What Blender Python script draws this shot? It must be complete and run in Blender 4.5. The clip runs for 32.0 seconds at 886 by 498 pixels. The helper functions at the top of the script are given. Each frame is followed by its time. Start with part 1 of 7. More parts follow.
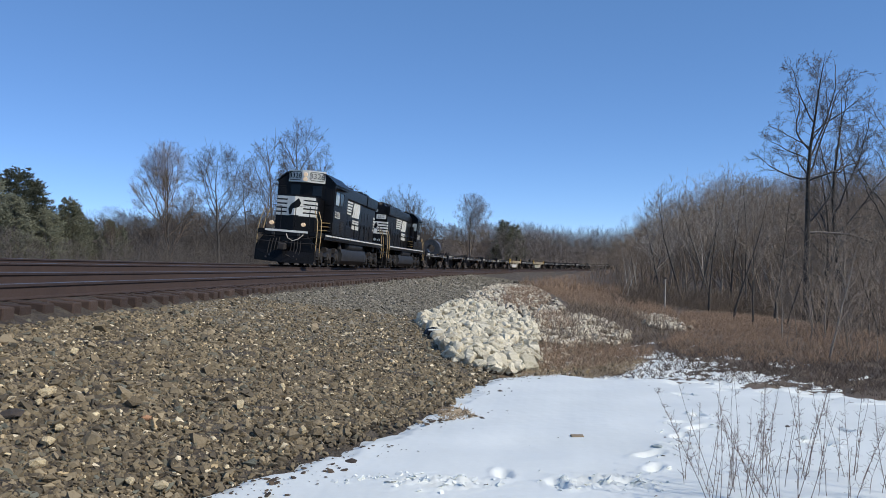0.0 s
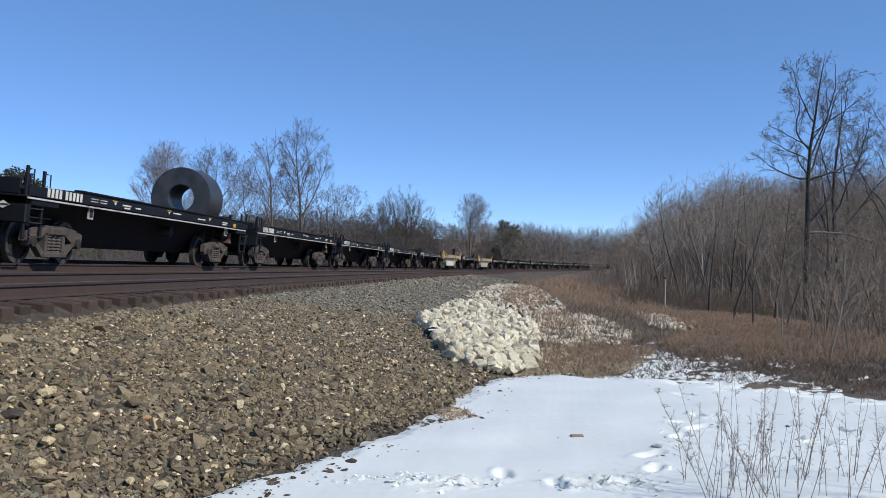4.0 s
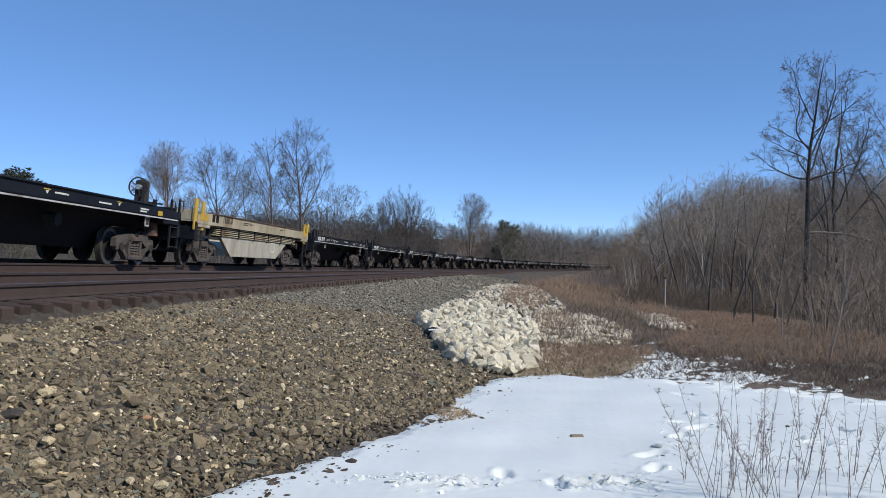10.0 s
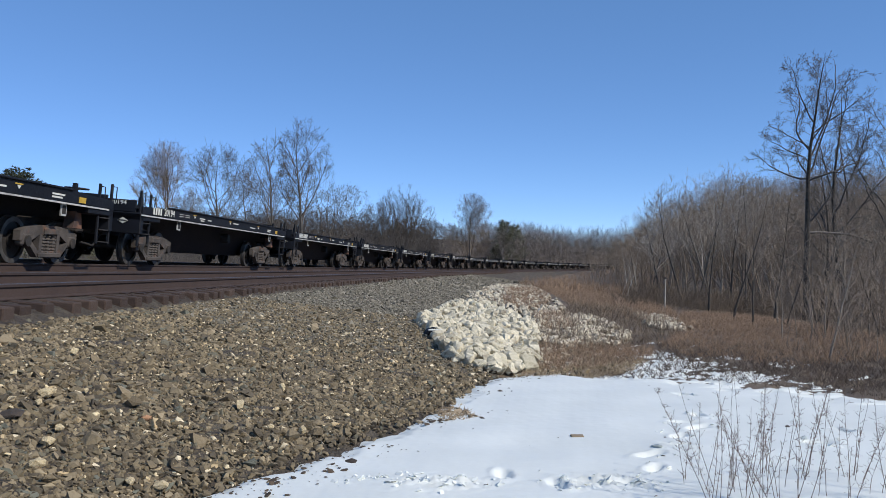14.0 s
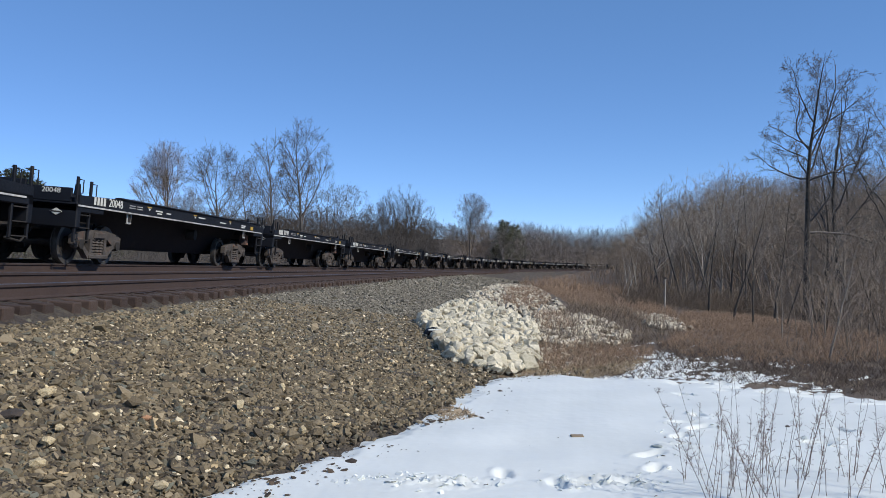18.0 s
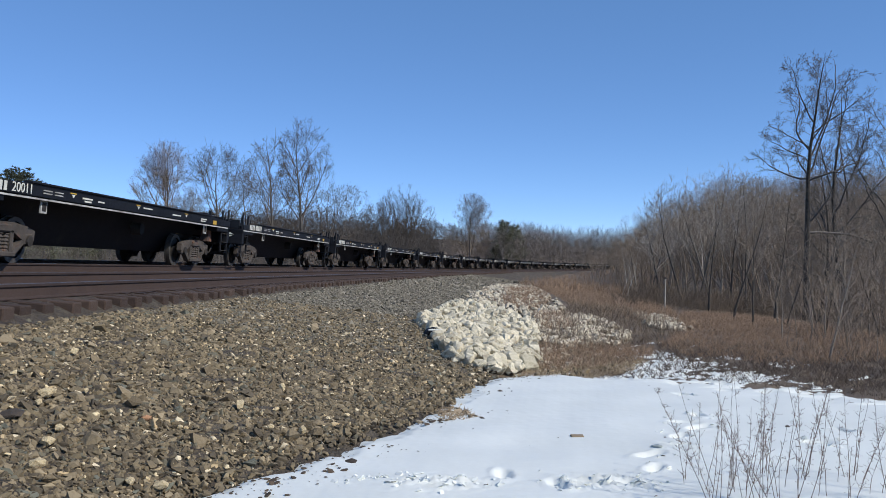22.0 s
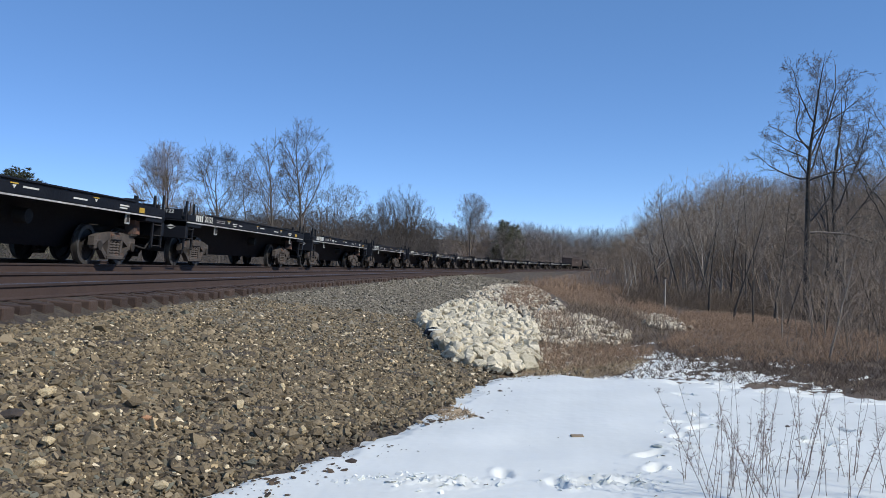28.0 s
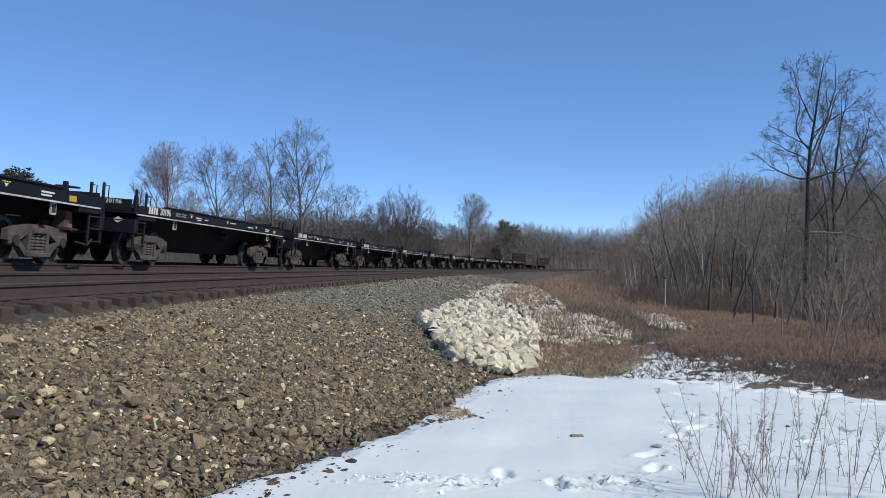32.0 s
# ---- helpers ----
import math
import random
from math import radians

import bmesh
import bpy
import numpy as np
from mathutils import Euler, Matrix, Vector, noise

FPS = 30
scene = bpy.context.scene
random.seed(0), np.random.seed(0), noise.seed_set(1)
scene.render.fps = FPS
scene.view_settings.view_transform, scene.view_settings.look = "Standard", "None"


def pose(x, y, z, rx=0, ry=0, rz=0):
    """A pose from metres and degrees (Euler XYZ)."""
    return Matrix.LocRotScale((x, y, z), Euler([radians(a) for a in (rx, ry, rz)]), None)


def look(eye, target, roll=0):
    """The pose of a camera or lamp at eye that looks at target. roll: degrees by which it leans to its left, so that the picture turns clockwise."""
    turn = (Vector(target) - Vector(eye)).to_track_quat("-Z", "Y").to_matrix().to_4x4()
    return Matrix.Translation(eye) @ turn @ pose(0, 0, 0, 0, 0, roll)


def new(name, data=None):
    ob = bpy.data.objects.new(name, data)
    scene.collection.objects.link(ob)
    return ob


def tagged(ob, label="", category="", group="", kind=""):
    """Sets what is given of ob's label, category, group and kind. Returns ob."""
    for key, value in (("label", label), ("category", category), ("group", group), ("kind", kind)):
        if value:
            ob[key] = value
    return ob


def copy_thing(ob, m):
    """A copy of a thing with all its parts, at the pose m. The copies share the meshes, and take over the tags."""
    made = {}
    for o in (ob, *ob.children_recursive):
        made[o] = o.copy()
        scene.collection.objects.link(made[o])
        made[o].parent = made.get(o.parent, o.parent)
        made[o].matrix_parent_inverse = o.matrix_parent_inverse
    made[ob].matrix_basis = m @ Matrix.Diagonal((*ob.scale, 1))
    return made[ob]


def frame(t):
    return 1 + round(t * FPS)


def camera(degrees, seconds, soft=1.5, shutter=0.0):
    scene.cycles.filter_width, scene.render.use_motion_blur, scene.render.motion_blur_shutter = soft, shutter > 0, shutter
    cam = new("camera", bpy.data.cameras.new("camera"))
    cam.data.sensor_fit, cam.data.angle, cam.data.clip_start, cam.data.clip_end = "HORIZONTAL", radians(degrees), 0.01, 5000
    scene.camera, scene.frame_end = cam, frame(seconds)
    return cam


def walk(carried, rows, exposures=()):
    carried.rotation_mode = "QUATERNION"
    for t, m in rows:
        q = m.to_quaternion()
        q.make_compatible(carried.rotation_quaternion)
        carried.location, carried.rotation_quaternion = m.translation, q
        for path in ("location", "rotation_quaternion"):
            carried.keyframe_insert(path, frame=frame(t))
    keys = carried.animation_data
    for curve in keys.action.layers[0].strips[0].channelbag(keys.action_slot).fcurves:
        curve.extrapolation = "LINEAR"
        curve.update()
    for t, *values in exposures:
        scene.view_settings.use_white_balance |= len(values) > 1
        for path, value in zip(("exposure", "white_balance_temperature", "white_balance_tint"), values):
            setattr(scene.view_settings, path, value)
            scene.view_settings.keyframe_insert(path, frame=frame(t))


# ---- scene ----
EYE = 1.6
cam = camera(55.2, 32.0, soft=0.35)
walk(cam, [(0.0, pose(0, 0, EYE, 91.41, 0, 0)), (32.0, pose(0, 0, EYE, 91.41, 0, 0))],
     exposures=[(0.0, -0.08), (1.0, -0.07), (1.5, 0.0), (2.0, 0.05), (3.2, 0.06), (4.6, 0.0), (5.5, -0.03), (32.0, -0.03)])

# ---- light: clear winter sky, sun to the right of the line ----
SUN_EL, SUN_AZ = radians(38), radians(121)
world = bpy.data.worlds.new("world")
scene.world = world
world.use_nodes = True
wn = world.node_tree
sky = wn.nodes.new("ShaderNodeTexSky")
sky.sky_type, sky.sun_disc = "NISHITA", False
sky.sun_elevation, sky.sun_rotation = SUN_EL, SUN_AZ
sky.air_density, sky.dust_density, sky.ozone_density = 0.5, 0.0, 3.0
wn.nodes["Background"].inputs["Strength"].default_value = 0.18
deep = wn.nodes.new("ShaderNodeHueSaturation")
deep.inputs["Saturation"].default_value = 1.12
deep.inputs["Hue"].default_value = 0.507
wn.links.new(sky.outputs[0], deep.inputs["Color"])
even = wn.nodes.new("ShaderNodeMix")      # evens out the pale band at the horizon
even.data_type = "RGBA"
even.inputs[0].default_value = 0.30
even.inputs[7].default_value = (0.98, 2.30, 4.25, 1)
wn.links.new(deep.outputs[0], even.inputs[6])
wn.links.new(even.outputs[2], wn.nodes["Background"].inputs["Color"])
sun = new("sun", bpy.data.lights.new("sun", "SUN"))
sun.data.energy, sun.data.angle, sun.data.color = 3.8, radians(0.5), (1.0, 0.94, 0.84)
sun_way = Vector((math.sin(SUN_AZ) * math.cos(SUN_EL), math.cos(SUN_AZ) * math.cos(SUN_EL), math.sin(SUN_EL)))
sun.matrix_basis = look(sun_way * 60, (0, 0, 0))


# ---- materials ----
def material(name, low, high, scale=8.0, rough=0.8, metal=0.0, bump=0.3, fine=60.0, coords="Object",
             dirt=None, dirt_scale=1.5, dirt_at=0.55, island=False, item=False, gap=0.02, streak=None, shine=0.5, mottle=0.35):
    """Two-scale noise colour, a second layer of dirt or wear, and fine relief."""
    m = bpy.data.materials.new(name)
    m.use_nodes = True
    t = m.node_tree
    n, link = t.nodes, t.links.new
    shader = n["Principled BSDF"]
    shader.inputs["Metallic"].default_value = metal
    shader.inputs["Specular IOR Level"].default_value = shine
    co = n.new("ShaderNodeTexCoord").outputs[coords]
    if streak:
        mp = n.new("ShaderNodeMapping")
        mp.inputs["Scale"].default_value = streak
        link(co, mp.inputs["Vector"])
        co = mp.outputs[0]

    def grain(s, detail=6.0):
        x = n.new("ShaderNodeTexNoise")
        x.inputs["Scale"].default_value, x.inputs["Detail"].default_value = s, detail
        link(co, x.inputs["Vector"])
        return x.outputs[0]

    def ramp(src, a, b, p=0.3, q=0.7):
        r = n.new("ShaderNodeValToRGB")
        r.color_ramp.elements[0].color, r.color_ramp.elements[1].color = (*a, 1), (*b, 1)
        r.color_ramp.elements[0].position, r.color_ramp.elements[1].position = p, q
        link(src, r.inputs[0])
        return r.outputs[0]

    def mix(f, a, b, kind="MIX"):
        x = n.new("ShaderNodeMix")
        x.data_type, x.blend_type = "RGBA", kind
        for v, i in ((f, 0), (a, 6), (b, 7)):
            if hasattr(v, "links"):
                link(v, x.inputs[i])
            else:
                x.inputs[i].default_value = v
        return x.outputs[2]

    base = ramp(grain(scale), low, high)
    if island or item:
        src = n.new("ShaderNodeNewGeometry").outputs["Random Per Island"] if island else n.new("ShaderNodeObjectInfo").outputs["Random"]
        base = mix(0.75, base, ramp(src, low, high, 0.0, 1.0))
    small = grain(fine, 3.0)
    base = mix(mottle, base, ramp(small, (0.45, 0.45, 0.45), (1.3, 1.3, 1.3)), "MULTIPLY")
    if dirt:
        d = grain(dirt_scale, 8.0)
        base = mix(ramp(d, (0, 0, 0), (1, 1, 1), dirt_at, dirt_at + 0.15), base, (*dirt, 1))
    link(base, shader.inputs["Base Color"])
    link(ramp(small, (rough - 0.1,) * 3, (min(1, rough + 0.1),) * 3), shader.inputs["Roughness"])
    if bump:
        b = n.new("ShaderNodeBump")
        b.inputs["Strength"].default_value, b.inputs["Distance"].default_value = bump, gap
        link(small, b.inputs["Height"])
        link(b.outputs[0], shader.inputs["Normal"])
    return m


def stone_mix(name, colours, fine=30.0, single=False):
    """Stones of several colours, picked stone by stone."""
    m = material(name, colours[0][1], colours[0][1], island=False, fine=fine, bump=0.5, rough=0.88, coords="Object")
    t = m.node_tree
    r = t.nodes.new("ShaderNodeValToRGB")
    r.color_ramp.interpolation = "CONSTANT"
    e = r.color_ramp.elements
    e[0].position, e[0].color = colours[0][0], (*colours[0][1], 1)
    e[1].position, e[1].color = colours[1][0], (*colours[1][1], 1)
    for p, c in colours[2:]:
        x = e.new(p)
        x.color = (*c, 1)
    g = t.nodes.new("ShaderNodeNewGeometry")
    one = t.nodes.new("ShaderNodeObjectInfo")
    t.links.new(one.outputs["Random"] if single else g.outputs["Random Per Island"], r.inputs[0])
    shader = t.nodes["Principled BSDF"]
    mul = t.nodes.new("ShaderNodeMix")
    mul.data_type, mul.blend_type = "RGBA", "MULTIPLY"
    mul.inputs[0].default_value = 0.5
    tx = t.nodes.new("ShaderNodeTexNoise")
    tx.inputs["Scale"].default_value, tx.inputs["Detail"].default_value = 40.0, 5.0
    t.links.new(t.nodes["Texture Coordinate"].outputs["Object"], tx.inputs["Vector"])
    r2 = t.nodes.new("ShaderNodeValToRGB")
    r2.color_ramp.elements[0].color, r2.color_ramp.elements[1].color = (0.5, 0.5, 0.5, 1), (1.25, 1.25, 1.25, 1)
    t.links.new(tx.outputs[0], r2.inputs[0])
    t.links.new(r.outputs[0], mul.inputs[6])
    t.links.new(r2.outputs[0], mul.inputs[7])
    t.links.new(mul.outputs[2], shader.inputs["Base Color"])
    return m


def plain_glow(name, colour, strength):
    m = bpy.data.materials.new(name)
    m.use_nodes = True
    s = m.node_tree.nodes["Principled BSDF"]
    s.inputs["Base Color"].default_value = (*colour, 1)
    s.inputs["Emission Color"].default_value = (*colour, 1)
    s.inputs["Emission Strength"].default_value = strength
    return m


M_SOIL = material("leaf_litter_soil", (0.085, 0.062, 0.043), (0.185, 0.136, 0.090), scale=1.2, fine=25, bump=0.8, dirt=(0.21, 0.155, 0.10), dirt_scale=0.6, coords="Object", gap=0.05)
M_SNOW = material("wind_packed_snow", (0.745, 0.765, 0.72), (0.825, 0.845, 0.80), scale=1.0, fine=22, rough=0.6, bump=0.06, gap=0.015, mottle=0.05)
M_BALLAST = material("dark_ballast_bed", (0.037, 0.027, 0.020), (0.10, 0.074, 0.054), scale=14, fine=40, rough=0.95, bump=1.0, gap=0.06, dirt=(0.11, 0.09, 0.07), dirt_scale=3.0)
STONE_COLOURS = [(0.0, (0.158, 0.121, 0.072)), (0.2, (0.236, 0.183, 0.110)), (0.42, (0.116, 0.091, 0.058)), (0.60, (0.278, 0.218, 0.133)), (0.72, (0.205, 0.160, 0.094)), (0.84, (0.152, 0.136, 0.094)), (0.91, (0.347, 0.272, 0.167)), (0.945, (0.158, 0.156, 0.117)), (0.968, (0.735, 0.614, 0.414)), (0.988, (0.546, 0.406, 0.225)), (0.998, (0.441, 0.218, 0.108))]
M_STONE = stone_mix("ballast_stone_mix", STONE_COLOURS)
M_STONE_ONE = stone_mix("single_ballast_stone", STONE_COLOURS, single=True)
M_STONE_ORANGE = material("orange_sandstone", (0.42, 0.21, 0.11), (0.60, 0.34, 0.19), scale=8, fine=30, rough=0.9, bump=0.5)
M_STONE_CREAM = material("cream_stone", (0.64, 0.49, 0.27), (0.80, 0.66, 0.42), scale=9, fine=40, rough=0.9, bump=0.6, dirt=(0.42, 0.33, 0.20), dirt_scale=12, dirt_at=0.58)
M_STONE_GREY = stone_mix("grey_ballast_stone_mix", [(0.0, (0.175, 0.155, 0.116)), (0.3, (0.24, 0.212, 0.158)), (0.6, (0.135, 0.118, 0.087)), (0.85, (0.31, 0.275, 0.21))])
M_STONE_DARK = stone_mix("sooty_ballast_stone_mix", [(0.0, (0.058, 0.045, 0.036)), (0.3, (0.08, 0.062, 0.048)), (0.6, (0.045, 0.037, 0.03)), (0.9, (0.12, 0.094, 0.07))])
M_LITTER = material("damp_leaf_litter", (0.05, 0.036, 0.026), (0.12, 0.085, 0.055), scale=20, fine=60, rough=0.9, bump=0.4, island=True)
M_ROCK = material("pale_limestone", (0.51, 0.455, 0.325), (0.71, 0.64, 0.475), scale=3.0, fine=22, rough=0.9, bump=0.7, gap=0.03, item=True, dirt=(0.30, 0.25, 0.17), dirt_scale=2.2, dirt_at=0.55)
M_RUBBLE = material("pale_limestone_rubble", (0.54, 0.48, 0.35), (0.74, 0.665, 0.50), scale=3.0, fine=22, rough=0.9, bump=0.8, gap=0.02, island=True, dirt=(0.28, 0.23, 0.155), dirt_scale=2.6, dirt_at=0.56)
M_ROCK_DULL = material("weathered_limestone", (0.48, 0.42, 0.31), (0.68, 0.60, 0.46), scale=3.0, fine=22, rough=0.95, bump=0.7, gap=0.03, island=True, dirt=(0.16, 0.12, 0.08), dirt_scale=1.7, dirt_at=0.5)
M_SLOPE = material("brown_ballast_slope", (0.05, 0.039, 0.028), (0.13, 0.102, 0.072), scale=14, fine=40, rough=0.95, bump=1.0, gap=0.06, dirt=(0.17, 0.14, 0.10), dirt_scale=3.0)
M_RAIL = material("rusty_rail_side", (0.034, 0.021, 0.017), (0.048, 0.030, 0.024), mottle=0.12, scale=3, fine=50, rough=0.75, bump=0.3)
M_RAILWEB = material("brown_rusted_rail_web", (0.046, 0.028, 0.022), (0.058, 0.036, 0.028), scale=3, fine=50, rough=0.85, bump=0.2, mottle=0.1)
M_RAILTOP = material("worn_rail_head", (0.17, 0.155, 0.15), (0.28, 0.26, 0.25), scale=5, fine=60, rough=0.42, metal=0.8, bump=0.05)
M_TIE = material("brown_creosote_timber", (0.048, 0.030, 0.023), (0.105, 0.068, 0.050), scale=5, fine=40, rough=0.92, bump=0.7, item=True, streak=(1, 6, 6))
M_BARK = material("grey_brown_bark", (0.066, 0.058, 0.050), (0.14, 0.126, 0.11), scale=9, fine=40, rough=0.95, bump=0.6, item=True)
M_TWIG = material("brown_twigs", (0.085, 0.066, 0.050), (0.165, 0.130, 0.10), scale=0.5, fine=3, rough=0.95, bump=0, item=True)
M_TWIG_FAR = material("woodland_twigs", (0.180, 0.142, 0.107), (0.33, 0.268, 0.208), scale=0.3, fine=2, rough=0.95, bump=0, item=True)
M_TWIG_PALE = material("pale_grey_twigs", (0.27, 0.235, 0.20), (0.42, 0.375, 0.325), scale=0.3, fine=2, rough=0.95, bump=0, item=True)
M_BARK_DARK = material("dark_old_bark", (0.045, 0.038, 0.031), (0.10, 0.085, 0.07), scale=6, fine=30, rough=0.95, bump=0.6)
M_TWIG_DARK = material("dark_old_twigs", (0.10, 0.087, 0.075), (0.19, 0.166, 0.145), scale=0.5, fine=3, rough=0.95, bump=0)
# Woodland bark and twigs lightened in colour to lift shade deep in the woods.
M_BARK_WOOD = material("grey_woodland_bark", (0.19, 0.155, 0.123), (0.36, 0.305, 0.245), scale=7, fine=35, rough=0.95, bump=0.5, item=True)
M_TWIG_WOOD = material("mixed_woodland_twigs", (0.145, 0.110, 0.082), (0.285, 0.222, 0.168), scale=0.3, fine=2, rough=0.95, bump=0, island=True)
# Aerial haze put into the colour: paler than the nearer thicket.
M_TWIG_DIST = material("haze_tinted_far_twigs", (0.135, 0.114, 0.100), (0.225, 0.193, 0.170), scale=0.3, fine=2, rough=0.95, bump=0, island=True)
M_WEED = material("dark_dead_weeds", (0.07, 0.053, 0.042), (0.16, 0.122, 0.095), scale=0.4, fine=4, rough=0.95, bump=0, island=True)
M_TWIG_HAZE = material("distant_twigs", (0.070, 0.060, 0.052), (0.130, 0.113, 0.098), scale=0.3, fine=2, rough=0.95, bump=0, island=True)
M_BIRCH = material("pale_bark", (0.34, 0.31, 0.26), (0.55, 0.51, 0.44), scale=4, fine=30, rough=0.9, bump=0.3)
M_NEEDLE = material("dark_pine_needles", (0.115, 0.122, 0.078), (0.22, 0.225, 0.15), scale=0.8, fine=6, rough=0.8, bump=0, island=True)
M_BRUSH = material("red_brown_brush", (0.21, 0.139, 0.092), (0.385, 0.267, 0.178), scale=0.4, fine=4, rough=0.95, bump=0, island=True)
M_BRUSH_GREY = material("grey_brown_stalks", (0.10, 0.075, 0.055), (0.24, 0.185, 0.135), scale=0.4, fine=4, rough=0.95, bump=0, island=True)
M_STRAW = material("straw_grass", (0.26, 0.195, 0.125), (0.46, 0.36, 0.24), scale=0.6, fine=5, rough=0.95, bump=0, island=True)
M_STALK = material("dry_weed_stalk", (0.10, 0.065, 0.05), (0.20, 0.14, 0.10), scale=5, fine=30, rough=0.9, bump=0, item=True)
M_BLACK = material("black_locomotive_paint", (0.0055, 0.0055, 0.0062), (0.0095, 0.0095, 0.0105), scale=1.5, fine=35, rough=0.34, bump=0.04, dirt=(0.010, 0.0095, 0.009), dirt_scale=1.1, dirt_at=0.6, shine=0.14)
M_GRIME = material("grimy_underframe", (0.014, 0.0125, 0.0115), (0.040, 0.034, 0.030), scale=3, fine=25, rough=0.85, bump=0.4, dirt=(0.065, 0.05, 0.04), dirt_scale=1.8, dirt_at=0.6)
M_TANK = material("dusty_black_tank", (0.016, 0.0155, 0.0155), (0.030, 0.029, 0.029), scale=1.5, fine=25, rough=0.6, bump=0.1, dirt=(0.05, 0.046, 0.042), dirt_scale=0.8, dirt_at=0.6)
M_WHITE = material("white_paint", (0.64, 0.63, 0.56), (0.76, 0.75, 0.68), scale=1.2, fine=4, mottle=0.15, rough=0.5, bump=0.05, dirt=(0.48, 0.46, 0.42), dirt_scale=2.5, dirt_at=0.66)
M_OLDWHITE = material("dirty_white_paint", (0.42, 0.41, 0.39), (0.60, 0.59, 0.56), scale=1.5, fine=6, rough=0.6, bump=0.05, dirt=(0.22, 0.20, 0.18), dirt_scale=1.2, dirt_at=0.56)
M_YELLOW = material("yellow_safety_paint", (0.50, 0.30, 0.03), (0.64, 0.41, 0.05), scale=4, fine=40, rough=0.5, bump=0.1, dirt=(0.30, 0.20, 0.06), dirt_scale=5, dirt_at=0.62)
M_GRAB = material("faded_ochre_rail_paint", (0.38, 0.25, 0.10), (0.54, 0.38, 0.18), scale=4, fine=40, rough=0.6, bump=0.1)
M_CARBLACK = material("faded_black_car_paint", (0.005, 0.006, 0.009), (0.011, 0.012, 0.016), scale=1.2, fine=25, rough=0.6, bump=0.1, dirt=(0.028, 0.025, 0.022), dirt_scale=1.5, dirt_at=0.62, shine=0.3)
M_GONDOLA = material("brown_black_gondola_paint", (0.050, 0.036, 0.031), (0.095, 0.068, 0.056), scale=1.0, fine=8, rough=0.8, bump=0.2)
M_TAN = material("weathered_cream_car_paint", (0.33, 0.275, 0.175), (0.48, 0.415, 0.285), scale=1.0, fine=7, rough=0.75, bump=0.15, dirt=(0.22, 0.13, 0.07), dirt_scale=1.3, dirt_at=0.54, streak=(1, 1, 0.5))
M_TANLOW = material("chalky_cream_panel", (0.36, 0.33, 0.255), (0.50, 0.465, 0.38), scale=1.0, fine=7, rough=0.8, bump=0.1, dirt=(0.30, 0.24, 0.17), dirt_scale=1.2, dirt_at=0.57, streak=(1.5, 1.5, 0.5))
M_TRUCK = material("dusty_cast_steel", (0.052, 0.044, 0.039), (0.105, 0.088, 0.077), scale=4, fine=30, rough=0.9, bump=0.5, dirt=(0.16, 0.075, 0.045), dirt_scale=2.5, dirt_at=0.58)
M_WHEEL = material("dark_wheel_steel", (0.016, 0.014, 0.013), (0.04, 0.034, 0.03), scale=5, fine=30, rough=0.7, bump=0.2)
M_TREAD = material("polished_wheel_rim", (0.08, 0.075, 0.07), (0.15, 0.14, 0.13), scale=5, fine=30, rough=0.5, metal=0.5, bump=0.05)
M_GLASS = material("dark_cab_glass", (0.006, 0.007, 0.008), (0.012, 0.014, 0.016), scale=1, fine=5, rough=0.12, bump=0, shine=0.25)
# Pale base colour stands in for the sky's reflection on window glass.
M_PANE = material("pale_glass_painted_reflection", (0.30, 0.36, 0.38), (0.45, 0.50, 0.52), scale=2, fine=5, rough=0.15, bump=0)
M_STEELCOIL = material("dark_steel_coil", (0.045, 0.045, 0.048), (0.085, 0.083, 0.083), scale=3, fine=60, rough=0.45, metal=0.4, bump=0.2)
M_LAMP = plain_glow("headlamp", (0.9, 0.66, 0.42), 0.18)
M_RUST = material("rust_brown_paint", (0.12, 0.055, 0.035), (0.22, 0.11, 0.07), scale=2, fine=25, rough=0.85, bump=0.3, dirt=(0.06, 0.045, 0.04), dirt_scale=1.4)
M_GRAFFITI = material("white_spray_paint", (0.66, 0.66, 0.63), (0.80, 0.80, 0.78), scale=6, fine=20, rough=0.6, bump=0, dirt=(0.45, 0.43, 0.37), dirt_scale=4, dirt_at=0.6)


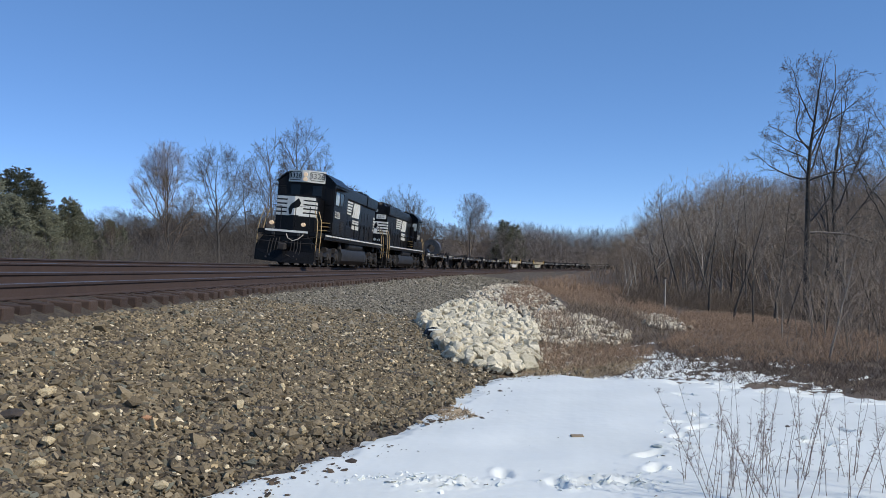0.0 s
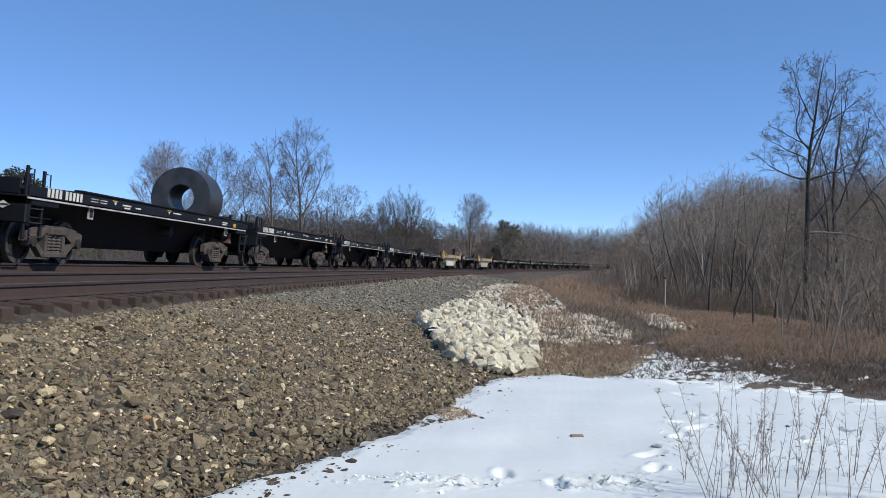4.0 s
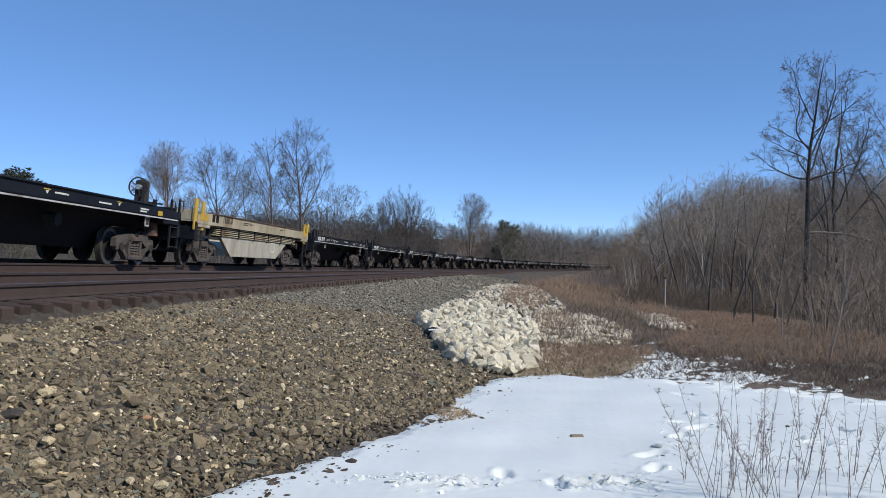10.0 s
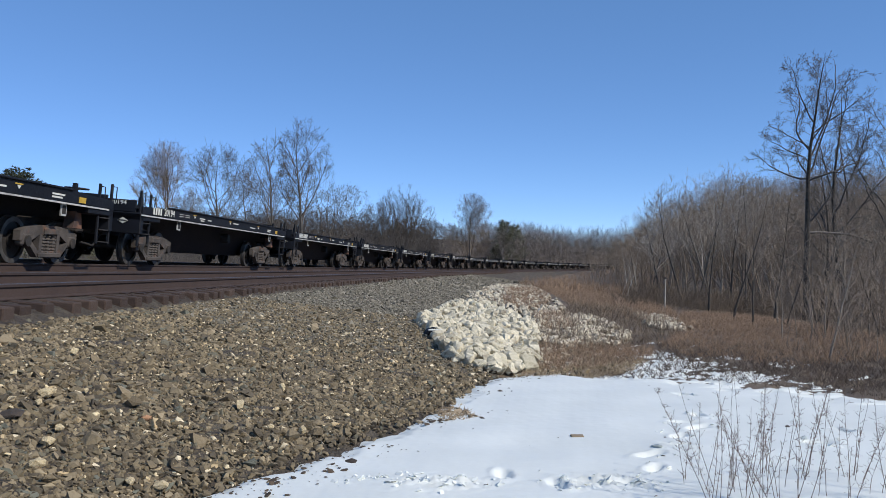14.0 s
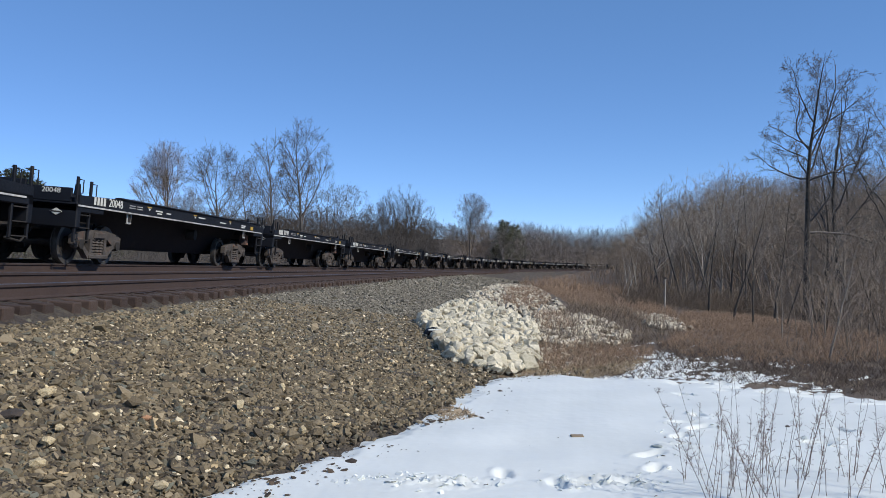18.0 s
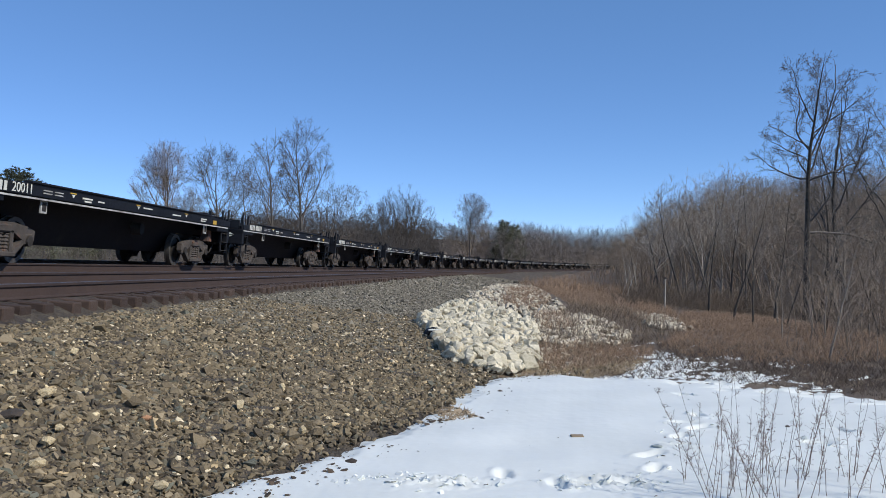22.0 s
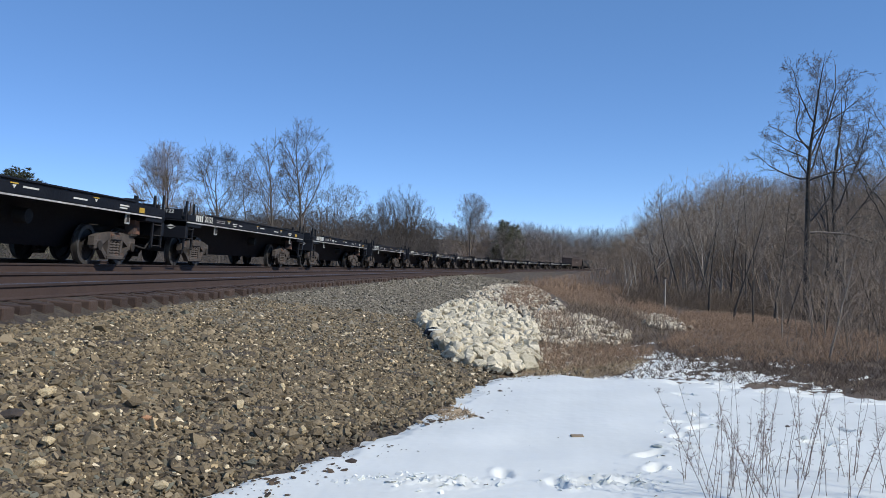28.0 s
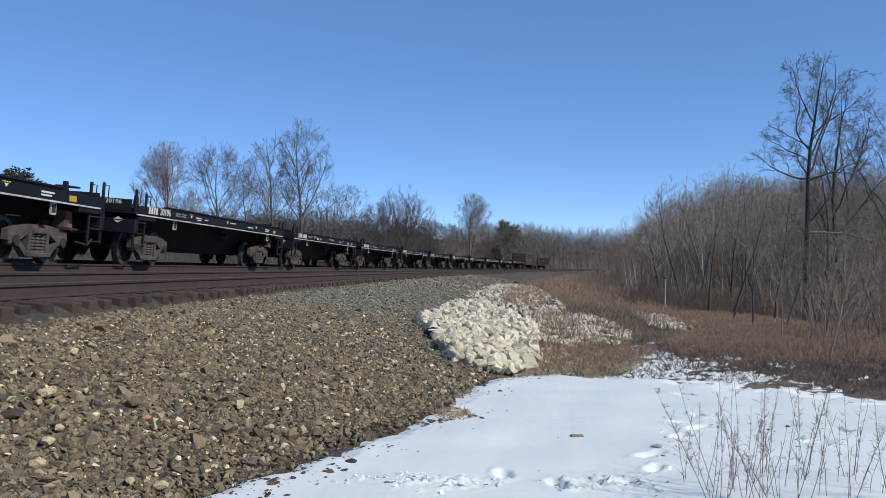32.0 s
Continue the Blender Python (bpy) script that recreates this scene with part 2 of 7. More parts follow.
# ---- mesh helpers ----
class Build:
    """Collects vertices and faces of one mesh."""

    def __init__(self):
        self.v, self.f = [], []

    def add(self, vs, fs):
        n = len(self.v)
        self.v.extend(tuple(p) for p in vs)
        self.f.extend(tuple(i + n for i in q) for q in fs)
        return self

    def box(self, x0, x1, y0, y1, z0, z1, b=0.0):
        """A box with chamfered edges."""
        if b <= 0:
            vs = [(x, y, z) for x in (x0, x1) for y in (y0, y1) for z in (z0, z1)]
            return self.add(vs, [(0, 1, 3, 2), (4, 6, 7, 5), (0, 4, 5, 1), (2, 3, 7, 6), (0, 2, 6, 4), (1, 5, 7, 3)])
        c, h = ((x0 + x1) / 2, (y0 + y1) / 2, (z0 + z1) / 2), ((x1 - x0) / 2, (y1 - y0) / 2, (z1 - z0) / 2)
        b = min(b, min(h) * 0.9)
        vs, at = [], {}
        for sx in (-1, 1):
            for sy in (-1, 1):
                for sz in (-1, 1):
                    s = (sx, sy, sz)
                    for a in range(3):
                        at[s, a] = len(vs)
                        vs.append(tuple(c[i] + s[i] * (h[i] - (0 if i == a else b)) for i in range(3)))
        fs = []
        for a in range(3):
            u, w = (a + 1) % 3, (a + 2) % 3
            for sa in (-1, 1):
                q = []
                for su, sw in ((-1, -1), (1, -1), (1, 1), (-1, 1)):
                    s = [0, 0, 0]
                    s[a], s[u], s[w] = sa, su, sw
                    q.append(at[tuple(s), a])
                fs.append(q if sa > 0 else q[::-1])
            for su in (-1, 1):
                for sw in (-1, 1):
                    s0, s1 = [0, 0, 0], [0, 0, 0]
                    s0[a], s0[u], s0[w] = -1, su, sw
                    s1[a], s1[u], s1[w] = 1, su, sw
                    q = [at[tuple(s0), u], at[tuple(s1), u], at[tuple(s1), w], at[tuple(s0), w]]
                    fs.append(q if su * sw > 0 else q[::-1])
        for s in {k[0] for k in at}:
            q = [at[s, 0], at[s, 1], at[s, 2]]
            fs.append(q if s[0] * s[1] * s[2] > 0 else q[::-1])
        return self.add(vs, fs)

    def prism(self, pts, axis, a0, a1):
        """The outline pts pulled along an axis (0 x, 1 y, 2 z); pts are the two other coordinates in order."""
        n = len(pts)
        put = lambda p, a: (a, *p) if axis == 0 else ((p[0], a, p[1]) if axis == 1 else (*p, a))
        vs = [put(p, a0) for p in pts] + [put(p, a1) for p in pts]
        fs = [tuple(range(n))[::-1], tuple(range(n, 2 * n))] + [(i, (i + 1) % n, n + (i + 1) % n, n + i) for i in range(n)]
        return self.add(vs, fs)

    def tube(self, pts, radii, n=8, caps=True):
        """A round tube along points."""
        pts = [Vector(p) for p in pts]
        if not hasattr(radii, "__len__"):
            radii = [radii] * len(pts)
        vs, fs = [], []
        for i, p in enumerate(pts):
            d = (pts[min(i + 1, len(pts) - 1)] - pts[max(i - 1, 0)]).normalized()
            a = d.cross(Vector((0, 0, 1)) if abs(d.z) < 0.9 else Vector((1, 0, 0))).normalized()
            c = d.cross(a)
            vs += [p + (a * math.cos(2 * math.pi * j / n) + c * math.sin(2 * math.pi * j / n)) * radii[i] for j in range(n)]
        for i in range(len(pts) - 1):
            fs += [(i * n + j, i * n + (j + 1) % n, (i + 1) * n + (j + 1) % n, (i + 1) * n + j) for j in range(n)]
        if caps:
            fs += [tuple(range(n))[::-1], tuple(range(len(vs) - n, len(vs)))]
        return self.add(vs, fs)

    def ring(self, c, axis, r0, r1, half, n=24):
        """A ring or tyre round an axis: inner radius r0, outer r1."""
        vs, fs = [], []
        for j in range(n):
            u, w = math.cos(2 * math.pi * j / n), math.sin(2 * math.pi * j / n)
            for r, h in ((r0, -half), (r1, -half), (r1, half), (r0, half)):
                p = (h, r * u, r * w) if axis == 0 else (r * u, h, r * w)
                vs.append(tuple(c[i] + p[i] for i in range(3)))
        for j in range(n):
            k = (j + 1) % n
            fs += [(j * 4 + i, k * 4 + i, k * 4 + (i + 1) % 4, j * 4 + (i + 1) % 4) for i in range(4)]
        return self.add(vs, fs)

    def mesh(self, name, mat, smooth=False):
        me = bpy.data.meshes.new(name)
        me.from_pydata(self.v, [], self.f)
        me.materials.append(mat)
        bm = bmesh.new()
        bm.from_mesh(me)
        bmesh.ops.recalc_face_normals(bm, faces=bm.faces)
        bm.to_mesh(me)
        bm.free()
        if smooth:
            me.shade_smooth()
            me.set_sharp_from_angle(angle=radians(40))
        return me


def part(name, b, mat, parent, label="", smooth=False):
    ob = new(name, b if isinstance(b, bpy.types.Mesh) else b.mesh(name, mat, smooth))
    ob.parent = parent
    return tagged(ob, label)


def thing(name, m, label, category, group=""):
    ob = new(name)
    ob.empty_display_size = 0.2
    ob.matrix_basis = m
    return tagged(ob, label, category, group)


def solid(name, b, mat, label, category="", group="", kind="", smooth=False):
    return tagged(new(name, b if isinstance(b, bpy.types.Mesh) else b.mesh(name, mat, smooth)), label, category, group, kind)


def quick_mesh(name, verts, faces, mat):
    """A large mesh from arrays; faces all of one size."""
    verts, faces = np.asarray(verts, np.float32), np.asarray(faces, np.int32)
    me = bpy.data.meshes.new(name)
    me.vertices.add(len(verts))
    me.vertices.foreach_set("co", verts.ravel())
    k = faces.shape[1]
    me.loops.add(faces.size)
    me.loops.foreach_set("vertex_index", faces.ravel())
    me.polygons.add(len(faces))
    me.polygons.foreach_set("loop_start", np.arange(0, faces.size, k, dtype=np.int32))
    me.update(calc_edges=True)
    me.materials.append(mat)
    return me


# ---- the line: two tracks on one curve, canted towards the inside ----
LX, LY, LPSI, LK = -9.385, 14.0, 0.0529, 0.001236
GAP = 3.6                      # between the two tracks
CANT = 0.085
TRAIN_Z = EYE + 0.20           # rail level on the centre of the far track


def line(s, off=0.0):
    """Place and heading on the far track's centre line, s metres along it, off metres to its right."""
    a = LPSI + LK * s
    return LX + (math.cos(LPSI) - math.cos(a)) / LK + off * math.cos(a), LY + (math.sin(a) - math.sin(LPSI)) / LK - off * math.sin(a), a


def offset_of(x, y):
    """Metres to the right of the far track's centre line, and the heading there."""
    cx, cy = LX + math.cos(LPSI) / LK, LY - math.sin(LPSI) / LK
    return 1 / LK - np.hypot(x - cx, y - cy), 0


def track_z(off):
    return TRAIN_Z - CANT * off


def deck(s, off=0.0, dz=0.0):
    """The pose on the track: y along it away from the camera's end, x to the right, canted."""
    x, y, a = line(s, off)
    return pose(x, y, track_z(off) + dz, 0, math.degrees(math.atan(CANT)), -math.degrees(a))


# ---- the lie of the land ----
TIE_END = GAP + 1.3
TOE_Y = (-60, 0, 5.9, 7.45, 9.0, 10.4, 11.3, 12.3, 13.6, 18.2, 21.4, 33, 57, 90, 150, 320, 900)
TOE_X = (-9, -3.7, -1.8, -0.9, -0.24, 0.08, 0.34, 0.70, 1.6, 3.8, 6.1, 8.1, 12, 17, 30, 90, 520)


def smooth(t):
    t = np.clip(t, 0, 1)
    return t * t * (3 - 2 * t)


def base_z(x, y):
    """Natural ground, without the bank."""
    o, _ = offset_of(x, y)
    right = -1.5 * smooth((x - 7.5) / 16) * smooth((y + 5) / 12)
    right = right + 1.9 * smooth((y - 170) / 140) + 9.0 * smooth((x - 26) / 62) * smooth((y + 10) / 30) * (1 - smooth((y - 190) / 120)) + 8 * smooth((o - 60) / 150) * smooth((y - 150) / 150)
    left = 0.85 + 1.3 * smooth((-o - 5) / 30) + 1.2 * smooth((-o - 40) / 120) + 13 * smooth((-o - 22) / 70) * smooth((y - 190) / 170)
    return right + (left - right) * smooth((-o + 5) / 12)


def bank_z(x, y):
    """Ground with the railway bank on it."""
    o, _ = offset_of(x, y)
    toe = np.interp(y, TOE_Y, TOE_X)
    w = np.maximum(offset_of(toe, y)[0], TIE_END + 1.5)
    edge = TRAIN_Z - CANT * TIE_END - 0.40
    q = (o - TIE_END) / (w - TIE_END)
    b = base_z(x, y)
    b0 = base_z(toe, y)
    slope = edge - (edge - b0) * np.clip(q, 0, 1)
    bed = TRAIN_Z - CANT * o - 0.235 - 0.165 * smooth((o - 4.62) / 0.36)
    lft = TRAIN_Z + 0.136 - 0.225 + (o + 1.6) * 0.5
    z = np.where(q > 1, b, np.where(o > TIE_END, slope, np.where(o > -1.6, bed, np.maximum(lft, b))))
    return z


def bumps(x, y, scale, amount, seed=0.0):
    """Cheap smooth unevenness from a few crossed waves."""
    r = np.random.RandomState(int(seed * 10) + 3)
    z = np.zeros_like(x, dtype=float)
    for i in range(9):
        a, f, p = r.uniform(0, 6.28), r.uniform(0.6, 2.4) / scale, r.uniform(0, 6.28)
        z = z + np.sin((x * math.cos(a) + y * math.sin(a)) * f * 6.28 + p) * r.uniform(0.4, 1)
    return z * amount / 3


def spread(near, step, far, grow):
    """Coordinates evenly spaced out to near, then wider and wider out to far."""
    c = list(np.arange(near[0], near[1], step))
    d = step
    while c[-1] < far[1]:
        d *= grow
        c.append(c[-1] + d)
    d, lead = step, []
    x = c[0]
    while x > far[0]:
        d *= grow
        x -= d
        lead.append(x)
    return np.array(lead[::-1] + c)


def sheet(name, xs, ys, zf, mat):
    gx, gy = np.meshgrid(xs, ys)
    z = zf(gx, gy)
    h, w = gx.shape
    i = np.arange(h * w).reshape(h, w)
    f = np.stack([i[:-1, :-1], i[:-1, 1:], i[1:, 1:], i[1:, :-1]], -1).reshape(-1, 4)
    me = quick_mesh(name, np.stack([gx, gy, z], -1).reshape(-1, 3), f, mat)
    me.shade_smooth()
    return me


def in_shape(x, y, shape):
    inside = np.zeros(np.shape(x), bool)
    n = len(shape)
    for i in range(n):
        (x0, y0), (x1, y1) = shape[i], shape[(i + 1) % n]
        cross = ((y0 > y) != (y1 > y)) & (x < (x1 - x0) * (y - y0) / (y1 - y0 + 1e-12) + x0)
        inside ^= cross
    return inside


# ---- ground, bank, ballast, snow ----
gx = spread((-16, 14), 0.4, (-1800, 1800), 1.14)
gy = spread((0, 34), 0.4, (-200, 2600), 1.10)
ground = tagged(new("ground", sheet("ground", gx, gy, lambda x, y: bank_z(x, y) - 0.05 + bumps(x, y, 3.0, 0.05), M_SOIL)),
                "brown leaf-strewn winter ground under woods and brush", kind="structure")

BALLAST_Y = (-60, 3, 6, 9.5, 11.3, 12.4, 15, 27, 60, 131, 185, 400)
BALLAST_X = (-9, -3.4, -1.75, -0.17, 0.27, 0.6, 0.3, 0.7, 3.3, 14.8, 27, 90)


def ballast_edge(s):
    """Offset of the ballast's lower edge from the far track's centre."""
    x, y, a = line(s, 5.0)
    return float(offset_of(np.interp(y, BALLAST_Y, BALLAST_X), y)[0])


rows_s = np.concatenate([np.arange(-22, 40, 0.3), np.arange(40, 360, 2.0)])
verts, count = [], 46
for s in rows_s:
    e = max(ballast_edge(s), TIE_END + 1.2) + 0.25 * math.sin(s * 1.7) * math.sin(s * 0.6)
    for j in range(count):
        q = j / (count - 1)
        o = -3.4 + (e + 0.25 + 3.4) * q
        x, y, a = line(s, o)
        z = float(bank_z(np.float64(x), np.float64(y)))
        lift = 0.035 * min(1.0, max(-4.0, (e - o) / 0.25))
        verts.append((x, y, z + lift + float(bumps(np.float64(x), np.float64(y), 0.8, 0.018, 1))))
idx = np.arange(len(rows_s) * count).reshape(len(rows_s), count)
me = quick_mesh("ballast", verts, np.stack([idx[:-1, :-1], idx[:-1, 1:], idx[1:, 1:], idx[1:, :-1]], -1).reshape(-1, 4), M_BALLAST)
me.materials.append(M_SLOPE)
kinds = np.zeros((len(rows_s) - 1, count - 1), np.int32)
for i, s in enumerate(rows_s[:-1]):
    e = max(ballast_edge(s), TIE_END + 1.2) + 0.25
    kinds[i] = (-3.4 + (e + 3.4) * (np.arange(count - 1) + 0.5) / (count - 1)) > TIE_END - 0.1
me.polygons.foreach_set("material_index", kinds.ravel())
me.shade_smooth()
ballast_bed = tagged(new("ballast_bed", me), "grey-brown crushed stone ballast bed under two tracks", kind="structure")

SNOW_FAR_X = (-3, 0.5, 0.85, 1.35, 1.75, 2.1, 3.0, 4.2, 5.2, 5.7, 6.6, 9.0)
SNOW_FAR_Y = (9, 11.9, 12.6, 13.05, 13.0, 12.5, 12.3, 11.5, 10.5, 9.5, 7.4, -2.0)
FOOT = [(1.76, 7.22), (1.67, 6.72), (1.08, 6.24), (0.83, 6.22), (3.01, 10.58), (2.74, 9.14), (2.46, 8.66), (2.52, 8.38), (2.22, 8.0), (2.10, 7.54), (3.87, 8.26), (1.38, 6.20), (0.46, 6.50), (3.4, 7.7)]


def snow_z(x, y):
    toe = np.interp(y, TOE_Y, TOE_X)
    m = np.minimum((x - toe) * 0.9 - 0.02, (np.interp(x, SNOW_FAR_X, SNOW_FAR_Y) - y) * 0.45)
    m = np.minimum(m, (y + 13) * 0.2)
    m = m + bumps(x, y, 1.1, 0.10, 2) + bumps(x, y, 0.35, 0.05, 3) + (bumps(x * 0.6, y, 0.42, 0.26, 12) - 0.10) * smooth((x - 2.2) / 2)
    patch = bumps(x, y, 1.6, 0.10, 4) + bumps(x * 0.4, y, 0.35, 0.14, 5) + bumps(x * 0.45, y, 0.19, 0.26, 9) - 0.265 - 0.12 * smooth((y - 15.0) / 2) - 0.20 * np.maximum(x - 4.0, 0) + 0.20 * np.exp(-((x - 3.4) / 0.9) ** 2 - ((y - 15.1) / 1.3) ** 2)
    patch = patch - 3.0 * smooth((y - 19) / 4) - 3.0 * smooth((x - 7) / 2) - 4.0 * smooth((toe + 0.2 - x) / 0.8) - 3.0 * smooth((8.0 - y) / 2)
    z = base_z(x, y) + np.maximum(np.clip(m * 0.22, -0.12, 0.045), np.clip(patch * 0.16, -0.12, -0.010)) + bumps(x, y, 2.2, 0.012, 6) + bumps(x, y, 0.25, 0.0016, 7)
    for i, (fx, fy) in enumerate(FOOT):
        a = 0.5 + 1.3 * math.sin(i * 2.7)
        u = (x - fx) * math.cos(a) + (y - fy) * math.sin(a)
        v = -(x - fx) * math.sin(a) + (y - fy) * math.cos(a)
        d = np.hypot(u / 0.13, v / 0.055)
        z = z - 0.050 * np.exp(-d ** 4) + 0.014 * np.exp(-((d - 1.55) / 0.4) ** 2) * (0.55 + bumps(x, y, 0.18, 0.5, 11) + 0.4 * np.sin(3 * np.arctan2(v, u) + i))
    lump = np.exp(-(((x - 0.0) / 0.35) ** 2 + ((y - 6.2) / 0.22) ** 2)) + np.exp(-(((x - 1.2) / 0.3) ** 2 + ((y - 6.25) / 0.2) ** 2))
    return z + lump * np.abs(bumps(x, y, 0.12, 0.05, 8))


tagged(new("snow", sheet("snow", np.concatenate([np.arange(-9, -3.2, 0.3), np.arange(-3.2, -1.0, 0.06), np.arange(-1.0, 4.4, 0.03), np.arange(4.4, 9.0, 0.06), np.arange(9, 16, 0.4)]), np.concatenate([np.arange(-16, 4.4, 0.3), np.arange(4.4, 5.8, 0.06), np.arange(5.8, 9.4, 0.03), np.arange(9.4, 11, 0.05), np.arange(11, 16, 0.055), np.arange(16, 23, 0.11)]), snow_z, M_SNOW)),
       "crusted white snow with footprints at the foot of the bank", kind="structure")


# ---- loose stones ----
def stone_shapes(n, seed, flat=0.6):
    """Angular broken stones from a skewed block."""
    r = np.random.RandomState(seed)
    v = np.array([(x, y, z) for z in (-1, 1) for y in (-1, 1) for x in (-1, 1)]) * 0.68
    f = np.array([(0, 2, 3), (0, 3, 1), (4, 5, 7), (4, 7, 6), (0, 1, 5), (0, 5, 4), (1, 3, 7), (1, 7, 5), (3, 2, 6), (3, 6, 7), (2, 0, 4), (2, 4, 6)])
    return [((v + r.uniform(-0.30, 0.30, v.shape)) * r.uniform(0.65, 1.2, (len(v), 1)) * np.array([r.uniform(0.8, 1.3), r.uniform(0.7, 1.1), r.uniform(flat * 0.7, flat * 1.2)]), f) for _ in range(n)]


SHAPES = stone_shapes(24, 5, 0.75)


def round_shapes(n, seed, flat=0.75):
    """Broken stones with blunted corners."""
    r = np.random.RandomState(seed)
    bm = bmesh.new()
    bmesh.ops.create_icosphere(bm, subdivisions=1, radius=1.0)
    bm.verts.ensure_lookup_table()
    v = np.array([p.co[:] for p in bm.verts])
    f = np.array([[q.index for q in p.verts] for p in bm.faces])
    bm.free()
    return [((v + r.uniform(-0.18, 0.18, v.shape)) * r.uniform(0.75, 1.15, (len(v), 1)) * np.array([r.uniform(0.85, 1.35), r.uniform(0.7, 1.05), r.uniform(flat * 0.7, flat * 1.15)]), f) for _ in range(n)]


BLUNT = round_shapes(20, 6)


def shard_shapes(n, seed, flat=0.5, corners=8):
    """Flat sharp-edged chips of crushed stone: hulls of a few scattered points."""
    r = np.random.RandomState(seed)
    made = []
    for _ in range(n):
        p = r.normal(0, 1, (corners, 3))
        p /= np.linalg.norm(p, axis=1)[:, None]
        p *= r.uniform(0.85, 1.1, (corners, 1)) * np.array([r.uniform(0.95, 1.35), r.uniform(0.75, 1.05), r.uniform(flat * 0.6, flat * 1.2)])
        bm = bmesh.new()
        for c in p:
            bm.verts.new(c)
        bmesh.ops.convex_hull(bm, input=bm.verts)
        for v in [v for v in bm.verts if not v.link_faces]:
            bm.verts.remove(v)
        bm.verts.index_update()
        made.append((np.array([v.co[:] for v in bm.verts]), np.array([[v.index for v in f.verts] for f in bm.faces])))
        bm.free()
    return made


SHARDS = shard_shapes(40, 19, 0.72, 10)
CHUNKS = shard_shapes(24, 52, 0.85, 20)


def turn_matrices(n, r, tilt=0.5):
    a, b, c = r.uniform(0, 6.283, n), r.normal(0, tilt, n), r.normal(0, tilt, n)
    ca, sa, cb, sb, cc, sc = np.cos(a), np.sin(a), np.cos(b), np.sin(b), np.cos(c), np.sin(c)
    z, o = np.zeros(n), np.ones(n)
    ra = np.stack([ca, -sa, z, sa, ca, z, z, z, o], -1).reshape(n, 3, 3)
    rb = np.stack([o, z, z, z, cb, -sb, z, sb, cb], -1).reshape(n, 3, 3)
    rc = np.stack([cc, z, sc, z, o, z, -sc, z, cc], -1).reshape(n, 3, 3)
    return rb @ rc @ ra


def scatter_stones(name, pos, size, mat, seed, label, tilt=0.5, shapes=SHAPES):
    r = np.random.RandomState(seed)
    n = len(pos)
    kind = r.randint(0, len(shapes), n)
    rot = turn_matrices(n, r, tilt)
    vs, fs, base = [], [], 0
    for k, (sv, sf) in enumerate(shapes):
        i = np.where(kind == k)[0]
        if not len(i):
            continue
        v = np.einsum("nij,vj->nvi", rot[i], sv) * size[i, None, None] + pos[i, None, :]
        f = sf[None] + (np.arange(len(i)) * len(sv))[:, None, None] + base
        vs.append(v.reshape(-1, 3))
        fs.append(f.reshape(-1, 3))
        base += v.shape[0] * v.shape[1]
    me = quick_mesh(name, np.concatenate(vs), np.concatenate(fs), mat)
    me.shade_flat()
    return tagged(new(name, me), label, "stones", kind="stuff")


def stones_on_bank(y0, y1, per_m2, size, seed, o0=TIE_END + 0.06):
    r = np.random.RandomState(seed)
    n = int((y1 - y0) * 8.5 * per_m2)
    y = r.uniform(y0, y1, n)
    cx = LX + (math.cos(LPSI) - np.cos(np.arcsin(math.sin(LPSI) + LK * (y - LY)))) / LK
    x = cx + o0 + r.uniform(0, 8.5, n)
    toe = np.interp(y, BALLAST_Y, BALLAST_X) + r.normal(0, 0.12, n) + np.where(r.uniform(0, 1, n) > 0.992, r.uniform(0, 0.25, n), 0)
    keep = x < toe
    x, y = x[keep], y[keep]
    z = bank_z(x, y)
    sz = size * np.exp(r.normal(0, 0.32, len(x)))
    big = r.uniform(0, 1, len(x)) > 0.993
    sz = np.where(big, sz * 1.7, sz)
    return np.stack([x, y, z + 0.03 + sz * r.uniform(-0.1, 0.35, len(x))], -1), sz


for y0, y1, density, size, seed, mat in ((4.2, 9.0, 1050, 0.029, 11, M_STONE), (4.2, 9.0, 450, 0.020, 17, M_STONE), (9.0, 12.5, 1000, 0.029, 15, M_STONE), (12.5, 18, 650, 0.030, 12, M_STONE), (12.5, 22, 330, 0.028, 16, M_STONE_GREY), (18, 40, 330, 0.031, 13, M_STONE_GREY), (40, 90, 60, 0.07, 14, M_STONE_GREY)):
    p, sz = stones_on_bank(y0, y1, density, size, seed)
    scatter_stones("ballast_stones", p, sz, mat, seed, "angular grey-brown ballast stones lying on the bank", 0.5, SHARDS)
r = np.random.RandomState(21)
n = 9000
o, s = r.uniform(0.9, TIE_END - 0.08, n), r.uniform(-8, 40, n) ** 1.0
xy = np.array([line(a, b)[:2] for a, b in zip(s, o)])
scatter_stones("ballast_stones", np.stack([xy[:, 0], xy[:, 1], bank_z(xy[:, 0], xy[:, 1]) - 0.01], -1), 0.036 * np.exp(r.normal(0, 0.3, n)), M_STONE_DARK, 22, "angular ballast stones between the timber ties")

# single stones nearest to the camera
r = np.random.RandomState(23)
single_meshes = []
for v, f in SHARDS[:14]:
    me = quick_mesh("stone", v, f, M_STONE_ONE)
    me.shade_flat()
    single_meshes.append(me)
p, sz = stones_on_bank(4.9, 8.2, 60, 0.042, 24)
turns = turn_matrices(len(p), r, 0.4)
for i in range(min(300, len(p))):
    ob = part("stone", single_meshes[i % 14], None, ballast_bed)
    ob.matrix_basis = Matrix.Translation(p[i] + np.array([0, 0, 0.02])) @ Matrix(turns[i].tolist()).to_4x4() @ Matrix.Scale(float(sz[i]), 4)

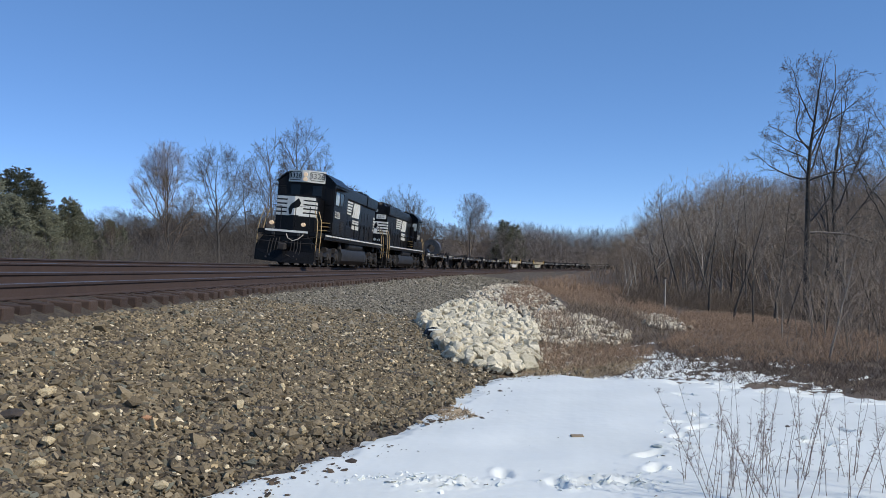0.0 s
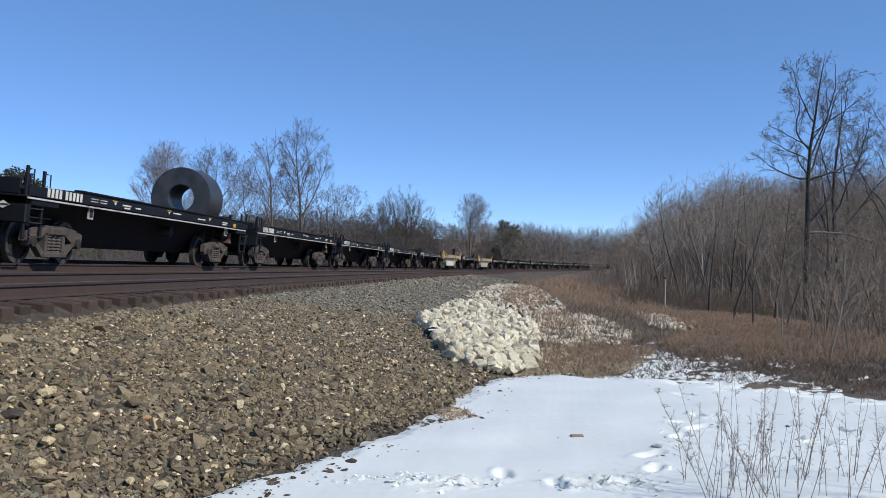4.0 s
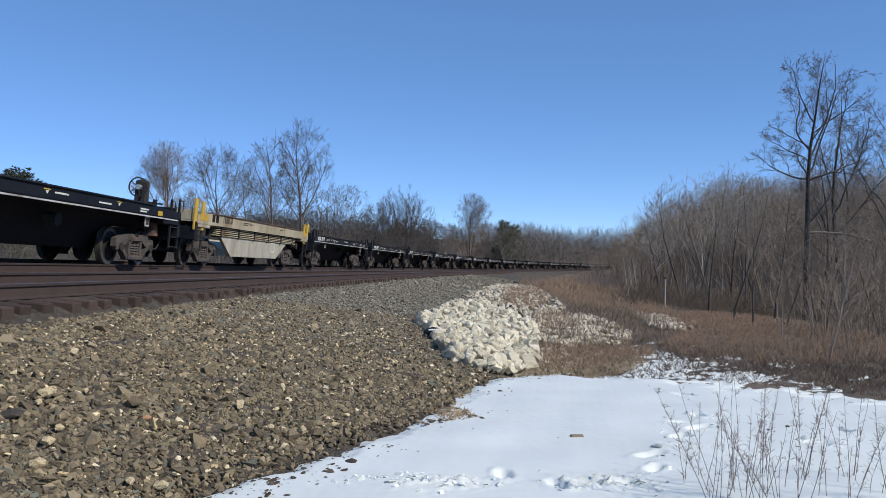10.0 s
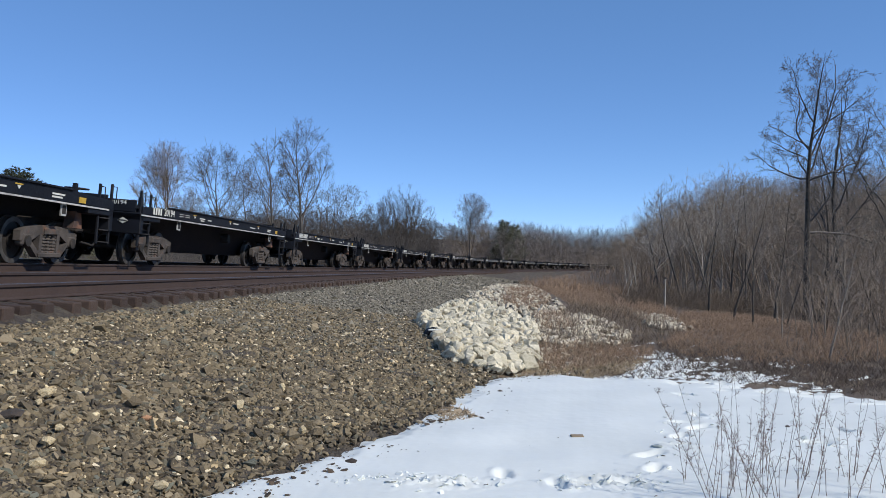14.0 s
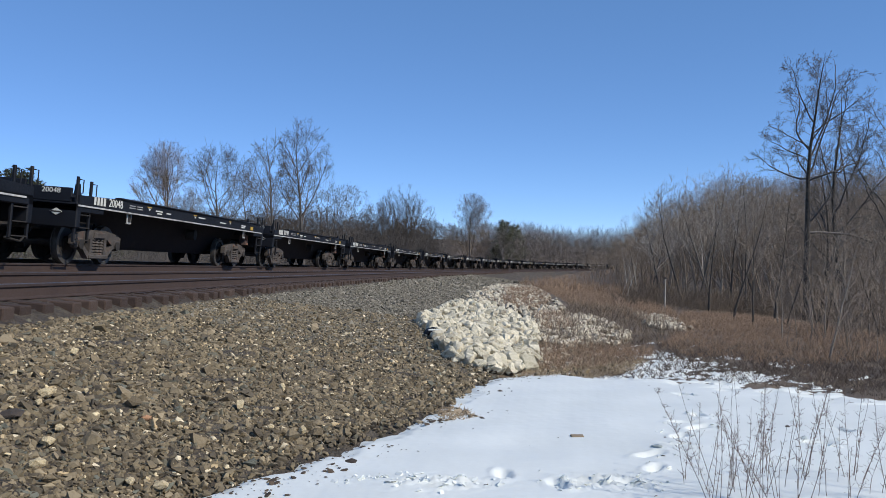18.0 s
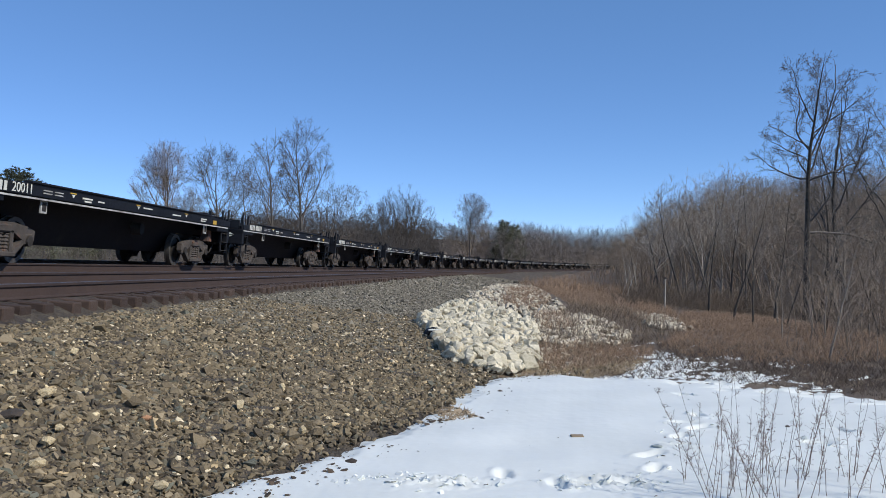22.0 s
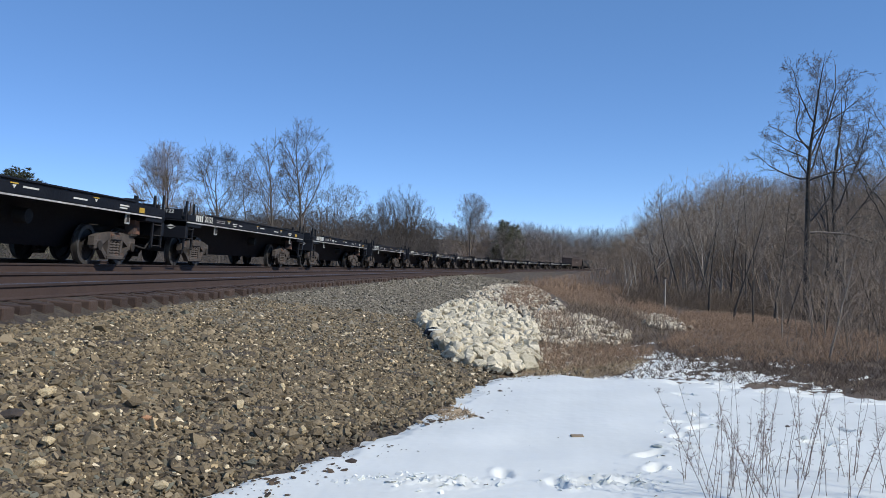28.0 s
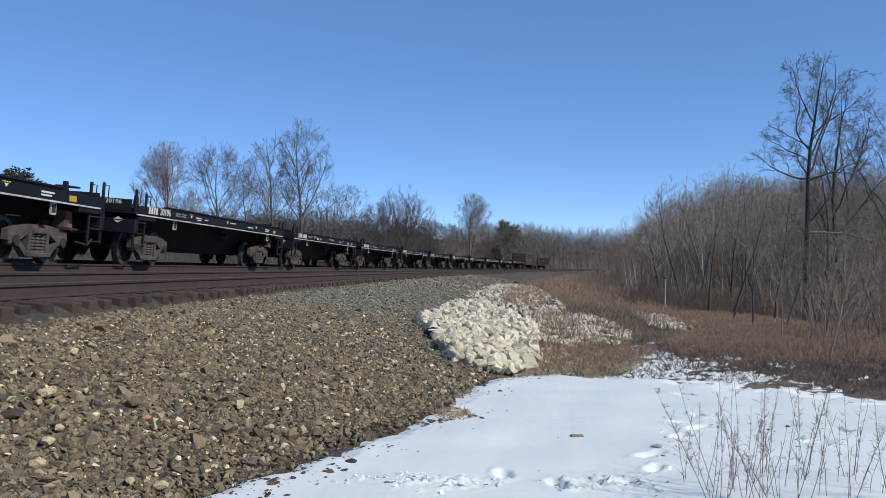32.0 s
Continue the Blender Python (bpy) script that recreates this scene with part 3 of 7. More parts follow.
# ---- rails and ties ----
RAIL = [(-0.07, -0.185), (0.07, -0.185), (0.07, -0.172), (0.014, -0.155), (0.010, -0.045), (0.036, -0.035), (0.036, -0.006), (0.028, 0.0), (-0.028, 0.0), (-0.036, -0.006), (-0.036, -0.035), (-0.010, -0.045), (-0.014, -0.155), (-0.07, -0.172)]
rail_s = np.concatenate([np.arange(-600, -40, 6.0), np.arange(-40, 120, 1.5), np.arange(120, 800, 6.0)])
for off in (-0.75, 0.75, GAP - 0.75, GAP + 0.75):
    vs, fs, n = [], [], len(RAIL)
    for s in rail_s:
        x, y, a = line(s, off)
        for px, pz in RAIL:
            vs.append((x + px * math.cos(a), y - px * math.sin(a), track_z(off) + pz - CANT * px))
    for i in range(len(rail_s) - 1):
        fs += [(i * n + j, i * n + (j + 1) % n, (i + 1) * n + (j + 1) % n, (i + 1) * n + j) for j in range(n)]
    me = quick_mesh("rail", vs, fs, M_RAIL)
    me.materials.append(M_RAILTOP)
    me.materials.append(M_RAILWEB)
    me.shade_flat()
    head = np.zeros(len(fs), np.int32)
    for j, k in ((7, 1), (1, 2), (2, 2), (3, 2), (11, 2), (12, 2), (13, 2)):
        head[j::n] = k
    me.polygons.foreach_set("material_index", head)
    tagged(new("rail", me), "rusty steel running rail with a worn bright head", kind="structure")

rng = random.Random(4)
tie_far = Build()
for i in range(420):
    s = -16 + i * 0.5
    m = deck(s, 0, -0.186 - 0.172)
    b = Build().box(-1.3, 1.3, -0.115, 0.115, 0.0, 0.17)
    tie_far.add([m @ Vector(p) for p in b.v], b.f)
solid("far_track_ties", tie_far, M_TIE, "row of brown timber ties under the far track", "railway ties", kind="stuff")
tie_meshes = []
for i in range(8):
    b = Build()
    e = [rng.uniform(-0.03, 0.03) for _ in range(4)]
    b.box(-1.3 + e[0], 1.3 + e[1], -0.11 - abs(e[2]) * 0.4, 0.11 + abs(e[3]) * 0.4, 0, 0.172, 0.015)
    tie_meshes.append(b.mesh("tie", M_TIE))
track_near = thing("near_track", Matrix(), "empty main track of brown timber ties on ballast", "railway track")
plate_mesh = Build().box(-0.19, 0.19, -0.09, 0.09, 0.172, 0.19, 0.006).mesh("tie_plate", M_RAIL)
for i in range(280):
    s = -16 + i * 0.497 + rng.uniform(-0.03, 0.03)
    tie = part("tie", tie_meshes[i % 8], None, track_near)
    tie.matrix_basis = deck(s, GAP, -0.186 - 0.176 + rng.uniform(-0.012, 0.004)) @ pose(rng.uniform(-0.05, 0.05), 0, 0, 0, 0, rng.uniform(-1.2, 1.2))
    if 30 < i < 110:
        for side in (-0.75, 0.75):
            tp = part("tie_plate", plate_mesh, None, tie)
            tp.matrix_basis = pose(side, 0, 0)

# ---- pale riprap on the bank ----
PILE = [(-0.47, 16.9), (-0.10, 20.0), (0.55, 24.0), (1.25, 23.5), (1.85, 20.3), (1.98, 18.3), (1.66, 15.1), (1.42, 13.4), (0.75, 12.75), (0.10, 12.95), (-0.16, 14.7)]
rocks = thing("riprap_pile", pose(0, 0, 0), "pile of pale broken limestone blocks on the ballast bank", "rock pile")
rock_meshes = []
for i, (v, f) in enumerate(CHUNKS):
    b = Build().add(v, f)
    me = b.mesh("rock", M_ROCK)
    bm = bmesh.new()
    bm.from_mesh(me)
    bmesh.ops.dissolve_limit(bm, angle_limit=radians(14), verts=bm.verts, edges=bm.edges)
    bmesh.ops.bevel(bm, geom=list(bm.edges), offset=0.07, segments=1, affect="EDGES", clamp_overlap=True)
    bm.to_mesh(me)
    bm.free()
    me.shade_flat()
    rock_meshes.append(me)


def add_rocks(shape, n, size, lift, seed, parent):
    q = random.Random(seed)
    xs, ys = [p[0] for p in shape], [p[1] for p in shape]
    placed = []
    tries = 0
    while len(placed) < n and tries < n * 60:
        tries += 1
        x, y = q.uniform(min(xs), max(xs)), q.uniform(min(ys), max(ys))
        if not bool(in_shape(np.float64(x), np.float64(y), shape)):
            continue
        sz = size * math.exp(max(-0.7, min(q.gauss(0, 0.36), 0.42))) * (1.22 if y < 14.3 else 1.0 if y < 16 else 0.85)
        if any((x - a) ** 2 + ((y - b) * 0.8) ** 2 < (0.46 * (sz + c)) ** 2 for a, b, c in placed):
            continue
        placed.append((x, y, sz))
        ob = part("rock", rock_meshes[q.randrange(24)], None, parent)
        z = float(bank_z(np.float64(x), np.float64(y)))
        ob.matrix_basis = Matrix.LocRotScale((x, y, z + lift * q.uniform(0.4, 1.0) + sz * 0.25), Euler((q.uniform(-0.6, 0.6), q.uniform(-0.6, 0.6), q.uniform(0, 6.28))), (sz,) * 3)


add_rocks(PILE, 200, 0.118, 0.08, 17, rocks)
add_rocks(PILE, 100, 0.098, 0.17, 18, rocks)
r = np.random.RandomState(31)


def dull_rocks(shape, n, size, seed, label, mat=M_ROCK_DULL, lift=0.0):
    r = np.random.RandomState(seed)
    xs, ys = np.array([p[0] for p in shape]), np.array([p[1] for p in shape])
    x, y = r.uniform(xs.min(), xs.max(), n * 4), r.uniform(ys.min(), ys.max(), n * 4)
    k = in_shape(x, y, shape)
    x, y = x[k][:n], y[k][:n]
    sz = size * np.exp(np.clip(r.normal(0, 0.4, len(x)), -1.0, 0.5))
    scatter_stones("weathered_rocks", np.stack([x, y, bank_z(x, y) + 0.3 * sz + lift * r.uniform(0, 1, len(x))], -1), sz, mat, seed, label, 0.8, CHUNKS)


dull_rocks(PILE, 1700, 0.085, 37, "smaller pale limestone rubble filling the rock pile", M_RUBBLE, 0.13)
dull_rocks([(0.9, 26), (0.8, 33), (4.0, 62), (8.1, 78), (5.5, 45), (4.2, 29), (2.6, 21)], 1300, 0.075, 33, "weathered limestone blocks half hidden in dry brush")
dull_rocks([(2.2, 23), (4.25, 25), (4.4, 20), (4.0, 18.6), (2.3, 16.6), (1.7, 17)], 1500, 0.066, 34, "dirty limestone rubble with dead stalks between")
dull_rocks([(6.4, 29), (7.7, 29.5), (6.6, 22.4), (5.5, 22.5)], 420, 0.058, 35, "patch of pale rubble on the brushy slope")

dull_rocks([(3.2, 19.6), (4.1, 20.6), (4.25, 18.9), (3.6, 17.9)], 260, 0.05, 39, "dirty limestone rubble with dead stalks between")
GRIT = round_shapes(10, 8, 0.22)
dull_rocks([(1.3, 13.3), (1.75, 15.5), (2.3, 17.0), (3.1, 17.0), (2.9, 15.2), (2.1, 13.8)], 200, 0.040, 38, "dirty limestone rubble at the foot of the rock pile")
dull_rocks([(0.9, 12.6), (1.6, 13.2), (2.2, 16), (2.9, 16.5), (3.3, 14.4), (2.0, 12.7)], 260, 0.03, 36, "small dirty rubble at the foot of the rock pile", M_STONE)
# grit and leaf scraps blown onto the snow's edge
r = np.random.RandomState(41)
n = 520
y = np.clip(r.choice([5.7, 6.1, 6.6, 7.3, 8.8, 9.2, 10.9, 12.2], n) + r.normal(0, 0.22, n), 5.2, 13.0)
x = np.interp(y, TOE_Y, TOE_X) + np.abs(r.normal(0, 0.30, n)) + 0.02
scatter_stones("snow_grit", np.stack([x, y, snow_z(x, y) + 0.004], -1), 0.0085 * np.exp(r.normal(0, 0.7, n)), M_LITTER, 42, "dark grit and leaf scraps on the snow's edge", 0.2, GRIT)
n = 40
x, y = r.uniform(-0.5, 5.5, n), r.uniform(5.6, 12.5, n)
scatter_stones("snow_grit", np.stack([x, y, snow_z(x, y) + 0.003], -1), 0.010 * np.exp(r.normal(0, 0.5, n)), M_LITTER, 43, "scattered dark scraps on the snow", 0.2, GRIT)

# broken clods of crust round the footprints
r = np.random.RandomState(44)
c = np.array(FOOT)[r.randint(0, len(FOOT), 90)] + r.normal(0, 0.12, (90, 2))
c = np.concatenate([c, np.array([(0.0, 6.2), (1.2, 6.25), (-0.4, 6.3)])[r.randint(0, 3, 150)] + r.normal(0, 0.16, (150, 2)) * np.array([1.6, 0.7])])
scatter_stones("snow_clods", np.stack([c[:, 0], c[:, 1], snow_z(c[:, 0], c[:, 1]) + 0.006], -1), 0.016 * np.exp(r.normal(0, 0.5, len(c))), M_SNOW, 45, "broken white clods of snow crust round the footprints", 0.4, GRIT)

pipe_end = thing("drain_pipe", pose(-0.12, 15.1, 0.42, 0, 0, 20), "black plastic drain pipe end beside the riprap", "pipe")
part("pipe_wall", Build().ring((0, 0.14, 0), 1, 0.115, 0.14, 0.16, 20), M_CARBLACK, pipe_end, smooth=True)
for k in range(2):
    part("pipe_ridge", Build().ring((0, 0.02 + k * 0.13, 0), 1, 0.135, 0.155, 0.025, 20), M_CARBLACK, pipe_end, smooth=True)
solid("white_slab", Build().box(-0.26, -0.02, 14.86, 14.98, 0.53, 0.56, 0.012), M_WHITE, "thin white slab lying over the drain pipe", "slab")

# ---- stones that lie apart on the ballast ----
def loose_stone(x, y, z, size, mat, label, seed, flat=0.7):
    v, f = BLUNT[seed % 20]
    me = quick_mesh("loose_stone", v, f, mat)
    me.shade_flat()
    ob = tagged(new("loose_stone", me), label, "stone", "stones lying apart on the bank")
    ob.matrix_basis = Matrix.LocRotScale((x, y, z), Euler((0.2, -0.15, seed * 1.3)), (size, size * 0.8, size * flat))


def on_bank(x, y, up):
    return float(bank_z(np.float64(x), np.float64(y))) + up


def pale_chips(shape, n, seed):
    q = np.random.RandomState(seed)
    x, y = q.uniform(-7, 1, n * 4), q.uniform(4.6, 17, n * 4)
    k = in_shape(x, y, shape) & (offset_of(x, y)[0] > TIE_END + 0.45)
    x, y = x[k][:n], y[k][:n]
    scatter_stones("pale_chips", np.stack([x, y, bank_z(x, y) + 0.070], -1), 0.016 * np.exp(q.normal(0, 0.35, len(x))), M_STONE_CREAM, seed, "small cream chips scattered over the grey ballast", 0.5, SHARDS)


pale_chips([(-6.5, 9), (-3.2, 5.2), (-1.9, 5.5), (-0.4, 9), (0.2, 11.5), (-0.4, 15), (-2.2, 15), (-5, 12)], 420, 45)
CREAM = ((-3.18, 6.81, 0.061), (-2.76, 5.95, 0.058), (-2.80, 6.21, 0.046), (-2.65, 5.57, 0.055), (-2.11, 5.76, 0.042), (-1.93, 5.84, 0.059), (-1.86, 7.81, 0.049), (-1.24, 7.54, 0.052),
         (-1.50, 7.40, 0.033), (-1.41, 6.94, 0.034), (-3.12, 6.57, 0.034), (-2.99, 7.13, 0.031), (-2.78, 7.37, 0.032), (-2.12, 6.87, 0.029), (-1.67, 8.83, 0.042), (-3.6, 8.3, 0.05))
for k, (x, y, size) in enumerate(CREAM):
    loose_stone(x, y, on_bank(x, y, 0.092), size * 1.12, M_STONE_CREAM, "pale cream stone among the grey ballast", k, 0.9)
loose_stone(-2.41, 6.91, on_bank(-2.41, 6.91, 0.075), 0.05, M_STONE_ORANGE, "rust-orange stone among the grey ballast", 32)
loose_stone(-1.94, 6.60, on_bank(-1.94, 6.60, 0.06), 0.045, M_STONE_DARK, "grey-green stone at the foot of the bank", 33)
loose_stone(-3.15, 6.21, on_bank(-3.15, 6.21, 0.085), 0.12, M_STONE_DARK, "flat dark slab of stone on the ballast", 34, 0.25)
solid("scrap", Build().box(1.19, 1.31, 7.90, 7.98, 0.04, 0.062, 0.006), M_STRAW, "flat tan scrap lying on the snow", "scrap")


# ---- the train ----
TRAIN = []                     # thing, its place along the line at the start


def letters(body, height, mat, side, at, slant=0.0, width=1.0):
    """Raised characters as a mesh. side: the axis they face, '+x' or '-y' or '+y'; at: their centre."""
    cu = bpy.data.curves.new("letters", "FONT")
    cu.body, cu.size, cu.align_x, cu.align_y, cu.extrude = body, height / 0.72, "CENTER", "CENTER", 0.006
    cu.resolution_u, cu.shear = 3, slant
    ob = bpy.data.objects.new("letters", cu)
    me = bpy.data.meshes.new_from_object(ob)
    bpy.data.objects.remove(ob)
    bpy.data.curves.remove(cu)
    to = {"+x": Matrix(((0, 0, 1), (1, 0, 0), (0, 1, 0))), "-y": Matrix(((1, 0, 0), (0, 0, -1), (0, 1, 0))), "+y": Matrix(((-1, 0, 0), (0, 0, 1), (0, 1, 0)))}[side].to_4x4()
    me.transform(Matrix.Translation(at) @ to @ Matrix.Diagonal((width, 1, 1, 1)))
    me.materials.clear()
    me.materials.append(mat)
    return me


SPRINGS = {}


def truck(parent, y, gauge_half=0.75, side_mat=None, big=False):
    """A three-piece freight truck: bolster, side frames, springs, wheels."""
    side_mat = side_mat or M_TRUCK
    bol = part("truck", Build().box(-1.0, 1.0, y - 0.2, y + 0.2, 0.42, 0.78, 0.03), M_GRIME, parent)
    for s in (-1, 1):
        x0, x1 = s * 0.93, s * 1.07
        x0, x1 = min(x0, x1), max(x0, x1)
        fr = Build()
        top = [(-1.12, 0.46), (-1.12, 0.66), (-0.85, 0.74), (-0.36, 0.80), (0.36, 0.80), (0.85, 0.74), (1.12, 0.66), (1.12, 0.46), (0.72, 0.46), (0.42, 0.60), (-0.42, 0.60), (-0.72, 0.46)]
        fr.prism([(y + a, b) for a, b in top], 0, x0, x1)
        for e in (-1, 1):
            fr.prism([(y + e * 0.86, 0.47), (y + e * 0.70, 0.47), (y + e * 0.36, 0.23), (y + e * 0.44, 0.14)], 0, x0, x1)
            fr.box(x0, x1, *sorted((y + e * 0.29, y + e * 0.40)), 0.16, 0.64)
            fr.box(x0 - 0.02, x1 + 0.02, y + e * 0.89 - 0.16, y + e * 0.89 + 0.16, 0.36, 0.62, 0.04)
        fr.box(x0 - 0.03, x1 + 0.05, y - 0.44, y + 0.44, 0.14, 0.24, 0.02)
        part("side_frame", fr, side_mat, bol, "dusty cast steel side frame")
        for k in range(3):
            key = (s, k)
            if key not in SPRINGS:
                zs = [0.24 + 0.0165 * j for j in range(22)]
                SPRINGS[key] = Build().tube([(s * 1.005, -0.2 + k * 0.2, z) for z in zs], [0.085 if j % 4 < 2 else 0.062 for j in range(22)], 8).mesh("spring", M_TRUCK)
            part("spring", SPRINGS[key], None, bol).matrix_basis = pose(0, y, 0)
        part("bolster_end", Build().box(s * 1.0 - 0.09, s * 1.0 + 0.12, y - 0.26, y + 0.26, 0.60, 0.76, 0.03), M_TRUCK, bol)
    for e in (-1, 1):
        for s in (-1, 1):
            wheel(bol, s * 0.735, y + e * 0.89, 0.457)
            part("bearing", Build().tube([(s * 0.96, y + e * 0.89, 0.457), (s * 1.13, y + e * 0.89, 0.457)], [0.12, 0.105], 14), M_GRIME, bol, smooth=True)


WHEELS = {}


def wheel(parent, x, y, r):
    key = (round(abs(x), 3), r, x > 0)
    if key not in WHEELS:
        s = 1 if x > 0 else -1
        b = Build()
        b.ring((0, 0, 0), 0, r * 0.80, r, 0.065, 28)
        b.ring((-s * 0.06, 0, 0), 0, r * 0.85, r * 1.055, 0.014, 28)
        b.ring((0, 0, 0), 0, 0.05, r * 0.82, 0.02, 28)
        b.ring((0, 0, 0), 0, 0.03, 0.16, 0.075, 16)
        b.tube([(-s * 0.1, 0, 0), (-abs(x) * s, 0, 0)], 0.085, 10)
        me = b.mesh("wheel", M_WHEEL, True)
        me.materials.append(M_TREAD)
        for p in me.polygons:
            d = math.hypot(p.center[1], p.center[2])
            if d > r * 0.965 or (abs(p.normal[0]) > 0.7 and r * 0.86 < d and p.center[0] * s > 0.05):
                p.material_index = 1
        WHEELS[key] = me
    w = part("wheel", WHEELS[key], None, parent)
    w.matrix_basis = pose(x, y, r)
    return w


def coupler(parent, y0, y1, z=0.85):
    d = 1 if y1 > y0 else -1
    b = Build().box(-0.09, 0.09, min(y0, y1 - 0.25 * d), max(y0, y1 - 0.25 * d), z - 0.10, z + 0.10, 0.03)
    b.box(-0.17, 0.17, min(y1 - 0.3 * d, y1 + 0.04 * d), max(y1 - 0.3 * d, y1 + 0.04 * d), z - 0.17, z + 0.17, 0.05)
    part("coupler", b, M_GRIME, parent)
    part("air_hose", Build().tube([(0.3, y0, z - 0.15), (0.33, (y0 + y1) / 2, z - 0.45), (0.22, y1 - 0.05 * d, z - 0.38)], 0.025, 6), M_GRIME, parent, smooth=True)


def pipe(pts, r=0.02, n=6):
    return Build().tube(pts, r, n)


# -- six-axle road locomotive; its cab end faces along f (-1 leading, +1 trailing) --
def locomotive(f, logo_y, number, label, c=0.0, nd=0.0, porch=0.0):
    t = thing("locomotive", Matrix(), label, "locomotive", "locomotives of the train")

    def ybox(b, x0, x1, y0, y1, z0, z1, c=0.0):
        a, d = -f * y0, -f * y1
        return b.box(x0, x1, min(a, d), max(a, d), z0, z1, c)

    Y = lambda y: -f * y       # written for a cab end at minus y
    # frame and deck
    frame_b = Build()
    ybox(frame_b, -1.42, 1.42, -9.2 - porch, 9.2, 1.50, 1.72, 0.02)
    ybox(frame_b, -0.55, 0.55, -9.1, 9.1, 0.95, 1.5, 0.05)
    part("underframe", frame_b, M_BLACK, t)
    for s in (-1, 1):
        sill = Build()
        ybox(sill, *sorted((s * 1.40, s * 1.47)), -8.3, 8.3, 1.40, 1.70, 0.01)
        sl = part("side_sill", sill, M_BLACK, t)
        n = 11
        for k in range(n):
            y0 = -8.25 + k * 16.5 / n
            q = Build()
            ybox(q, *sorted((s * 1.468, s * 1.480)), y0 + 0.05, y0 + 16.5 / n - 0.05, 1.597, 1.667)
            part("white_stripe", q, M_WHITE, sl, "white sill stripe")
    # cab
    cab = Build()
    ya, yb = sorted((Y(-6.05 - c), Y(-3.8)))
    cab.prism([(-1.5, 1.72), (1.5, 1.72), (1.5, 4.30), (1.02, 4.72), (0.5, 4.80), (-0.5, 4.80), (-1.02, 4.72), (-1.5, 4.30)], 1, ya, yb)
    cab_o = part("cab", cab, M_BLACK, t)
    roof = Build()
    yc, yd = sorted((Y(-6.2 - c), Y(-3.65)))
    roof.prism([(1.56, 4.27), (1.04, 4.73), (0.51, 4.81), (-0.51, 4.81), (-1.04, 4.73), (-1.56, 4.27), (-1.56, 4.31), (-1.05, 4.77), (-0.52, 4.85), (0.52, 4.85), (1.05, 4.77), (1.56, 4.31)], 1, yc, yd)
    part("roof_sheet", roof, M_BLACK, cab_o)
    for s in (-1, 1):
        for k, (y0, y1) in enumerate(((-5.8 - c, -5.2 - c * 0.7), (-5.1 - c * 0.6, -4.5 - c * 0.4))):
            g = Build()
            ybox(g, *sorted((s * 1.498, s * 1.512)), y0, y1, 3.28, 3.95, 0.01)
            win = part("side_window", g, M_PANE if k == 0 else M_GLASS, cab_o, "sliding cab side window")
            fr = Build()
            for z0, z1 in ((3.22, 3.28), (3.95, 4.01)):
                ybox(fr, *sorted((s * 1.495, s * 1.525)), y0 - 0.05, y1 + 0.05, z0, z1)
            for a, b in ((y0 - 0.05, y0), (y1, y1 + 0.05)):
                ybox(fr, *sorted((s * 1.495, s * 1.525)), a, b, 3.28, 3.95)
            part("window_frame", fr, M_BLACK, win)
        rw = Build()
        ybox(rw, *sorted((s * 1.03, s * 1.40)), -3.815, -3.79, 3.28, 3.92, 0.01)
        part("rear_window", rw, M_PANE, cab_o, "rear cab window, pale reflection put into its colour")
        visor = Build()
        ybox(visor, *sorted((s * 1.5, s * 1.78)), -5.9 - c, -4.4 - c * 0.4, 4.10, 4.14)
        part("sunshade", visor, M_BLACK, cab_o)
        fw = Build()
        ybox(fw, *sorted((s * 0.32, s * 0.82)), -6.075 - c, -6.04 - c, 3.62, 4.16, 0.01)
        part("front_window", fw, M_GLASS, cab_o)
        dr = Build()
        ybox(dr, *sorted((s * 1.0, s * 1.42)), -6.065 - c, -6.04 - c, 1.95, 4.05, 0.02)
        ybox(dr, *sorted((s * 1.08, s * 1.34)), -6.08 - c, -6.06 - c, 3.2, 3.95, 0.02)
        part("cab_door", dr, M_BLACK, cab_o)
    # nose
    def raked(b, rake=0.30):
        """Folds a flat front back on both sides of its middle ridge."""
        b.v = [(p[0], p[1] + (Y(-1) - Y(0)) * -rake * abs(p[0]), p[2]) for p in b.v]
        return b

    nose = Build()
    n1 = Y(-6.05 - c)
    nose.prism([(-0.98, n1), (-0.98, Y(-8.40 - nd)), (0, Y(-8.694 - nd)), (0.98, Y(-8.40 - nd)), (0.98, n1)], 2, 1.72, 3.44)
    nose_cap = Build()
    nose_cap.prism([(-0.84, n1), (-0.84, Y(-8.36 - nd)), (0, Y(-8.612 - nd)), (0.84, Y(-8.36 - nd)), (0.84, n1)], 2, 3.44, 3.52)
    nose_o = part("short_nose", nose, M_BLACK, t)
    part("nose_top", nose_cap, M_BLACK, nose_o)
    face = "-y" if f < 0 else "+y"
    for k in range(5):
        z1 = 3.42 - k * 0.205
        for s in (-1, 1):
            q = Build()
            ybox(q, *sorted((s * (0.34 if k < 3 else 0.22), s * 0.97)), -8.712 - nd, -8.69 - nd, z1 - 0.135, z1)
            part("nose_stripe", raked(q), M_WHITE, nose_o, "white nose stripe")
            q2 = Build()
            ybox(q2, *sorted((s * 0.975, s * 0.988)), -8.40 - nd, -8.05 - nd, z1 - 0.135, z1)
            if k:
                part("nose_stripe", q2, M_WHITE, nose_o, "white nose stripe")
    ya, yb = sorted((Y(-8.716 - nd), Y(-8.69 - nd)))
    yc, yd = sorted((Y(-8.724 - nd), Y(-8.70 - nd)))
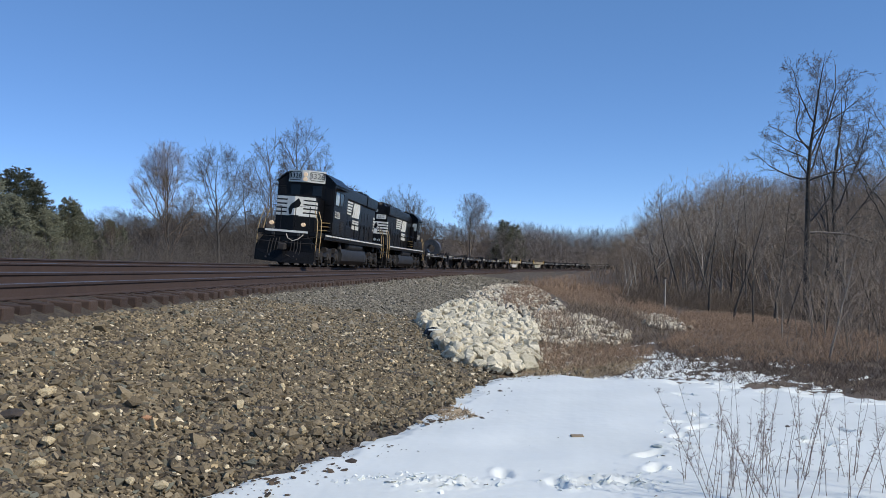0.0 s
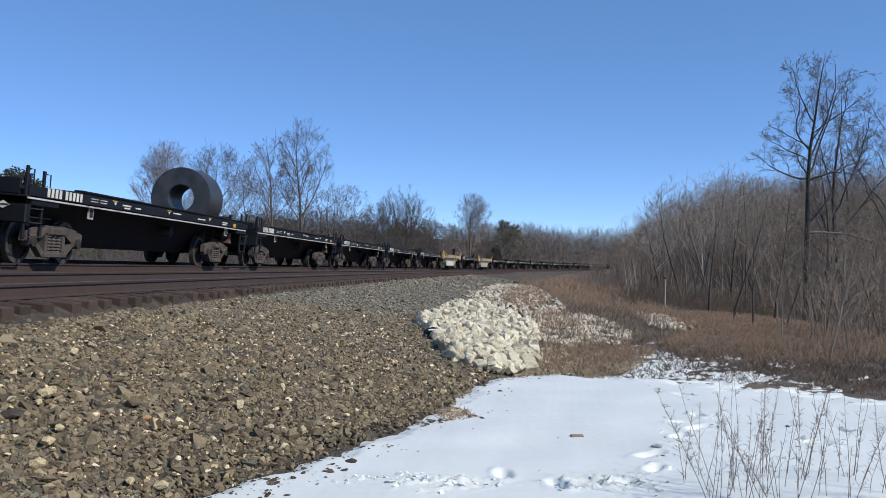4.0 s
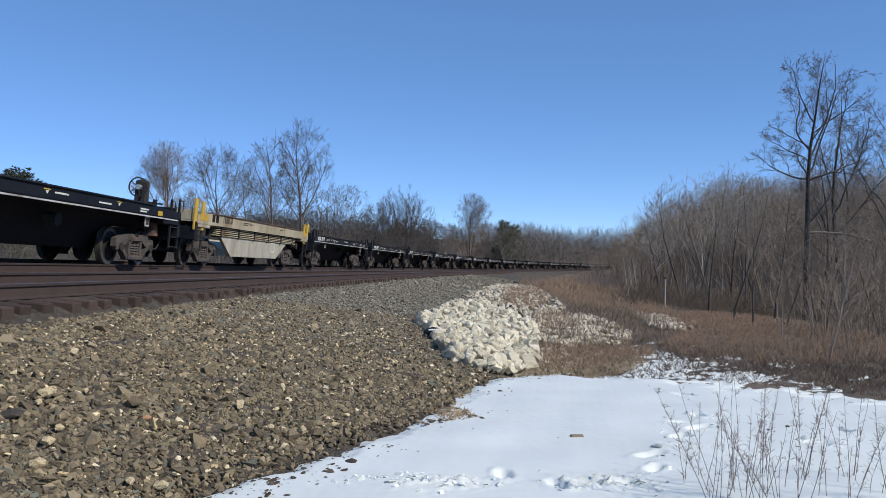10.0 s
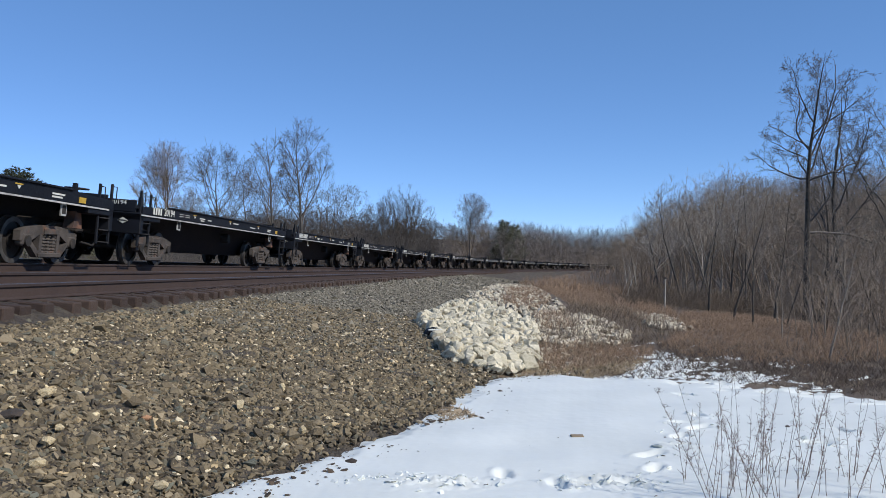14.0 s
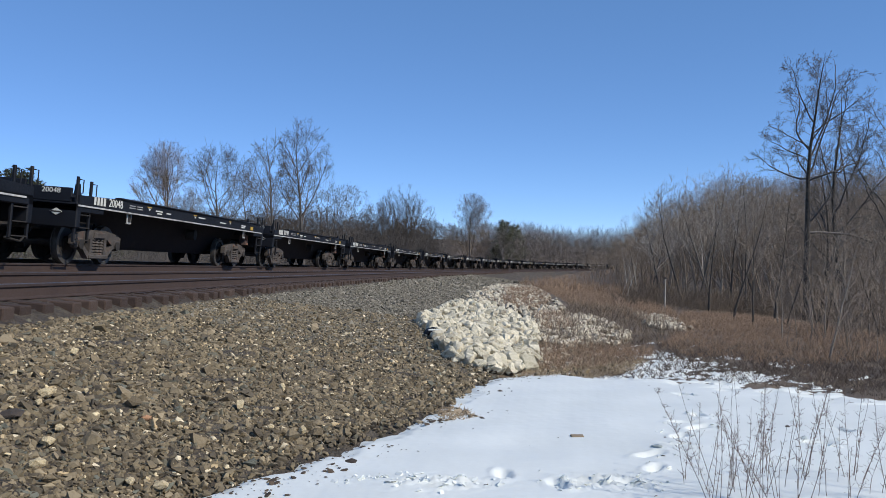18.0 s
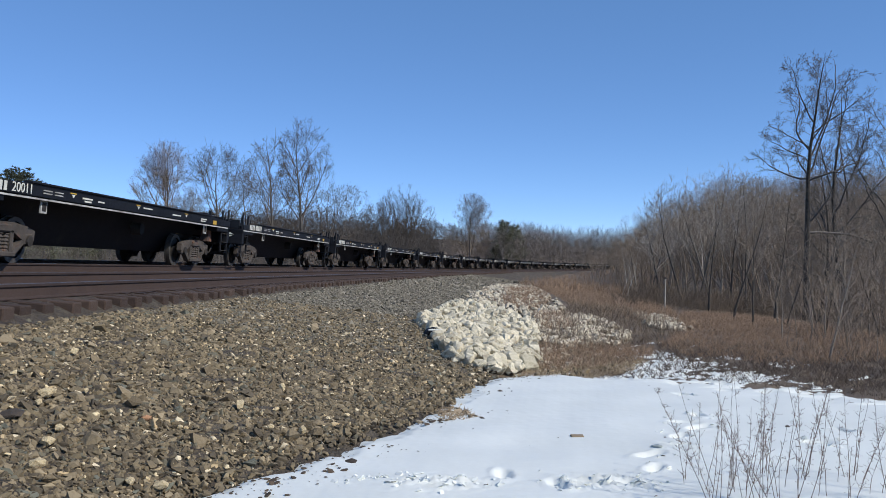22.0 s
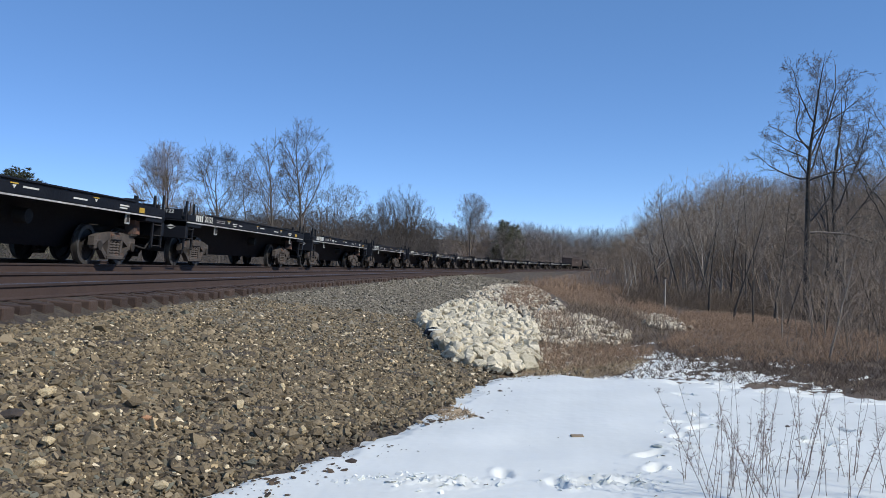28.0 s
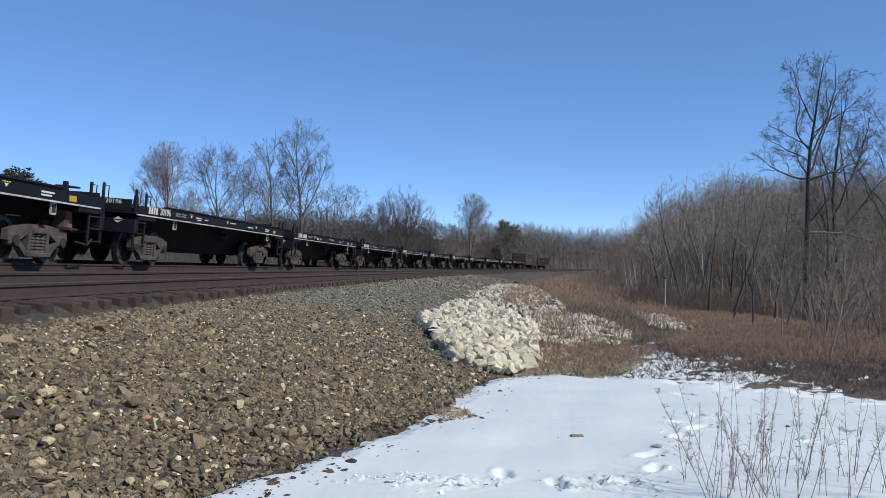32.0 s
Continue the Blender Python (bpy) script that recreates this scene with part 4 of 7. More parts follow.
    for s in (-1, 1):
        q = Build()
        q.prism([(0, 2.50), (s * 0.40, 2.50), (s * 0.40, 3.42), (0, 3.42)][::s], 1, ya, yb)
        part("emblem_field", raked(q), M_WHITE, nose_o, "white emblem field")
        q = Build()
        q.prism([(0, 2.84), (0.20, 2.90), (0.30, 3.10), (0.18, 3.34), (0.04, 3.20), (0, 3.16)] if s > 0 else [(-0.26, 2.52), (-0.14, 2.52), (-0.08, 2.82), (0, 2.84), (0, 3.16), (-0.20, 3.02), (-0.32, 2.80)], 1, yc, yd)
        part("emblem", raked(q), M_BLACK, nose_o, "plain dark emblem shape")
    # number box over the cab front
    nb = Build()
    ya, yb = Y(-7.45), Y(-7.0)
    nb.prism([(-0.95, Y(-6.12 - c)), (-0.16, Y(-6.46 - c)), (0.16, Y(-6.46 - c)), (0.95, Y(-6.12 - c)), (0.95, Y(-6.0 - c)), (-0.95, Y(-6.0 - c))], 2, 4.28, 4.88)
    nb_o = part("number_box", nb, M_WHITE, cab_o, "white number box over the cab windows")
    for s in (-1, 1):
        me = letters(number, 0.27, M_BLACK, face, (0, 0, 0), width=1.06)
        a = math.atan2(0.34, 0.82)
        me.transform(Matrix.Translation((s * 0.57, Y(-6.305 - c), 4.59)) @ Matrix.Rotation((a * s) * (1 if f < 0 else -1), 4, "Z"))
        part("number", me, None, nb_o, "dark number on white")
        edge = [(0.37, -0.14), (0.37, 0.14), (0.30, 0.21), (-0.30, 0.21), (-0.37, 0.14), (-0.37, -0.14), (-0.30, -0.21), (0.30, -0.21), (0.37, -0.14)]
        me = pipe([(u, 0, w) for u, w in edge], 0.014, 5).mesh("number_border", M_BLACK)
        me.transform(Matrix.Translation((s * 0.57, Y(-6.292 - c), 4.59)) @ Matrix.Rotation((a * s) * (1 if f < 0 else -1), 4, "Z"))
        part("number_border", me, None, nb_o, "dark rounded border")
    for z in (4.66, 4.42):
        lm = Build().tube([(0, Y(-6.44 - c), z), (0, Y(-6.50 - c), z)], [0.115, 0.10], 16)
        part("headlight", lm, M_LAMP if f < 0 else M_PANE, nb_o, "round headlight", smooth=True)
    # long hood
    hood = Build()
    ya, yb = sorted((Y(-3.95), Y(7.5)))
    hood.prism([(-0.95, 1.72), (0.95, 1.72), (0.95, 4.30), (0.72, 4.62), (-0.72, 4.62), (-0.95, 4.30)], 1, ya, yb)
    hood_o = part("long_hood", hood, M_BLACK, t)
    for s in (-1, 1):
        for k in range(9):
            y0 = -3.1 + k * 1.0
            d = Build()
            ybox(d, *sorted((s * 0.948, s * 0.968)), y0 + 0.03, y0 + 0.97, 1.9, 3.0 if k in (1, 2, 3, 4) else 3.55, 0.01)
            ybox(d, *sorted((s * 0.965, s * 0.985)), y0 + 0.80, y0 + 0.86, 2.5, 2.62)
            part("hood_door", d, M_BLACK, hood_o)
        rad = Build()
        ybox(rad, *sorted((s * 0.70, s * 1.10)), 3.9, 7.5, 3.92, 4.60, 0.04)
        ro = part("radiator_intake", rad, M_BLACK, hood_o)
        for k in range(9):
            lv = Build()
            ybox(lv, *sorted((s * 1.098, s * 1.106)), 4.0, 7.35, 3.98 + k * 0.06, 4.01 + k * 0.06)
            part("louvre", lv, M_BLACK, ro)
        inert = Build()
        ybox(inert, *sorted((s * 0.94, s * 1.22)), -4.15, -3.25, 2.0, 3.6, 0.05)
        part("filter_box", inert, M_BLACK, hood_o)
        blister = Build()
        ybox(blister, *sorted((s * 0.70, s * 1.06)), -1.9, 3.88, 3.93, 4.58, 0.05)
        part("dynamic_brake_blister", blister, M_BLACK, hood_o)
        vent = Build()
        for k in range(7):
            ybox(vent, *sorted((s * 1.498, s * 1.514)), -5.4, -4.5, 1.95 + k * 0.085, 1.99 + k * 0.085)
        part("cab_vent", vent, M_GRIME, cab_o)
        wb = Build()
        ybox(wb, *sorted((s * 0.95, s * 1.50)), -4.2, -2.4, 1.74, 2.35, 0.03)
        part("battery_box", wb, M_BLACK, t)
        for k in range(3):
            tread = Build()
            ybox(tread, *sorted((s * 1.0, s * 1.44)), -2.40, -2.05 - 0.12 * k, 2.28 - k * 0.2, 2.32 - k * 0.2, 0.01)
            to = part("cab_step", tread, M_GRIME, t)
            tread = Build()
            ybox(tread, *sorted((s * 1.0, s * 1.445)), -2.05 - 0.12 * k, -2.035 - 0.12 * k, 2.285 - k * 0.2, 2.325 - k * 0.2)
            part("step_edge", tread, M_GRAB, to, "ochre step edge")
        wb = Build()
        ybox(wb, *sorted((s * 0.97, s * 1.45)), -7.15, -6.1 - c, 1.72, 2.42, 0.03)
        part("nose_side_box", wb, M_BLACK, t)
        for k in range(3):
            tread = Build()
            ybox(tread, *sorted((s * 0.99, s * 1.44)), -7.85 + k * 0.24, -7.17, 1.86 + k * 0.2, 1.90 + k * 0.2, 0.01)
            to = part("cab_step", tread, M_GRIME, t)
            tread = Build()
            ybox(tread, *sorted((s * 0.99, s * 1.445)), -7.862 + k * 0.24, -7.845 + k * 0.24, 1.865 + k * 0.2, 1.905 + k * 0.2)
            part("step_edge", tread, M_GRAB, to, "ochre step edge")
    roofk = Build()
    ya, yb = sorted((Y(-1.2), Y(7.3)))
    roofk.prism([(-0.74, 4.60), (0.74, 4.60), (0.60, 4.72), (-0.60, 4.72)], 1, ya, yb)
    part("roof_hatch", roofk, M_BLACK, hood_o)
    for k, (y, r) in enumerate(((4.35, 0.66), (5.65, 0.66), (6.85, 0.60), (-0.1, 0.62), (1.4, 0.62))):
        fan = Build().tube([(0, Y(y), 4.62), (0, Y(y), 4.80 if k < 3 else 4.76), (0, Y(y), 4.86 if k < 3 else 4.82)], [r * 1.05, r, r * 0.94], 24)
        fo = part("cooling_fan", fan, M_BLACK, hood_o, smooth=True)
        gr = Build()
        for j in range(7):
            u = -r * 0.78 + j * r * 0.26
            w = math.sqrt(max(0.01, (0.9 * r) ** 2 - u * u))
            gr.box(-w, w, Y(y) + u - 0.015, Y(y) + u + 0.015, 4.855 if k < 3 else 4.815, 4.875 if k < 3 else 4.835)
        part("fan_grille", gr, M_BLACK, fo)
    part("exhaust_stack", Build().box(-0.25, 0.25, Y(2.75) - 0.4, Y(2.75) + 0.4, 4.60, 4.92, 0.04), M_GRIME, hood_o)
    part("horn", Build().tube([(0.3, Y(-3.6), 4.62), (0.3, Y(-3.6), 4.85), (0.3, Y(-4.1), 4.9)], [0.04, 0.04, 0.09], 8), M_GRIME, hood_o, smooth=True)
    part("antenna", Build().box(-0.3, 0.3, Y(-5.3) - 0.25, Y(-5.3) + 0.25, 4.84, 4.96, 0.05), M_GRIME, cab_o)
    # long-hood end: number boards, lamps, stripes
    eface = "+y" if f < 0 else "-y"
    ye = Y(7.505)
    for s in (-1, 1):
        pl = Build()
        ybox(pl, *sorted((s * 0.14, s * 0.86)), 7.49, 7.53, 3.62, 3.94, 0.02)
        po = part("number_board", pl, M_WHITE, hood_o, "white number board on the hood end")
        part("number", letters(number, 0.22, M_BLACK, eface, (s * 0.5, Y(7.536), 3.78), width=0.85), None, po)
        part("headlight", Build().tube([(s * 0.13, Y(7.49), 4.22), (s * 0.13, Y(7.56), 4.22)], [0.11, 0.10], 14), M_PANE, hood_o, smooth=True)
        for k in range(5):
            z1 = 3.42 - k * 0.2
            q = Build()
            ybox(q, *sorted((s * (0.30 if k < 3 else 0.2), s * 0.94)), 7.49, 7.512, z1 - 0.115, z1)
            part("end_stripe", q, M_WHITE, hood_o, "white hood-end stripe")
            q = Build()
            ybox(q, *sorted((s * 0.945, s * 0.972)), 7.02, 7.5, z1 - 0.115, z1)
            part("end_stripe", q, M_WHITE, hood_o, "white hood-end stripe")
    q = Build()
    ya, yb = sorted((Y(7.49), Y(7.516)))
    q.prism([(-0.32, 2.52), (0.32, 2.52), (0.32, 3.42), (-0.32, 3.42)], 1, ya, yb)
    part("emblem_field", q, M_WHITE, hood_o, "white emblem field")
    q = Build()
    ya, yb = sorted((Y(7.51), Y(7.526)))
    q.prism([(-0.24, 2.54), (-0.12, 2.54), (-0.04, 2.84), (0.18, 2.92), (0.30, 3.10), (0.18, 3.36), (0.02, 3.18), (-0.18, 3.02), (-0.29, 2.80)], 1, ya, yb)
    part("emblem", q, M_BLACK, hood_o, "plain dark emblem shape")
    # side emblem in plain shapes, and bars for the lettering
    x0, x1 = 0.966, 0.992
    for k in range(5):
        z1 = 3.88 - k * 0.165
        lo, hi = logo_y - 0.65 + 0.02 * k, logo_y + 1.80 - 0.10 * k
        b = Build()
        b.prism([(lo, z1 - 0.10), (hi - 0.08, z1 - 0.10), (hi, z1), (lo, z1)], 0, x0, x1)
        part("side_stripe", b, M_WHITE, hood_o, "white side stripe")
    for pts in ([(2.02, 3.02), (2.50, 3.02), (2.95, 3.88), (2.62, 3.88), (2.36, 3.62), (2.30, 3.22)], [(2.66, 3.02), (3.20, 3.02), (3.44, 3.88), (3.06, 3.88)], [(3.32, 3.02), (4.02, 3.02), (4.25, 3.50), (4.22, 3.88), (3.56, 3.88)]):
        b = Build()
        b.prism([(logo_y - 0.32 + a, z) for a, z in pts], 0, x0, x1)
        part("side_mark", b, M_WHITE, hood_o, "plain white block mark")
    for z, a, w, n in ((2.63, 2.0, 1.8, 7), (2.31, 1.9, 2.0, 8)):
        for k in range(n):
            b = Build()
            y0 = logo_y + a + k * w / n
            b.prism([(y0, z), (y0 + w / n * 0.72, z), (y0 + w / n * 0.75, z + 0.235), (y0 + 0.02, z + 0.235)], 0, x0, x1)
            part("lettering_bar", b, M_WHITE, hood_o, "white lettering bar")
    part("number", letters(number, 0.36, M_WHITE, "+x", (1.512, Y(-5.12 - c), 2.76), width=1.2), None, cab_o, "white painted number")
    # front platform, steps, rails, plough
    for e, y_end in ((-1, -9.2 - porch), (1, 9.2)):
        g = Build()
        ybox(g, -1.05, 1.05, y_end - 0.08, y_end + 0.08, 1.42, 1.72, 0.02)
        part("end_sill", g, M_BLACK, t)
        q = Build()
        a0 = y_end + e * 0.085
        ybox(q, -1.05, 1.05, a0 - 0.008, a0 + 0.008, 1.62, 1.72)
        part("white_stripe", q, M_WHITE, t, "white end stripe")
        pl = Build()
        yy = sorted((Y(y_end + e * 0.05), Y(y_end - e * 0.3)))
        prof = [(-1.45, 0.28), (1.45, 0.28), (1.45, 0.95), (1.1, 1.42), (-1.1, 1.42), (-1.45, 0.95)]
        pl.prism(prof, 1, *yy)
        plo = part("pilot", pl, M_BLACK, t)
        pw = Build()
        yt, ym = Y(y_end + e * 0.55), Y(y_end + e * 0.1)
        pw.add([(-1.45, ym, 0.20), (0, yt, 0.16), (1.45, ym, 0.20), (1.45, ym, 0.72), (0, Y(y_end + e * 0.3), 0.72), (-1.45, ym, 0.72)], [(0, 1, 4, 5), (1, 2, 3, 4), (0, 5, 4, 3, 2, 1)])
        if e < 0:
            part("snow_plough", pw, M_BLACK, t)
        c0, c1 = Y(y_end), Y(y_end + e * 0.7)
        coupler(t, c0, c1, 0.92)
        for s in (-1, 1):
            stp = Build()
            for k in range(4):
                zz = 0.42 + k * 0.34
                ybox(stp, *sorted((s * (1.10 + 0.02 * k), s * 1.46)), y_end - e * 0.02, y_end - e * 0.72, zz, zz + 0.04)
            ybox(stp, *sorted((s * 1.05, s * 1.09)), y_end - e * 0.02, y_end - e * 0.8, 0.4, 1.5)
            part("step", stp, M_GRIME, t)
            edge = Build()
            for k in range(3):
                zz = 0.76 + k * 0.34
                ybox(edge, *sorted((s * 1.462, s * 1.472)), y_end - e * 0.02, y_end - e * 0.72, zz + 0.02, zz + 0.045)
            part("step_edge", edge, M_GRIME, t)
            for dy in (0.06, 0.85):
                part("grab_rail", pipe([(s * 1.44, Y(y_end - e * dy), 0.75), (s * 1.46, Y(y_end - e * dy), 1.6), (s * 1.40, Y(y_end - e * (dy + 0.18)), 2.25), (s * 1.22, Y(y_end - e * (dy + 0.2)), 2.75)], 0.022), M_GRAB, t, "ochre painted grab rail", smooth=True)
            part("end_rail", pipe([(s * 0.35, Y(y_end), 1.72), (s * 0.35, Y(y_end), 2.86), (s * 1.05, Y(y_end), 2.9), (s * 1.05, Y(y_end), 1.72)], 0.022), M_BLACK, t, smooth=True)
            part("ditch_light", Build().tube([(s * 0.78, Y(y_end + e * -0.05), 2.02), (s * 0.78, Y(y_end + e * 0.10), 2.02)], [0.10, 0.09], 16), M_LAMP if (e < 0 and f < 0) else M_PANE, t, "small round ditch light", smooth=True)
            for k in range(4):
                hx = s * (0.30 + 0.15 * k)
                part("air_hose", pipe([(hx, Y(y_end + e * 0.06), 1.32 - 0.03 * k), (hx + 0.02, Y(y_end + e * 0.18), 1.20), (hx + 0.03 * s, Y(y_end + e * 0.22), 0.85 - 0.07 * (k % 2)), (hx - 0.04, Y(y_end + e * 0.26), 0.58 - 0.1 * (k % 2)), (hx - 0.07, Y(y_end + e * 0.30), 0.50 - 0.1 * (k % 2))], 0.021), M_GRIME, t, smooth=True)
                part("hose_coupling", Build().box(hx - 0.12, hx - 0.04, min(Y(y_end + e * 0.26), Y(y_end + e * 0.34)), max(Y(y_end + e * 0.26), Y(y_end + e * 0.34)), 0.43 - 0.1 * (k % 2), 0.51 - 0.1 * (k % 2), 0.015), M_TRUCK, t)
            part("grab_bar", pipe([(s * 0.55, Y(y_end + e * 0.06), 1.36), (s * 0.56, Y(y_end + e * 0.14), 1.38), (s * 1.2, Y(y_end + e * 0.14), 1.38), (s * 1.21, Y(y_end + e * 0.06), 1.36)], 0.016), M_GRIME, t, smooth=True)
            part("mu_socket", Build().box(s * 0.62 - 0.07, s * 0.62 + 0.07, min(Y(y_end), Y(y_end + e * 0.16)), max(Y(y_end), Y(y_end + e * 0.16)), 1.44, 1.58, 0.02), M_TANK, t)
        part("uncoupling_lever", pipe([(-1.32, Y(y_end + e * 0.10), 0.92), (-1.28, Y(y_end + e * 0.12), 1.14), (-0.2, Y(y_end + e * 0.2), 1.12), (0.0, Y(y_end + e * 0.34), 1.18), (0.2, Y(y_end + e * 0.2), 1.12), (1.28, Y(y_end + e * 0.12), 1.14), (1.32, Y(y_end + e * 0.10), 0.92)], 0.018), M_GRIME, t, smooth=True)
        part("jumper_cable", pipe([(0.02, Y(y_end + e * 0.1), 1.54), (0.14, Y(y_end + e * 0.26), 1.34), (0.40, Y(y_end + e * 0.30), 1.22), (0.66, Y(y_end + e * 0.26), 1.32), (0.84, Y(y_end + e * 0.1), 1.54)], 0.022), M_BIRCH, t, "pale sagging jumper cable", smooth=True)
    for s in (-1, 1):
        part("handrail", pipe([(s * 1.40, Y(-4.1), 2.68), (s * 1.40, Y(8.1), 2.68)], 0.018), M_BLACK, t, smooth=True)
        for k in range(9):
            part("stanchion", pipe([(s * 1.40, Y(-4.0 + k * 1.5), 1.7), (s * 1.40, Y(-4.0 + k * 1.5), 2.68)], 0.016, 5), M_BLACK, t)
    # fuel tank and reservoirs
    tk = Build()
    ya, yb = sorted((Y(-3.6), Y(3.4)))
    tk.prism([(-1.05, 0.20), (1.05, 0.20), (1.33, 0.42), (1.38, 0.75), (1.25, 1.06), (-1.25, 1.06), (-1.38, 0.75), (-1.33, 0.42)], 1, ya, yb)
    part("fuel_tank", tk, M_TANK, t, "dusty black fuel tank", smooth=True)
    for s in (-1, 1):
        part("air_reservoir", Build().tube([(s * 1.12, Y(-1.9), 1.25), (s * 1.12, Y(-1.85), 1.25), (s * 1.12, Y(1.95), 1.25), (s * 1.12, Y(2.0), 1.25)], [0.15, 0.26, 0.26, 0.15], 16), M_TANK, t, smooth=True)
    part("bell", Build().tube([(1.2, Y(-3.75), 1.35), (1.2, Y(-3.75), 1.15), (1.2, Y(-3.75), 1.05)], [0.05, 0.12, 0.16], 12), M_GRIME, t, smooth=True)
    # three-axle trucks
    for e in (-1, 1):
        yc = Y(e * 6.05)
        fr = part("truck", Build().box(-0.9, 0.9, yc - 1.7, yc + 1.7, 0.62, 1.05, 0.05), M_GRIME, t)
        for s in (-1, 1):
            sf = Build()
            X0, X1 = sorted((s * 0.98, s * 1.16))
            prof = [(-2.5, 0.55), (-2.5, 0.85), (-2.2, 0.98), (-1.3, 0.80), (-0.8, 1.0), (0.8, 1.0), (1.3, 0.80), (2.2, 0.98), (2.5, 0.85), (2.5, 0.55), (1.6, 0.50), (1.2, 0.62), (0.5, 0.55), (-0.5, 0.55), (-1.2, 0.62), (-1.6, 0.50)]
            sf.prism([(yc + a, z) for a, z in prof], 0, X0, X1)
            part("side_frame", sf, M_TANK, fr)
            for a in (-1.9, 0.0, 1.9):
                jb = Build().box(X0 - 0.02, X1 + 0.07, yc + a - 0.19, yc + a + 0.19, 0.36, 0.74, 0.05)
                jb.tube([(X1 + 0.05 if s > 0 else X0 - 0.05, yc + a, 0.53), (X1 + 0.11 if s > 0 else X0 - 0.11, yc + a, 0.53)], [0.14, 0.12], 12)
                part("axle_box", jb, M_GRIME, fr)
                part("brake_rigging", Build().box(X0, X1 + 0.03, yc + a + 0.55, yc + a + 0.68, 0.22, 0.80, 0.03), M_GRIME, fr)
                wheel(fr, s * 0.735, yc + a, 0.508)
            for a in (-1.0, 1.0):
                part("brake_cylinder", Build().tube([(s * 1.22, yc + a - 0.2, 0.92), (s * 1.22, yc + a + 0.25, 0.92)], [0.14, 0.13], 12), M_GRIME, fr, smooth=True)
                part("sand_pipe", pipe([(s * 1.12, yc + a * 2.3, 1.4), (s * 1.1, yc + a * 2.35, 0.7), (s * 0.85, yc + a * 2.45, 0.2)], 0.022, 5), M_GRIME, fr, smooth=True)
    for y0 in (-8.3, 7.5):
        part("sand_box", Build().box(-1.0, 1.0, min(Y(y0), Y(y0 + 0.5)), max(Y(y0), Y(y0 + 0.5)), 1.1, 1.5, 0.04), M_GRIME, t)
    return t


# -- coil car without its hoods: low side sills over a recessed trough --
HALF = 7.55


def end_works(t, e, half, sill_z, body_mat, post_mat, tall):
    """Coupler, end platform with posts and ladder, at the end e (-1 or +1)."""
    y0 = e * (half - 0.55)
    coupler(t, e * (half - 0.9), e * half, 0.88)
    pf = Build().box(-1.45, 1.45, *sorted((e * (half - 1.75), y0)), sill_z - 0.28, sill_z - 0.08, 0.02)
    plat = part("end_platform", pf, body_mat, t)
    part("end_plate", Build().box(-1.3, 1.3, *sorted((y0 - e * 0.06, y0)), sill_z - 0.08, sill_z + 0.22, 0.01), body_mat, plat)
    part("end_sill", Build().box(-1.45, 1.45, *sorted((y0 - e * 0.18, y0)), 0.80, sill_z - 0.1, 0.02), M_CARBLACK, t)
    slim = post_mat is M_CARBLACK
    for s in (-1, 1) if slim else (1,):
        for k, dy in enumerate((0.05, 0.64)):
            y = y0 - e * dy
            wd = 0.03 if slim else 0.10
            foot = 0.50 if slim else sill_z - 0.36
            top = tall + (0.0 if k == 0 else -0.05)
            part("post", Build().box(*sorted((s * 1.36, s * 1.42)), y - wd, y + wd, foot, top, 0.012), post_mat, plat)
            if not slim:
                part("ladder_stile", Build().box(*sorted((s * 1.37, s * 1.41)), y - 0.03, y + 0.03, 0.50, foot), M_GRIME, plat)
            part("grab_iron", pipe([(s * 1.42, y + 0.02, top - 0.06), (s * 1.44, y + 0.15, top - 0.06), (s * 1.44, y + 0.15, top - 0.34), (s * 1.42, y + 0.02, top - 0.36)], 0.013, 5), post_mat, plat, smooth=True)
        lad = Build()
        for k in range(3):
            lad.box(*sorted((s * 1.40, s * 1.44)), *sorted((y0 - e * 0.10, y0 - e * 0.64)), 0.54 + k * 0.27, 0.562 + k * 0.27)
        part("ladder", lad, M_GRIME, plat)
        if not slim:
            part("guard_plate", Build().box(*sorted((s * 1.34, s * 1.38)), *sorted((y0 - e * 0.02, y0 - e * 0.40)), sill_z - 0.40, sill_z - 0.02, 0.01), post_mat, plat)
    return plat


